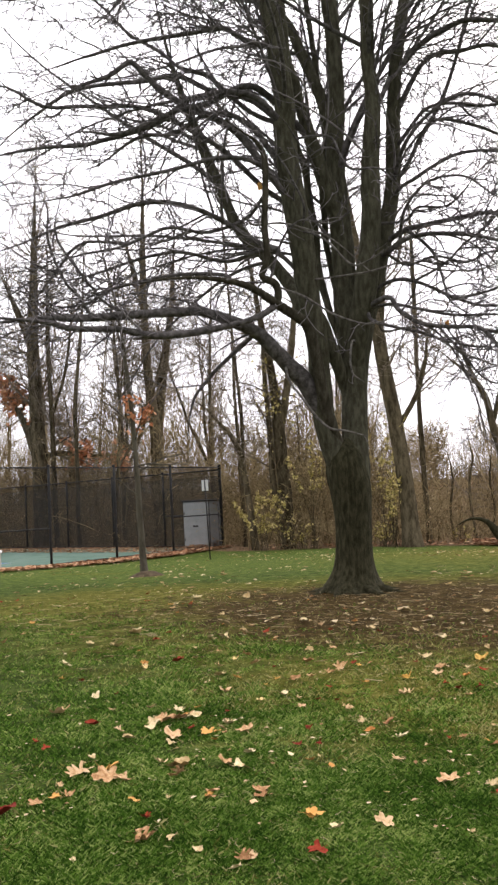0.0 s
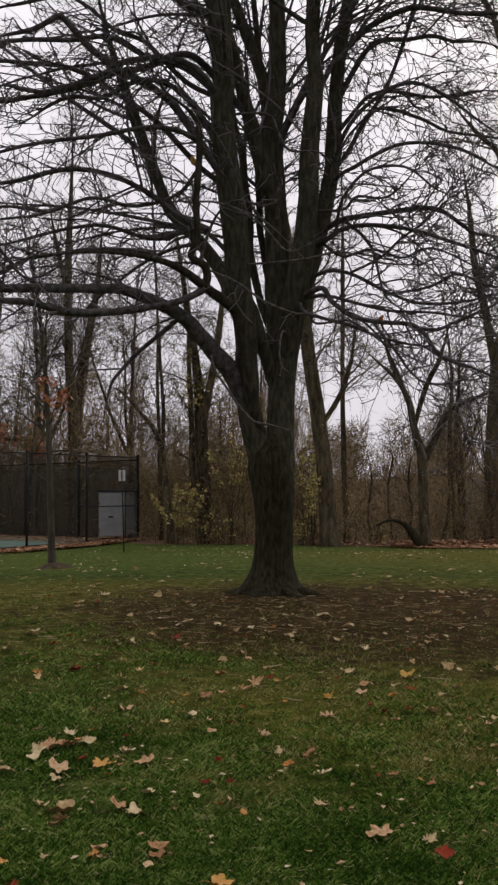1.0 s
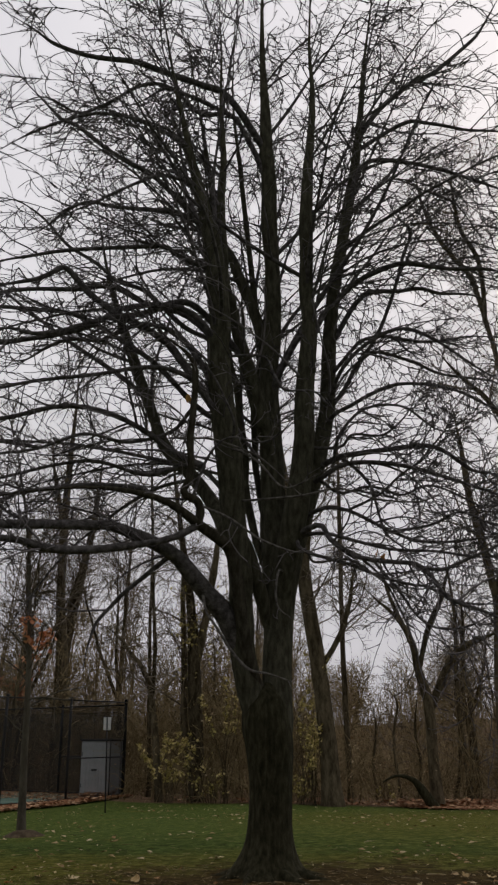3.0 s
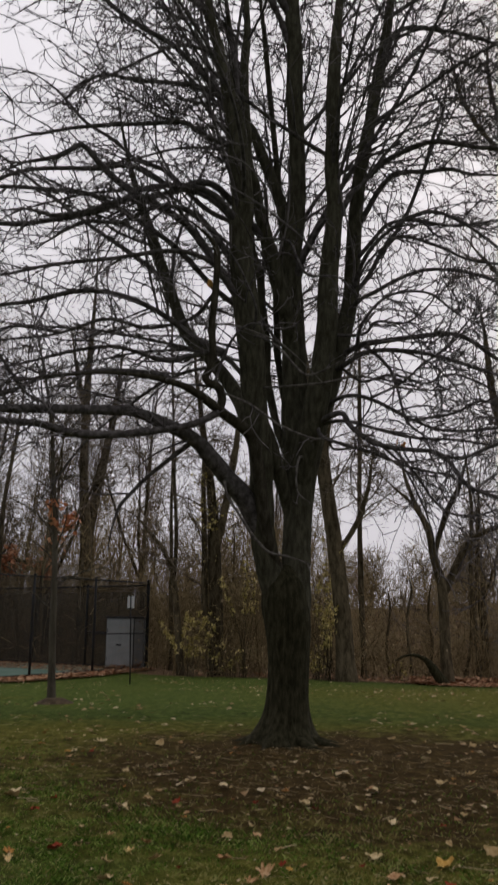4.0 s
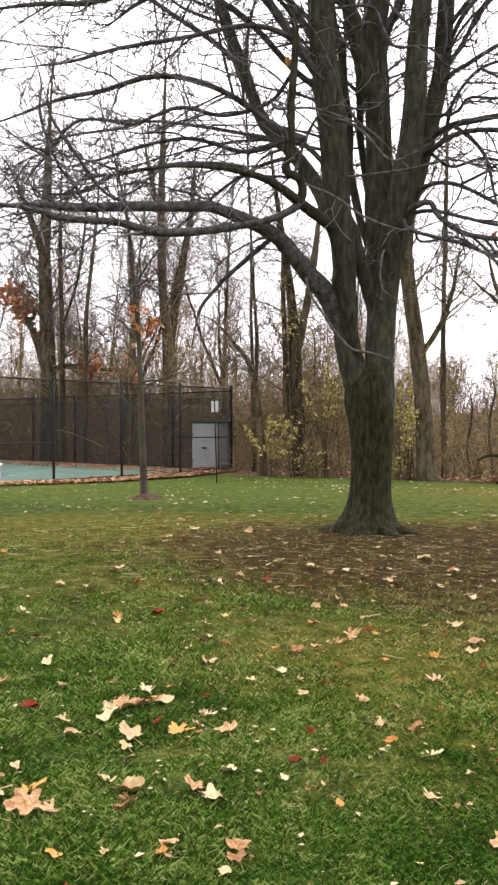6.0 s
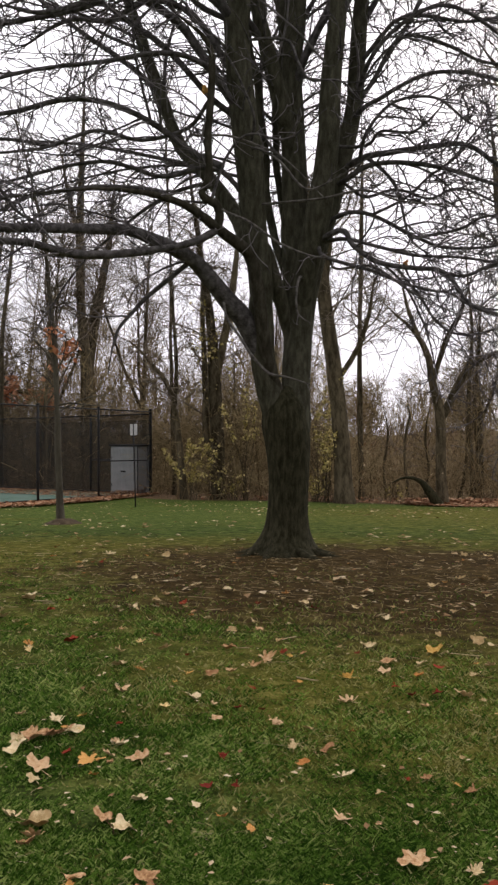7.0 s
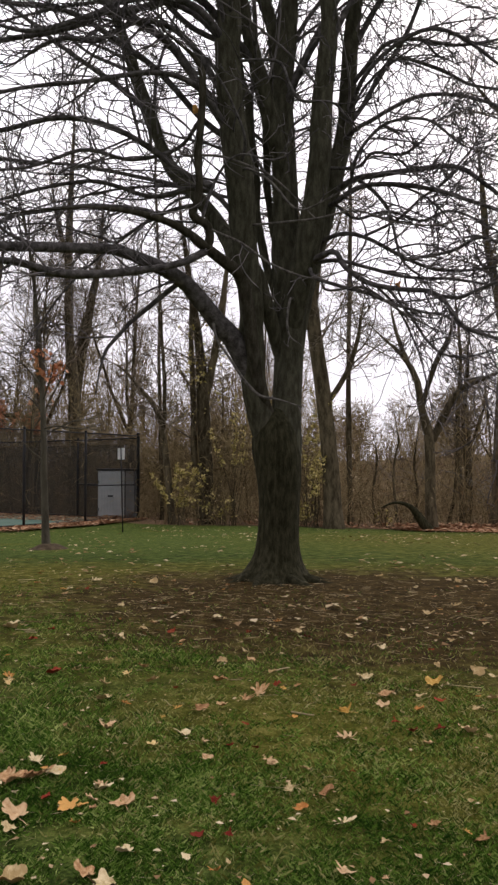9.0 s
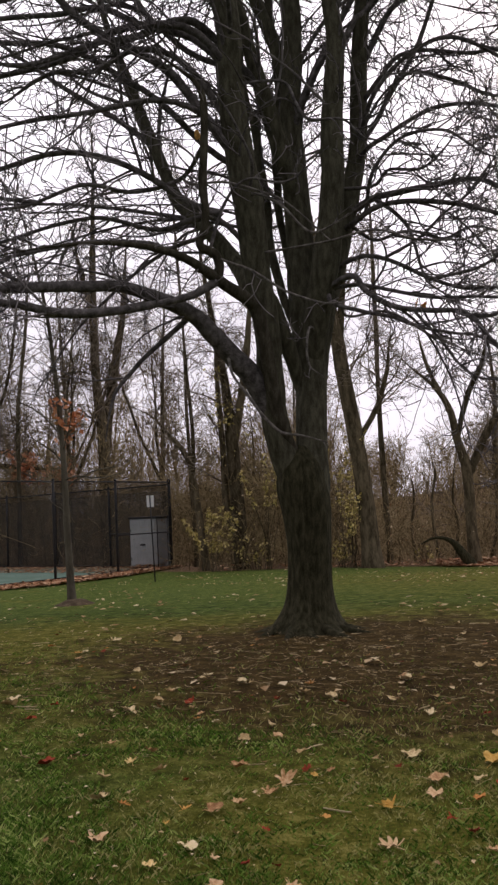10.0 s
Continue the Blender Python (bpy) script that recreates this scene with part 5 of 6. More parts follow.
bare_tree('tall bare tree with a thick trunk and heavy forks', 11.75, 35.0, [
    [(0.00, -0.09, 0.354), (0.11, 3.18, 0.318), (0.29, 5.99, 0.318), (0.57, 8.35, 0.300), (1.29, 10.25, 0.245), (1.82, 12.16, 0.226), (1.66, 15.23, 0.207), (1.46, 18.07, 0.208), (0.97, 21.13, 0.189), (0.40, 24.67, 0.114)],
    [(0.38, 6.93, 0.187), (-0.16, 9.74, 0.169), (-0.59, 11.60, 0.150), (-0.89, 13.95, 0.112), (-1.33, 16.52, 0.075)],
    [(1.66, 15.23, 0.151), (0.79, 16.61, 0.113), (-0.18, 17.75, 0.094), (-1.39, 19.58, 0.075)],
    [(1.50, 20.23, 0.125), (0.67, 22.45, 0.115), (-0.40, 23.94, 0.096), (-1.21, 25.57, 0.086), (-1.62, 27.43, 0.067), (-1.79, 29.18, 0.038)],
    [(1.77, 21.44, 0.125), (1.10, 23.34, 0.115), (0.30, 25.29, 0.096), (0.12, 27.78, 0.077), (0.52, 30.71, 0.048)],
], seed=33, spread=3.4)
bare_tree('tall bare tree wrapped in thin yellow vines', -0.06, 36.0, [
    [(0.00, -0.13, 0.304), (-0.05, 2.73, 0.281), (-0.19, 5.08, 0.258), (-0.28, 6.48, 0.211), (-0.47, 8.36, 0.164), (-0.82, 10.71, 0.141), (-1.17, 13.53, 0.117), (-1.41, 16.36, 0.070)],
    [(-0.14, 5.07, 0.187), (0.23, 6.48, 0.164), (0.59, 8.35, 0.140), (0.82, 10.46, 0.117), (0.94, 13.50, 0.070)],
    [(-0.47, -0.08, 0.141), (-0.52, 2.73, 0.141), (-0.56, 5.55, 0.117), (-0.70, 8.83, 0.094), (-0.82, 11.65, 0.047)],
], seed=41, spread=2.6, leaves=420, leaf_mat=M_GOLD_LEAVES, leaf_size=0.12, leaf_low=0.05, leaf_high=0.5, leafy=(0, 1))
bare_tree('tall twin-stemmed bare tree behind the court', -7.79, 50.0, [
    [(0.00, 0.23, 0.431), (-0.07, 4.14, 0.398), (-0.14, 7.46, 0.332), (-0.40, 10.78, 0.265), (-0.47, 14.43, 0.232), (-0.41, 18.74, 0.199), (-0.24, 23.72, 0.133), (-0.41, 28.71, 0.100)],
    [(-0.14, 5.47, 0.298), (-0.00, 8.12, 0.298), (0.43, 11.43, 0.265), (0.86, 14.74, 0.199), (1.10, 18.06, 0.166), (1.33, 22.70, 0.099)],
    [(-0.47, 14.43, 0.166), (-1.24, 17.43, 0.133), (-1.91, 20.76, 0.100)],
], seed=43, spread=3.2)
bare_tree('thick bare oak with orange leaves on its low limbs', -14.44, 48.0, [
    [(0.00, 0.11, 0.512), (-0.00, 4.01, 0.480), (-0.10, 8.49, 0.416), (-0.17, 11.70, 0.352), (-0.01, 15.54, 0.288), (0.15, 19.70, 0.224), (0.47, 24.51, 0.128)],
    [(-0.10, 4.97, 0.256), (-0.49, 6.25, 0.224), (-0.98, 7.54, 0.192), (-1.47, 8.50, 0.160), (-2.12, 9.79, 0.096)],
    [(-0.04, 5.61, 0.192), (1.13, 5.61, 0.160), (2.75, 5.44, 0.128), (4.68, 5.28, 0.096)],
    [(-0.17, 11.70, 0.224), (-1.15, 14.27, 0.192), (-2.45, 17.18, 0.128)],
], seed=45, spread=4.2, leaves=1700, leaf_mat=M_OAK_LEAVES, leaf_size=0.24, leaf_low=0.1, leaf_high=0.5, leafy=(1, 2))
bare_tree('slender straight bare tree', 6.04, 37.0, [
    [(0.00, -0.25, 0.120), (-0.02, 4.20, 0.120), (0.00, 7.55, 0.096), (0.10, 11.38, 0.096), (0.15, 14.97, 0.072), (0.10, 18.08, 0.048)],
], seed=47, spread=1.6)
bare_tree('slender straight bare tree', -2.16, 40.0, [
    [(0.00, -0.01, 0.088), (-0.05, 3.45, 0.088), (-0.16, 7.12, 0.074), (-0.18, 11.05, 0.059), (-0.37, 14.99, 0.059), (-0.45, 18.93, 0.044), (-0.53, 22.08, 0.029)],
], seed=49, spread=2.0)
bare_tree('slender dark bare tree', 10.84, 37.0, [
    [(0.00, -0.18, 0.107), (-0.06, 2.29, 0.107), (-0.12, 4.75, 0.092), (0.04, 7.23, 0.076), (-0.14, 9.70, 0.061), (-0.36, 12.17, 0.046)],
    [(-0.06, 3.27, 0.076), (0.31, 5.00, 0.061), (0.47, 7.23, 0.046)],
], seed=51, spread=2.2)
bare_tree('slender dark bare tree', 11.85, 39.0, [
    [(0.00, -0.20, 0.097), (-0.07, 2.88, 0.097), (-0.18, 5.48, 0.081), (-0.03, 8.10, 0.064), (0.28, 10.99, 0.048)],
], seed=53, spread=2.2)
bare_tree('tall bare tree behind the court', -13.27, 47.0, [
    [(0.00, 0.13, 0.155), (-0.07, 3.94, 0.155), (-0.13, 7.70, 0.136), (-0.20, 11.46, 0.117), (-0.07, 15.84, 0.097), (0.08, 20.85, 0.058)],
    [(-0.13, 7.70, 0.097), (0.72, 10.20, 0.077), (1.19, 13.32, 0.077), (1.45, 17.07, 0.058)],
], seed=59, spread=2.6)
bare_tree('tall bare tree at the end of the court', -11.73, 46.0, [
    [(0.00, 0.51, 0.128), (-0.00, 4.48, 0.110), (-0.00, 8.15, 0.110), (0.40, 11.82, 0.092), (0.70, 15.48, 0.073), (0.85, 19.76, 0.055)],
], seed=60, spread=2.4)

bare_tree('grey bare tree that leans and curves over', -1.47, 36.0, [
    [(0.00, 0.04, 0.152), (-0.21, 2.13, 0.137), (-0.42, 3.87, 0.121), (-0.74, 4.80, 0.105), (-1.30, 5.49, 0.090), (-2.01, 6.34, 0.074), (-2.92, 6.86, 0.059)],
    [(-0.42, 3.87, 0.094), (-0.33, 5.61, 0.078), (-0.47, 7.71, 0.062), (-0.57, 9.80, 0.047)],
], seed=71, spread=2.2)
bare_tree('slender dark bare tree in the brush', 11.30, 38.0, [
    [(0.00, -0.15, 0.095), (0.08, 2.13, 0.085), (-0.07, 4.66, 0.073), (0.20, 7.21, 0.063), (0.02, 9.75, 0.052)],
    [(0.09, 3.14, 0.061), (0.80, 4.92, 0.048), (1.19, 6.71, 0.035)],
], seed=72, spread=1.3)
bare_tree('slender dark bare tree in the brush', 10.80, 39.0, [
    [(0.00, -0.21, 0.089), (0.40, 2.13, 0.076), (0.35, 4.21, 0.064), (0.49, 6.30, 0.051)],
], seed=73, spread=1.6)
bare_tree('slender dark bare tree in the brush', 8.08, 37.0, [
    [(0.00, -0.07, 0.072), (-0.20, 2.13, 0.060), (-0.04, 3.60, 0.048), (-0.24, 4.82, 0.036)],
], seed=74, spread=1.4)
bare_tree('slender dark bare tree in the brush', 7.71, 40.0, [
    [(0.00, -0.25, 0.078), (-0.13, 1.34, 0.065), (0.06, 2.92, 0.052), (-0.10, 4.25, 0.039)],
], seed=75, spread=1.4)
bare_tree('slender dark bare tree in the brush', 8.98, 38.0, [
    [(0.00, -0.14, 0.074), (0.18, 1.37, 0.062), (0.01, 2.88, 0.050), (0.24, 4.65, 0.037)],
], seed=76, spread=1.4)
bare_tree('slender dark bare tree in the brush', 14.78, 40.0, [
    [(0.00, -0.02, 0.118), (-0.32, 2.13, 0.101), (-0.48, 4.82, 0.085), (-0.75, 6.97, 0.069), (-0.30, 9.13, 0.052)],
], seed=77, spread=1.3)
bare_tree('slender dark bare tree in the brush', 0.54, 42.0, [
    [(0.00, -0.33, 0.110), (-0.08, 2.13, 0.092), (0.10, 4.87, 0.073), (-0.01, 7.62, 0.055)],
], seed=79, spread=1.8)


def in_gap(x, y):
    """The gap in the woods where the sky comes down to the brush."""
    return 0.125 < x / y < 0.3


proto = make_tree("tall bare tree deeper in the woods", -5.0, 55.0, 19, 0.2, (0.3, 0), 3, 40, 3.6, 61, 1.3, 0.25)
proto_b = make_tree("slender bare tree deeper in the woods", 3.2, 52.0, 16, 0.12, (-0.6, 0), 2, 36, 2.8, 63, 1.4, 0.2)
rng_w = np.random.default_rng(7)
for i in range(10):
    y = 40 + 34 * rng_w.random()
    x = -0.5 + (rng_w.random() - 0.5) * (y * 0.86)
    ca, cb = court_coords(x, y)
    if (ca > -1.5 and -1.5 < cb < 20) or in_gap(x, y):
        continue
    src = proto if rng_w.random() < 0.4 else proto_b
    s = 0.75 + 0.4 * rng_w.random()
    twin = copy_thing(src, pose(x, y, float(ground_z(x, y)) - 0.05, 0, 0, 360 * rng_w.random()))
    twin.scale = (s, s, s)


def far_woods():
    """The far woods on the rise behind."""
    rng = np.random.default_rng(17)
    sets = []
    for i in range(84):
        y = 66 + 75 * rng.random()
        x = (rng.random() - 0.5) * y * 1.0
        h = (13 + 8 * rng.random()) * (0.45 if in_gap(x, y) else 1.0)
        a, b, c, d = tree_lines(rng, h, 0.07 + 0.09 * rng.random(), (rng.normal() * 1.2, rng.normal() * 0.5), 2, 30, 3.4, 0.5, 0.1)
        o = np.array([x, y, float(ground_z(x, y))])
        for lines, s in ((a, 4), (b, 3), (c, 3)):
            sets.append(tubes(lines[0][:, ::2] + o, np.maximum(lines[1][:, ::2], 0.022), s))
    V, Fq = join_tubes(sets)
    tagged(new("far_woods", mesh_from("far_woods", V, Fq, M_BRUSH)), label="far bare brown woods on a rise", category="woods", kind="stuff")


far_woods()


def saplings():
    """Thin young trees that stand in the brush."""
    rng = np.random.default_rng(43)
    sets = []
    for i in range(175):
        x = (rng.random() - 0.5) * 44 if i < 150 else -2 + 6 * rng.random()
        y = float(woods_edge(x)) + 1.5 + 22 * rng.random()
        ca, cb = court_coords(x, y)
        if (ca > -0.8 and -0.8 < cb < 19.5) or (0.125 < x / y < 0.42 and rng.random() < 0.8):
            continue
        a, b, c, d = tree_lines(rng, 3.5 + (5 if i < 150 else 6.5) * rng.random(), 0.016 + 0.022 * rng.random(), (rng.normal() * 0.6, rng.normal() * 0.4), 2, 34, 1.7, 1.2, 0.06, 0.2)
        o = np.array([x, y, float(ground_z(x, y)) - 0.1])
        for lines, s in ((a, 4), (b, 3), (c, 3)):
            sets.append(tubes(lines[0][:, ::3] + o, np.maximum(lines[1][:, ::3], 0.008), s))
    V, Fq = join_tubes(sets)
    tagged(new("saplings", mesh_from("saplings", V, Fq, M_BRUSH)), label="thin bare saplings among the brush", category="saplings", kind="stuff")


saplings()


def far_brush():
    """Brush on the rise behind the near woods."""
    rng = np.random.default_rng(29)
    m = 4800
    y = 58 + 74 * rng.random(m)
    x = (rng.random(m) - 0.5) * y * 1.0
    h = (2.8 + 9.5 * rng.random(m) ** 1.6) * np.where((x / y > 0.125) & (x / y < 0.42), 0.62, 1.0)
    k = 5
    d = unit(np.stack([rng.normal(size=m) * 0.2, rng.normal(size=m) * 0.2, np.ones(m)], -1))
    line = [np.stack([x, y, ground_z(x, y) - 0.1], -1)]
    for q in range(k - 1):
        d = unit(d + rng.normal(size=(m, 3)) * 0.13)
        line.append(line[-1] + d * (h / (k - 1))[:, None])
    P = np.stack(line, 1)
    R = (0.02 + 0.026 * rng.random(m))[:, None] * np.linspace(1, 0.4, k)[None]
    P2, R2 = sprout(rng, P, R, 0.7, 1.9, 48, 3, 0.04, 0.2, start=0.15, thin=0.8, least=0.016)
    V, Fq = join_tubes([tubes(P, R, 3), tubes(P2, R2, 3)])
    tagged(new("far_brush", mesh_from("far_brush", V, Fq, M_BRUSH)), label="brown brush on the rise behind the woods", category="brush", kind="stuff")


far_brush()


def thicket():
    """Brown brush between the trunks at the wood's edge."""
    rng = np.random.default_rng(23)
    m = 3600
    y0 = 0.3 + 30 * rng.random(m) ** 1.5
    x = (rng.random(m) - 0.5) * 46
    y = woods_edge(x) + y0
    ca, cb = court_coords(x, y)
    keep = ~((ca > -0.6) & (cb > -0.6) & (cb < 19.5))
    x, y, y0 = x[keep], y[keep], y0[keep]
    m = len(x)
    h = (1.0 + 3.8 * rng.random(m) ** 1.3) * (0.7 + 0.6 * np.sin(x * 0.7 + 1) ** 2)
    k = 7
    d = unit(np.stack([rng.normal(size=m) * 0.42, rng.normal(size=m) * 0.42, np.ones(m)], -1))
    line = [np.stack([x, y, ground_z(x, y) - 0.05], -1)]
    for q in range(k - 1):
        d = unit(d + rng.normal(size=(m, 3)) * 0.3)
        line.append(line[-1] + d * (h / (k - 1))[:, None])
    P = np.stack(line, 1)
    R = (0.008 + 0.014 * rng.random(m))[:, None] * np.linspace(1, 0.35, k)[None]
    P2, R2 = sprout(rng, P, R, 1.7, 1.3, 64, 4, 0.0, 0.35, start=0.1, thin=0.8, least=0.007)
    V, Fq = join_tubes([tubes(P, R, 3), tubes(P2, R2, 3)])
    tagged(new("brush", mesh_from("brush", V, Fq, M_BRUSH)), label="tangled brown brush at the edge of the woods", category="brush", kind="stuff")
    pts = P2.reshape(-1, 3)
    pts = pts[rng.integers(0, len(pts), 3600)]
    tagged(new("brush_leaves", leaf_cloud("brush_leaves", rng, pts, 0.09, M_LITTER_PALE, 0.1)), label="small dry leaves clinging to the brush", category="leaves", kind="stuff")


thicket()


def yellow_bush(x, y, h, wide, count, seed, low, high):
    rng = np.random.default_rng(seed)
    z = float(ground_z(x, y))
    bush = thing("bush", "thin bush with small yellow-green leaves", "bush", "bushes at the edge of the woods", (x, y, z))
    m = 10
    k = 8
    d = unit(np.stack([rng.normal(size=m) * wide * 0.3, rng.normal(size=m) * wide * 0.3, np.ones(m)], -1))
    line = [np.stack([rng.normal(size=m) * 0.12, rng.normal(size=m) * 0.12, np.full(m, -0.05)], -1)]
    for q in range(k - 1):
        d = unit(d + rng.normal(size=(m, 3)) * 0.12)
        line.append(line[-1] + d * (h / (k - 1)) * (0.6 + 0.5 * rng.random((m, 1))))
    P = np.stack(line, 1)
    R = np.full((m, 1), 0.012) * np.linspace(1, 0.3, k)[None]
    P2, R2 = sprout(rng, P, R, 4, wide * 0.6, 50, 5, 0.03, 0.12, start=0.15, least=0.005)
    V, Fq = join_tubes([tubes(P, R, 5), tubes(P2, R2, 3)])
    part("woody_base", mesh_from("woody_base", V, Fq, M_WOOD_BARK), bush)
    pts = P2.reshape(-1, 3)
    pts = pts[(pts[:, 2] > low * h * 0.85) & (pts[:, 2] < high * h * 0.95)]
    pts = pts[rng.integers(0, len(pts), count)]
    part("leaves", leaf_cloud("leaves", rng, pts, 0.1, M_GOLD_LEAVES, 0.05), bush, "yellow-green autumn leaves", "stuff")


yellow_bush(-1.13, 34.6, 3.1, 0.24, 800, 3, 0.30, 1.00)
yellow_bush(1.01, 34.6, 5.6, 0.26, 420, 5, 0.50, 1.00)
yellow_bush(-0.20, 34.8, 2.7, 0.40, 90, 8, 0.30, 1.00)
yellow_bush(0.56, 34.2, 1.3, 0.60, 110, 9, 0.20, 1.00)
yellow_bush(3.95, 33.2, 5.8, 0.30, 900, 6, 0.42, 1.00)
yellow_bush(4.25, 32.9, 3.6, 0.28, 420, 11, 0.40, 1.00)
yellow_bush(3.73, 33.5, 1.4, 0.62, 190, 12, 0.25, 1.00)
yellow_bush(6.89, 33.9, 0.9, 0.30, 40, 14, 0.30, 1.00)


def drooping_bush(x, y, h, wide, seed):
    """A mound of grey stems that arch over and hang."""
    rng = np.random.default_rng(seed)
    z = float(ground_z(x, y))
    bush = thing("bush", "mound of drooping grey bare stems beside the woods", "bush", "drooping bushes", (x, y, z))
    m, k = 120, 8
    a = rng.random(m) * math.tau
    d = unit(np.stack([np.cos(a) * 0.2, np.sin(a) * 0.2, np.ones(m)], -1))
    line = [np.stack([rng.normal(size=m) * wide * 0.45, rng.normal(size=m) * wide * 0.3, np.full(m, -0.05)], -1)]
    L = h * (0.8 + 0.7 * rng.random((m, 1)))
    for q in range(k - 1):
        line.append(line[-1] + d * L / (k - 1))
        d = unit(d + rng.normal(size=(m, 3)) * 0.16 - np.array([0, 0, 0.1]) + np.stack([np.cos(a), np.sin(a), a * 0], -1) * 0.06)
    P = np.stack(line, 1)
    P[:, 1:, 2] = np.maximum(P[:, 1:, 2], 0.06)
    R = np.full((m, 1), 0.016) * np.linspace(1, 0.35, k)[None]
    P2, R2 = sprout(rng, P, R, 2.2, 0.8, 40, 4, -0.14, 0.2, start=0.3, least=0.008)
    V, Fq = join_tubes([tubes(P, R, 4), tubes(P2, R2, 3)])
    part("woody_base", mesh_from("woody_base", V, Fq, M_GREY_BRUSH), bush)


drooping_bush(13.3, 36.0, 2.9, 1.4, 3)
drooping_bush(14.9, 36.4, 3.2, 1.4, 4)
drooping_bush(16.5, 36.8, 3.2, 1.6, 5)

# the utility pole with its guarded guy wire
pole_z = float(ground_z(12.8, 32.4))
pole = thing("utility_pole", "brown wooden utility pole at the lawn's edge", "utility pole", at=(13.0, 32.4, pole_z))
part("pole", rod_mesh("pole", (0, 0, -0.2), (0.1, 0, 11), 0.17, M_POLE, 16, 0.12), pole)
part("guy_wire", rod_mesh("guy_wire", (-0.72, -0.6, 0.0), (-0.02, -0.16, 3.3), 0.006, M_POST, 6), pole)
part("guy_guard", rod_mesh("guy_guard", (-0.72, -0.6, 0.0), (-0.72 + 0.51, -0.6 + 0.32, 2.4), 0.04, M_YELLOW, 8), pole, "yellow plastic guard")


def bent_sapling():
    """A dead stem that arches over to the ground."""
    x, y = 8.30, 32.4
    line = [(0.00, 0.0, -0.09, 0.210), (-0.30, 0.0, 0.32, 0.189), (-0.56, 0.0, 0.69, 0.147), (-0.78, 0.0, 0.92, 0.095), (-1.13, 0.0, 1.05, 0.063), (-1.49, 0.0, 1.03, 0.042), (-1.86, 0.0, 0.86, 0.026)]
    p = smooth_line(line, 26)
    V, Fq = tubes(p[None, :, :3], p[None, :, 3], 9)
    stem = thing("bent_stem", "dark dead stem arching low at the lawn's edge", "tree stem", at=(x, y, float(ground_z(x, y))))
    part("stem", mesh_from("stem", V, Fq, M_TRUNK_BARK), stem)


bent_sapling()

# ---- grass, litter and fallen leaves ----


def soil_share(x, y):
    far = np.hypot((x - 2.1) / 4.0, (y - 10.3) / 3.6)
    return 1 - ease(0.62, 1.12, far)


def worn_share(x, y):
    """How worn and dry the turf is: a patch before the tree, the right of the far lawn."""
    near = 1 - ease(0.45, 1.25, np.hypot((x - 1.5) / 2.1, (y - 6.0) / 1.7))
    far = 1 - ease(0.5, 1.3, np.hypot((x - 10.5) / 7.0, (y - 22) / 8.0))
    return np.maximum(near, far)


def patches(x, y, scale, seed):
    """Soft random patches between 0 and 1, of that size in metres."""
    rng = np.random.default_rng(seed)
    g = rng.random((64, 64))
    u, v = x / scale + 200, y / scale + 200
    i, j = np.floor(u).astype(int), np.floor(v).astype(int)
    a, c = u - i, v - j
    a, c = a * a * (3 - 2 * a), c * c * (3 - 2 * c)
    i0, i1, j0, j1 = i % 64, (i + 1) % 64, j % 64, (j + 1) % 64
    return (g[i0, j0] * (1 - a) + g[i1, j0] * a) * (1 - c) + (g[i0, j1] * (1 - a) + g[i1, j1] * a) * c


def grass(name, count, y0, y1, height, width, mat, seed, label, bare=0.06, dry=False):
    rng = np.random.default_rng(seed)
    y = y0 + (y1 - y0) * rng.random(count) ** 1.8
    x = 0.6 + (y * 0.37 + 1.1) * (rng.random(count) + rng.random(count) ** 0.5 * np.where(rng.random(count) < 0.5, 0.35, -0.35) - 0.5) * 1.5
    y = y + 0.25 * rng.normal(size=count)
    clump = 0.55 * patches(x, y, 0.12, seed) + 0.45 * patches(x, y, 0.5, seed + 1)
    keep = rng.random(count) < np.maximum(1 - soil_share(x, y), bare) * ease(0.2, 0.56, clump)
    keep &= rng.random(count) < (1 - ease(y0 + 0.45 * (y1 - y0), y1, y)) * ease(y0, y0 + 1.0, y)
    keep &= rng.random(count) < ((0.2 + 0.8 * worn_share(x, y)) if dry else (1 - 0.6 * worn_share(x, y)))
    x, y, clump = x[keep], y[keep], clump[keep]
    m = len(x)
    z = ground_z(x, y) - 0.012
    a = rng.random(m) * math.tau
    h = height * (0.5 + 0.8 * rng.random(m)) * (0.45 + 1.1 * clump)
    lean = h * (0.15 + 1.25 * rng.random(m))
    b = rng.random(m) * math.tau
    w = width * (0.7 + 0.6 * rng.random(m))
    root = np.stack([x, y, z], -1)
    side = np.stack([np.cos(a), np.sin(a), np.zeros(m)], -1) * w[:, None]
    over = np.stack([np.cos(b), np.sin(b), np.zeros(m)], -1)
    mid = root + over * (lean * 0.35)[:, None] + np.array([0, 0, 1.0]) * (h * 0.65)[:, None]
    end = root + over * lean[:, None] + np.array([0, 0, 1.0]) * h[:, None]
    V = np.stack([root - side, root + side, mid + side * 0.8, end], 1)
    i = (np.arange(m) * 4)[:, None]
    Ft = np.concatenate([i + np.array([[0, 1, 2]]), i + np.array([[0, 2, 3]])])
    tagged(new(name, mesh_from(name, V.reshape(-1, 3), Ft, mat, False)), label=label, category="grass", kind="stuff")


grass("grass", 680000, 2.2, 12.5, 0.026, 0.0009, M_GRASS, 3, "short green lawn grass", 0.1)
grass("near_grass", 760000, 2.3, 6.6, 0.026, 0.0006, M_GRASS, 4, "thick green lawn grass", 0.1)
grass("dry_grass", 230000, 2.2, 13, 0.027, 0.0009, M_DRY, 5, "dry straw-coloured grass blades", 0.6, True)


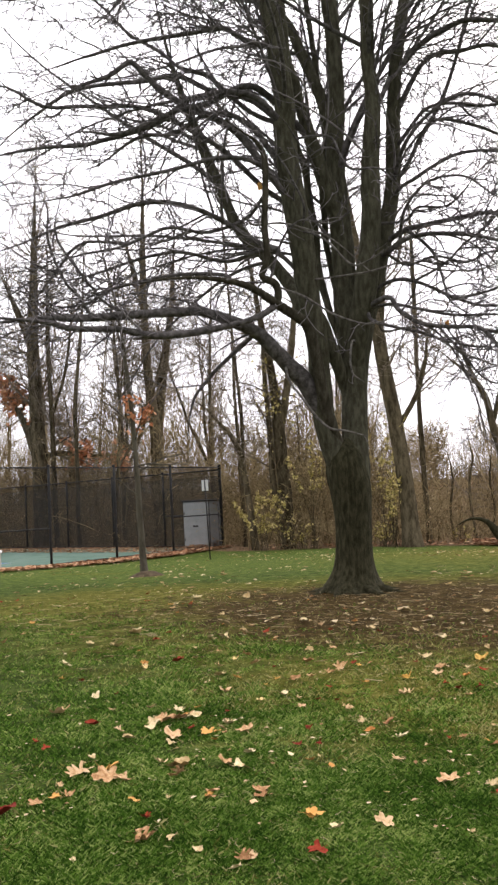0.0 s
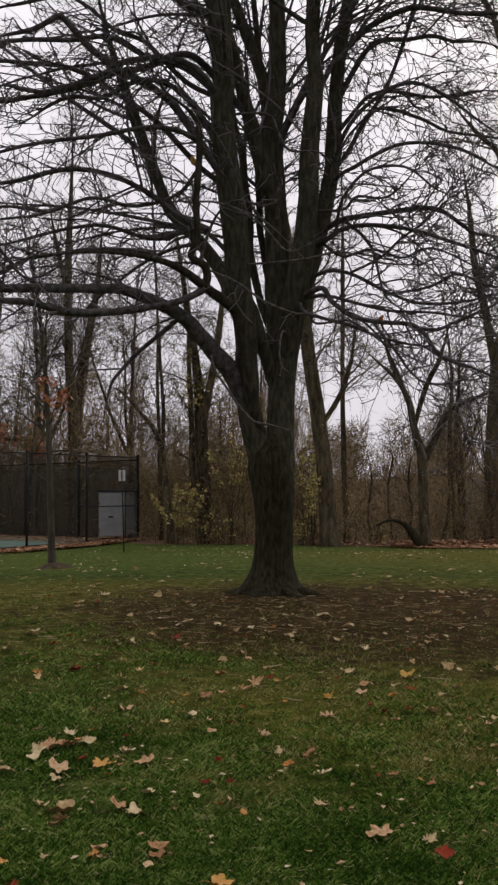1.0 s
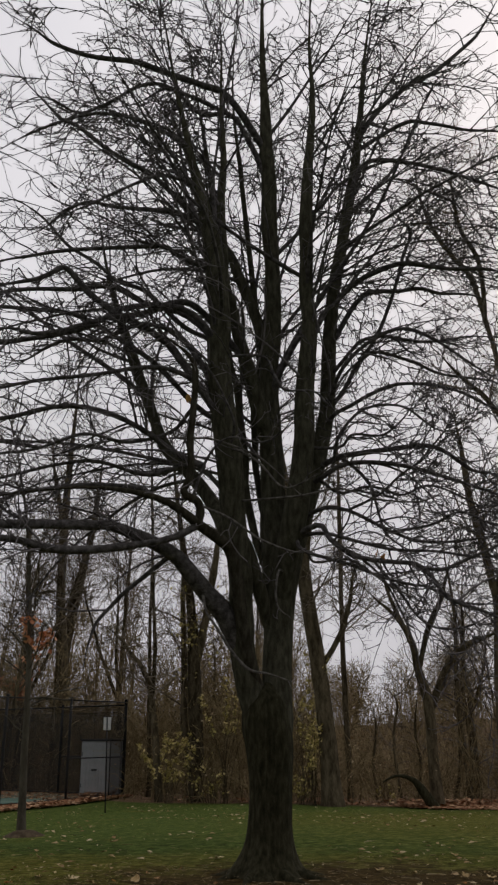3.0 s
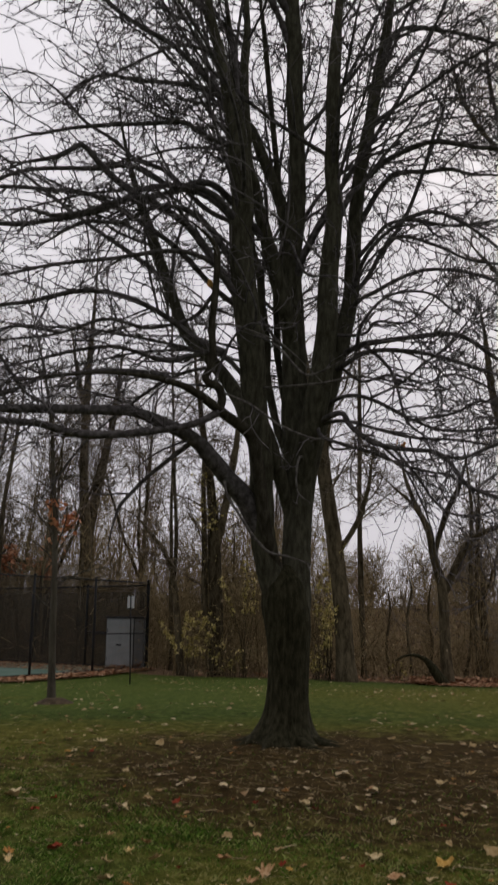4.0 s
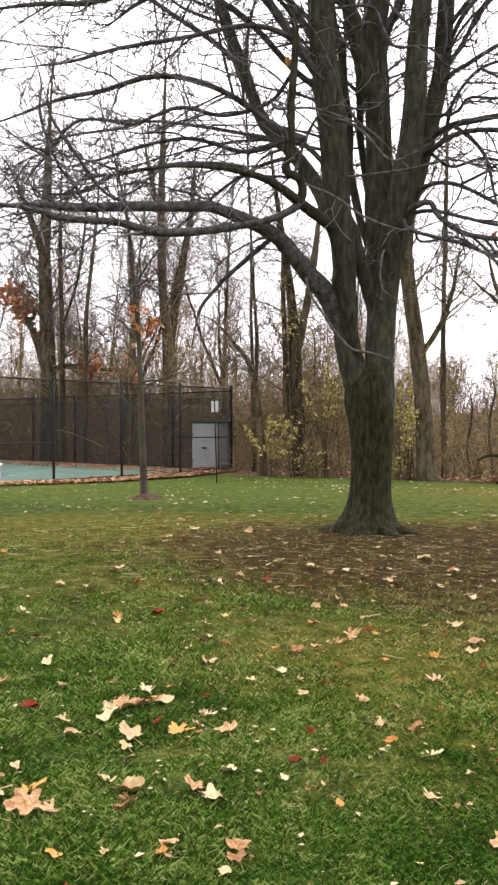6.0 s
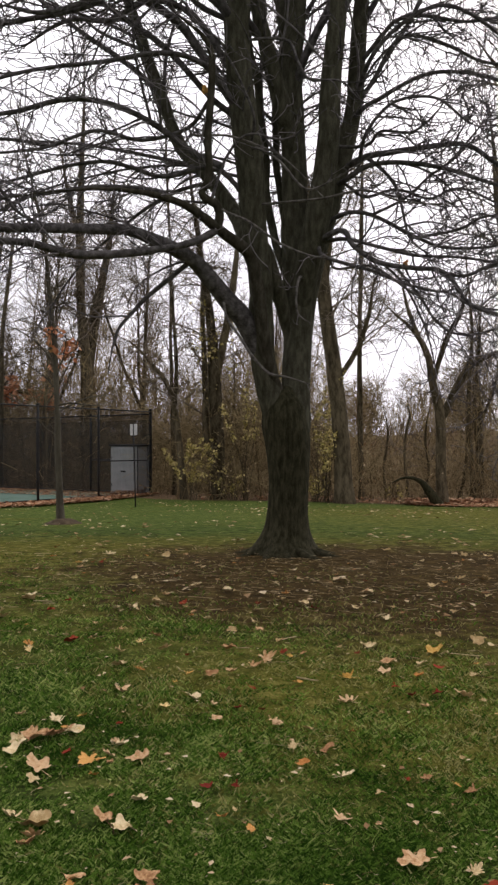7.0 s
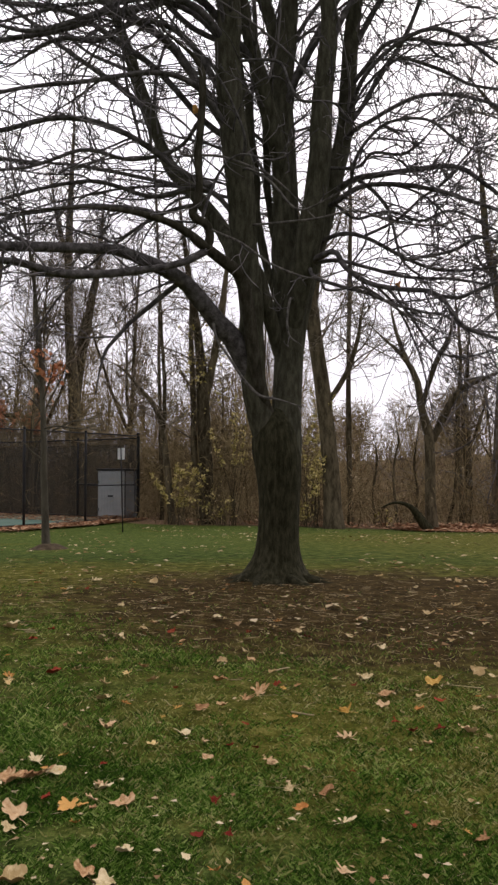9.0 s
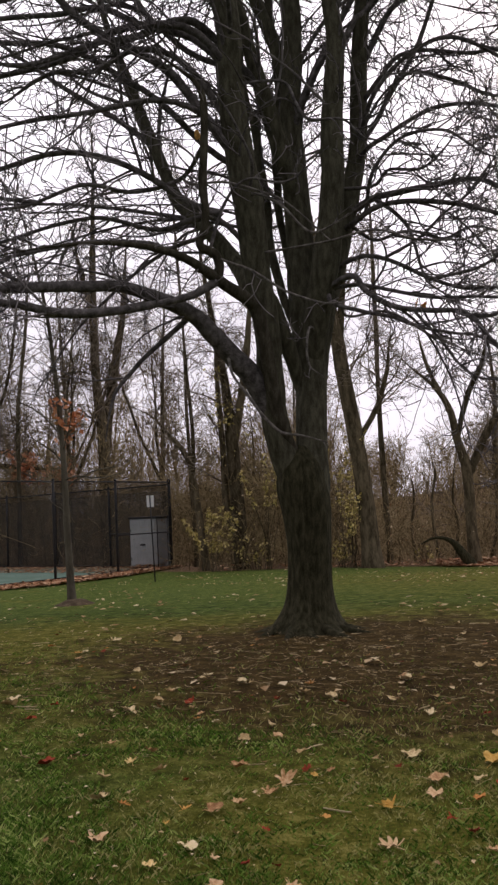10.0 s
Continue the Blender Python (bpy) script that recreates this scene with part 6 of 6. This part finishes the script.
def straw():
    """Long dry stalks that lie in the turf."""
    rng = np.random.default_rng(53)
    m, k = 3600, 6
    y = 2.6 + 7.0 * rng.random(m) ** 1.3
    x = 0.6 + (y * 0.37 + 0.4) * (rng.random(m) * 2 - 1)
    a, turn = rng.random(m) * math.tau, rng.normal(size=m) * 0.25
    L = 0.02 + 0.06 * rng.random(m) ** 1.8
    rest = 0.014 + 0.014 * rng.random(m)
    line = []
    for q in range(k):
        line.append(np.stack([x, y, ground_z(x, y) + rest], -1))
        a = a + turn + rng.normal(size=m) * 0.12
        x, y = x + np.cos(a) * L / k, y + np.sin(a) * L / k
    P = np.stack(line, 1)
    R = np.repeat((0.0004 + 0.0005 * rng.random(m))[:, None], k, 1)
    V, Fq = tubes(P, R, 3)
    tagged(new("straw", mesh_from("straw", V, Fq, M_STRAW)), label="long pale dry stalks lying in the turf", category="straw", kind="stuff")


straw()


def leaf_outline(kind, rng):
    """The edge of a leaf as (angle from its tip in degrees, distance): rounded lobes round the heart of the blade."""
    lobes, width, heart = {
        "maple": (((0, 1.0), (50, 0.86), (106, 0.58)), 33, 0.36),
        "oak": (((0, 1.0), (32, 0.84), (66, 0.74), (108, 0.66)), 18, 0.25),
        "egg": (((0, 1.0), (45, 0.7), (95, 0.62)), 60, 0.5),
    }[kind]
    lobes = [(sgn * (a + rng.normal() * 4), r * rng.uniform(0.85, 1.08)) for a, r in lobes for sgn in (1, -1)]
    edge = []
    for a in np.arange(-168, 169, 7.0):
        r = max([heart + (q - heart) * max(0.0, math.cos(math.radians((a - c) * 90 / width))) ** 0.8 if abs(a - c) < width else 0.0 for c, q in lobes] + [heart])
        r *= 1 - 0.45 * max(0.0, (abs(a) - 130) / 38)
        edge.append((float(a), r * rng.uniform(0.94, 1.05)))
    return edge


def leaf_mesh(name, mat, kind, seed):
    """A curled leaf with its lobes and a stalk, about one unit long."""
    rng = np.random.default_rng(seed)
    edge = leaf_outline(kind, rng)
    curl, fold, twist = rng.uniform(0.05, 0.8), rng.uniform(0.0, 0.9), rng.uniform(-0.8, 0.8)
    wide = 0.8 if kind in ("oak", "egg") else 1.0
    wave = rng.random() * 6

    def lift(px, py):
        return 0.02 + curl * (px * px + py * py) + fold * abs(px) * 0.5 + twist * px * py + 0.05 * math.sin(8 * px + 6 * py + wave) + 0.03 * math.sin(17 * px - 11 * py)

    V = [(0, -0.15, 0.015)]
    for share in (0.5, 1.0):
        for a, r in edge:
            px, py = 0.58 * wide * r * share * math.sin(math.radians(a)), 0.62 * r * share * math.cos(math.radians(a)) - 0.15
            V.append((px, py, lift(px, py)))
    k = len(edge)
    Fq = [(0, 1 + (i + 1) % k, 1 + i) for i in range(k)]
    Fq += [(1 + i, 1 + (i + 1) % k, 1 + k + i) for i in range(k)]
    Fq += [(1 + (i + 1) % k, 1 + k + (i + 1) % k, 1 + k + i) for i in range(k)]
    o = len(V)
    V += [(-0.012, -0.62, 0.03), (0.012, -0.62, 0.03), (0.014, -0.15, 0.022), (-0.014, -0.15, 0.022)]
    Fq += [(o, o + 1, o + 2), (o, o + 2, o + 3)]
    return mesh_from(name, V, Fq, mat, True)


LEAF_MESHES = {c: [leaf_mesh("fallen_leaf", LEAF[c], kind, 40 + i + 10 * n) for i, kind in enumerate(("maple", "oak", "egg", "maple", "oak", "oak"))] for n, c in enumerate(LEAF)}
LEAF_LABEL = {"pale": "pale tan dry oak leaf fallen on the grass", "tan": "pinkish tan dry leaf fallen on the grass", "gold": "golden yellow dry leaf fallen on the grass", "orange": "orange dry leaf fallen on the grass", "red": "dark red dry leaf fallen on the grass"}
rng_l = np.random.default_rng(9)
# the last few leaves that hang on the great tree
for x, y, z in ((2.46, 11.5, 3.61), (2.53, 11.5, 3.56), (0.10, 11.2, 5.55)):
    hung = part("hanging_leaf", LEAF_MESHES["orange"][rng_l.integers(0, 4)], great_tree, "dry orange leaf still hanging")
    hung.matrix_basis = pose(x - great_tree.location.x, y - great_tree.location.y, z - great_tree.location.z, 70 + 30 * rng_l.random(), 40 * rng_l.random(), 360 * rng_l.random()) @ Matrix.Diagonal((0.13, 0.13, 0.13, 1))


def drop_leaf(colour, x, y, size, shape=None, tilt=0.0):
    me = LEAF_MESHES[colour][(0, 1, 2, 3, 5)[rng_l.integers(0, 5)] if shape is None else shape]
    ob = new("fallen_leaf", me)
    z = float(ground_z(x, y)) + 0.02 * noise.noise((x * 0.8, y * 0.8, 0.0)) + 0.022
    s = min(size * 1.6, 0.155)
    turn = 360 * rng_l.random() if not tilt else 25
    ob.matrix_basis = pose(x, y - 0.04, z, tilt + rng_l.normal() * 11, rng_l.normal() * 11, turn) @ Matrix.Diagonal((s, s, s, 1))
    tagged(ob, label=LEAF_LABEL[colour], category="leaf", group="fallen leaves")


def lay_leaves(colour, places):
    for x, y, size in places:
        drop_leaf(colour, x, y, size)


lay_leaves("pale", [(-1.85, 13.83, 0.106), (-1.09, 11.77, 0.102), (-0.86, 11.55, 0.087), (-0.39, 11.71, 0.114), (-1.25, 10.93, 0.058), (-0.55, 9.67, 0.061), (-0.18, 8.87, 0.046), (-0.23, 8.52, 0.070), (-0.22, 10.06, 0.064), (-0.52, 8.16, 0.058), (-0.40, 8.24, 0.084), (0.02, 8.30, 0.043), (0.04, 9.30, 0.049), (0.36, 9.11, 0.085), (0.54, 13.79, 0.121), (0.81, 8.72, 0.099), (1.01, 8.55, 0.097), (0.69, 7.86, 0.048), (0.82, 7.72, 0.031), (1.66, 9.13, 0.133), (1.54, 9.92, 0.105), (1.76, 8.51, 0.035), (2.25, 8.38, 0.060), (2.80, 10.17, 0.086), (3.04, 10.11, 0.128), (3.10, 9.81, 0.083), (3.41, 12.18, 0.145), (3.70, 12.12, 0.105), (3.63, 10.21, 0.141), (3.15, 8.72, 0.108)])
lay_leaves("pale", [(1.88, 7.44, 0.045), (2.13, 7.29, 0.098), (2.49, 7.22, 0.064), (2.50, 12.71, 0.166), (3.78, 11.37, 0.073), (2.86, 12.40, 0.067), (3.81, 14.09, 0.109), (-0.73, 7.14, 0.040), (-0.53, 7.03, 0.054), (-0.31, 6.72, 0.066), (-0.27, 6.41, 0.070), (0.40, 7.44, 0.060), (0.72, 7.12, 0.047), (1.30, 7.03, 0.086), (1.57, 6.63, 0.051), (1.38, 6.28, 0.034), (1.83, 6.38, 0.049), (2.31, 6.44, 0.056), (0.19, 5.83, 0.068), (0.38, 5.95, 0.032), (1.99, 5.82, 0.062), (1.73, 5.55, 0.026), (-0.32, 5.27, 0.066), (0.75, 5.36, 0.045), (0.66, 5.12, 0.048), (0.84, 4.79, 0.054), (-0.10, 5.09, 0.063), (0.95, 4.63, 0.037), (1.70, 4.81, 0.078), (1.81, 5.26, 0.049)])
lay_leaves("pale", [(0.05, 4.54, 0.050), (0.02, 4.32, 0.081), (0.40, 4.47, 0.022), (0.51, 4.25, 0.019), (1.38, 5.04, 0.023), (2.40, 9.70, 0.112), (1.62, 8.02, 0.082), (-1.31, 7.68, 0.107), (-1.15, 7.51, 0.070), (-1.28, 8.45, 0.088), (-1.53, 6.84, 0.118), (-0.61, 4.79, 0.055), (-0.37, 4.70, 0.054), (-0.37, 3.33, 0.025), (-0.26, 3.91, 0.040), (0.08, 3.22, 0.041), (0.44, 3.57, 0.045), (-1.03, 5.77, 0.066), (-3.32, 11.16, 0.066), (-0.52, 5.00, 0.082), (-0.73, 4.45, 0.039), (-0.75, 4.37, 0.028), (-0.07, 3.37, 0.034), (0.95, 3.53, 0.022), (-0.51, 3.28, 0.025), (-0.28, 4.33, 0.100), (-0.54, 5.12, 0.060), (-0.43, 5.41, 0.070), (-1.30, 8.59, 0.100), (-1.35, 7.80, 0.090)])
lay_leaves("pale", [(-0.38, 4.39, 0.060)])
lay_leaves("gold", [(-0.19, 6.94, 0.069), (1.73, 6.92, 0.115), (0.76, 6.69, 0.029), (1.05, 6.24, 0.081), (0.08, 6.09, 0.033), (0.06, 5.67, 0.042), (-0.29, 5.29, 0.039), (2.00, 5.54, 0.064), (0.67, 3.96, 0.023), (1.74, 5.67, 0.024), (-0.33, 5.49, 0.037), (5.49, 14.48, 0.096), (0.35, 3.66, 0.042), (-0.87, 6.70, 0.054)])
lay_leaves("tan", [(0.97, 4.11, 0.075), (0.38, 6.84, 0.075), (0.39, 6.30, 0.055), (0.28, 6.23, 0.067), (0.53, 6.43, 0.070), (0.30, 5.72, 0.042), (0.99, 5.79, 0.092), (1.82, 5.78, 0.061), (0.81, 5.09, 0.063), (0.61, 5.43, 0.040), (-0.12, 4.97, 0.041), (0.01, 4.93, 0.076), (1.17, 4.79, 0.039), (1.53, 4.68, 0.038), (1.71, 5.22, 0.038), (-0.06, 4.38, 0.061), (0.13, 3.99, 0.062), (-0.08, 3.98, 0.050), (0.90, 4.37, 0.022), (1.31, 4.67, 0.052), (-0.37, 7.35, 0.052), (-0.12, 7.17, 0.072), (-0.03, 6.79, 0.060), (0.62, 6.62, 0.109), (0.85, 6.77, 0.037), (1.36, 6.63, 0.080), (1.30, 6.40, 0.063), (1.99, 6.61, 0.072), (1.65, 5.97, 0.083), (-0.19, 5.93, 0.114), (-1.16, 5.35, 0.123)])
lay_leaves("tan", [(-0.46, 5.16, 0.085), (-0.70, 4.94, 0.056), (-0.59, 4.17, 0.090), (-0.51, 4.14, 0.068), (-0.27, 4.25, 0.070), (-0.08, 3.92, 0.045), (0.14, 3.92, 0.050), (-0.29, 3.46, 0.096), (0.63, 3.62, 0.060), (-0.82, 3.83, 0.049), (-0.78, 4.06, 0.036), (0.13, 3.31, 0.029), (-0.31, 3.53, 0.045), (-0.50, 5.20, 0.060), (-0.42, 5.19, 0.080), (-0.36, 5.25, 0.065), (-0.38, 4.81, 0.080), (-0.75, 4.23, 0.100)])
lay_leaves("orange", [(0.76, 6.10, 0.046), (-0.37, 5.31, 0.025), (0.69, 4.93, 0.045), (-0.20, 4.90, 0.070), (-0.15, 4.91, 0.035), (-0.15, 4.75, 0.043), (0.45, 4.32, 0.030), (1.49, 6.35, 0.048), (-0.41, 3.88, 0.044), (-0.09, 3.93, 0.035), (-0.60, 4.26, 0.110), (-0.91, 6.87, 0.060), (0.35, 3.70, 0.060)])
lay_leaves("red", [(-0.65, 6.98, 0.085), (0.12, 6.63, 0.029), (0.73, 6.79, 0.060), (0.50, 5.99, 0.045), (0.42, 5.66, 0.036), (0.54, 5.63, 0.030), (1.30, 6.09, 0.046), (1.36, 5.94, 0.051), (1.51, 5.99, 0.051), (-0.13, 5.39, 0.023), (0.95, 5.34, 0.022), (-0.30, 4.98, 0.036), (0.35, 5.00, 0.041), (0.40, 4.68, 0.033), (0.29, 4.67, 0.043), (1.08, 4.77, 0.029), (1.86, 5.22, 0.071), (-0.32, 3.68, 0.047), (-1.10, 4.73, 0.042), (-1.01, 4.61, 0.041), (-0.89, 5.08, 0.065), (-0.92, 3.75, 0.080)])

drop_leaf("tan", 0.77, 4.41, 0.072, 4, 12)
for i in range(170):
    y = 3.2 + 10 * rng_l.random() ** 0.9
    x = 0.6 + (y * 0.36 + 0.3) * (rng_l.random() * 2 - 1)
    drop_leaf(("pale", "pale", "tan", "tan", "tan", "orange", "red")[rng_l.integers(0, 7)], x, y, 0.025 + 0.04 * rng_l.random())


def litter(name, x, y, size, mat, label, lift=0.015, seed=1):
    rng = np.random.default_rng(seed)
    m = len(x)
    pts = np.stack([x, y, ground_z(x, y) + lift + 0.02 * rng.random(m)], -1)
    a = rng.random(m) * math.tau
    A = np.stack([np.cos(a), np.sin(a), rng.normal(size=m) * 0.13], -1)
    B = np.stack([-np.sin(a), np.cos(a), rng.normal(size=m) * 0.13], -1)
    s = (size * (0.45 + 1.2 * rng.random(m) ** 2))[:, None]
    up = np.array([0, 0, 1.0]) * s * 0.1
    V = np.stack([pts - A * s * 0.5, pts - A * s * 0.1 + B * s * 0.34 + up, pts + A * s * 0.5, pts - A * s * 0.1 - B * s * 0.34 + up], 1)
    i = (np.arange(m) * 4)[:, None]
    Ft = np.concatenate([i + np.array([[0, 1, 2]]), i + np.array([[0, 2, 3]])])
    tagged(new(name, mesh_from(name, V.reshape(-1, 3), Ft, mat, False)), label=label, category="leaves", kind="stuff")


rng_s = np.random.default_rng(31)
m = 1500
sy = 3.5 + 9 * rng_s.random(m)
sx = 0.6 + (sy * 0.36 + 0.4) * (rng_s.random(m) * 2 - 1)
litter("leaf_crumbs", sx, sy, 0.023, M_LITTER_PALE, "crumbs of dry leaves in the grass", 0.014, 6)
m = 3000
sy = 8 + 25 * rng_s.random(m) ** 0.8
sx = 0.6 + (sy * 0.38 + 0.5) * (rng_s.random(m) * 2 - 1)
kept = rng_s.random(m) < ease(0.3, 0.8, patches(sx, sy, 1.3, 77))
sx, sy = sx[kept], sy[kept]
litter("scattered_leaves", sx, sy, 0.085, M_LITTER_PALE, "small pale leaves scattered over the lawn", 0.02, 2)
m = 16000
sa = -0.3 + 17 * rng_s.random(m)
sb = 0.25 - (0.5 + 0.27 * np.maximum(sa, 0)) * rng_s.random(m) ** 1.1
sp = CORNER[None] - sa[:, None] * ALONG[None] + sb[:, None] * AWAY[None]
litter("leaf_drift", sp[:, 0], sp[:, 1], 0.16, M_LITTER, "drift of orange leaves along the court fence", 0.04 + 0.06 * rng_s.random(m) ** 2, 3)
m = 5000
sa, sb = 0.1 + 3.2 * rng_s.random(m) ** 1.3, 0.2 + 16 * rng_s.random(m)
sp = CORNER[None] - sa[:, None] * ALONG[None] + sb[:, None] * AWAY[None]
litter("leaf_drift", sp[:, 0], sp[:, 1], 0.12, M_LITTER, "drift of orange leaves at the end of the court", 0.07, 4)
m = 13000
sx = np.where(rng_s.random(m) < 0.85, 7.2 + 9 * rng_s.random(m), -1 + 9 * rng_s.random(m))
kept = rng_s.random(m) < np.where(sx < 7.2, patches(sx, sx * 0, 1.1, 55) * 0.6, 1.0)
sx = sx[kept]
m = len(sx)
sy = woods_edge(sx) + 0.6 - 4.6 * rng_s.random(m) * ease(5.0, 12.0, sx) - 0.5 * rng_s.random(m)
litter("leaf_drift", sx, sy, 0.17, M_LITTER, "drift of orange leaves along the edge of the woods", 0.03 + 0.2 * rng_s.random(m) ** 2 * ease(-1.6, 0.2, sy - woods_edge(sx)), 5)

m = 900
sa, sb = 0.15 + 1.1 * rng_s.random(m), 0.15 + 1.3 * rng_s.random(m)
sp = CORNER[None] - sa[:, None] * ALONG[None] + sb[:, None] * AWAY[None]
litter("leaf_drift", sp[:, 0], sp[:, 1], 0.13, M_LITTER, "heap of brown leaves in the fence corner", 0.06 + 0.32 * rng_s.random(m) * np.exp(-sa), 8)


def ground_twigs():
    """Fallen twigs and straw on the bare soil."""
    rng = np.random.default_rng(37)
    m = 3200
    x, y = 1.4 + 2.2 * rng.normal(size=m), 10.3 + 1.7 * rng.normal(size=m)
    k = 5
    a = rng.random(m) * math.tau
    L = 0.04 + 0.26 * rng.random(m) ** 2.5
    rest = 0.008 + 0.012 * rng.random(m)
    line = []
    for q in range(k):
        line.append(np.stack([x, y, ground_z(x, y) + rest], -1))
        a = a + rng.normal(size=m) * 0.25
        x, y = x + np.cos(a) * L / k, y + np.sin(a) * L / k
    P = np.stack(line, 1)
    R = np.repeat((0.0011 + 0.004 * rng.random(m) ** 6)[:, None], k, 1)
    V, Fq = tubes(P, R, 3)
    tagged(new("fallen_twigs", mesh_from("fallen_twigs", V, Fq, M_STRAW)), label="fallen straw and twigs on bare soil", category="twigs", kind="stuff")


ground_twigs()
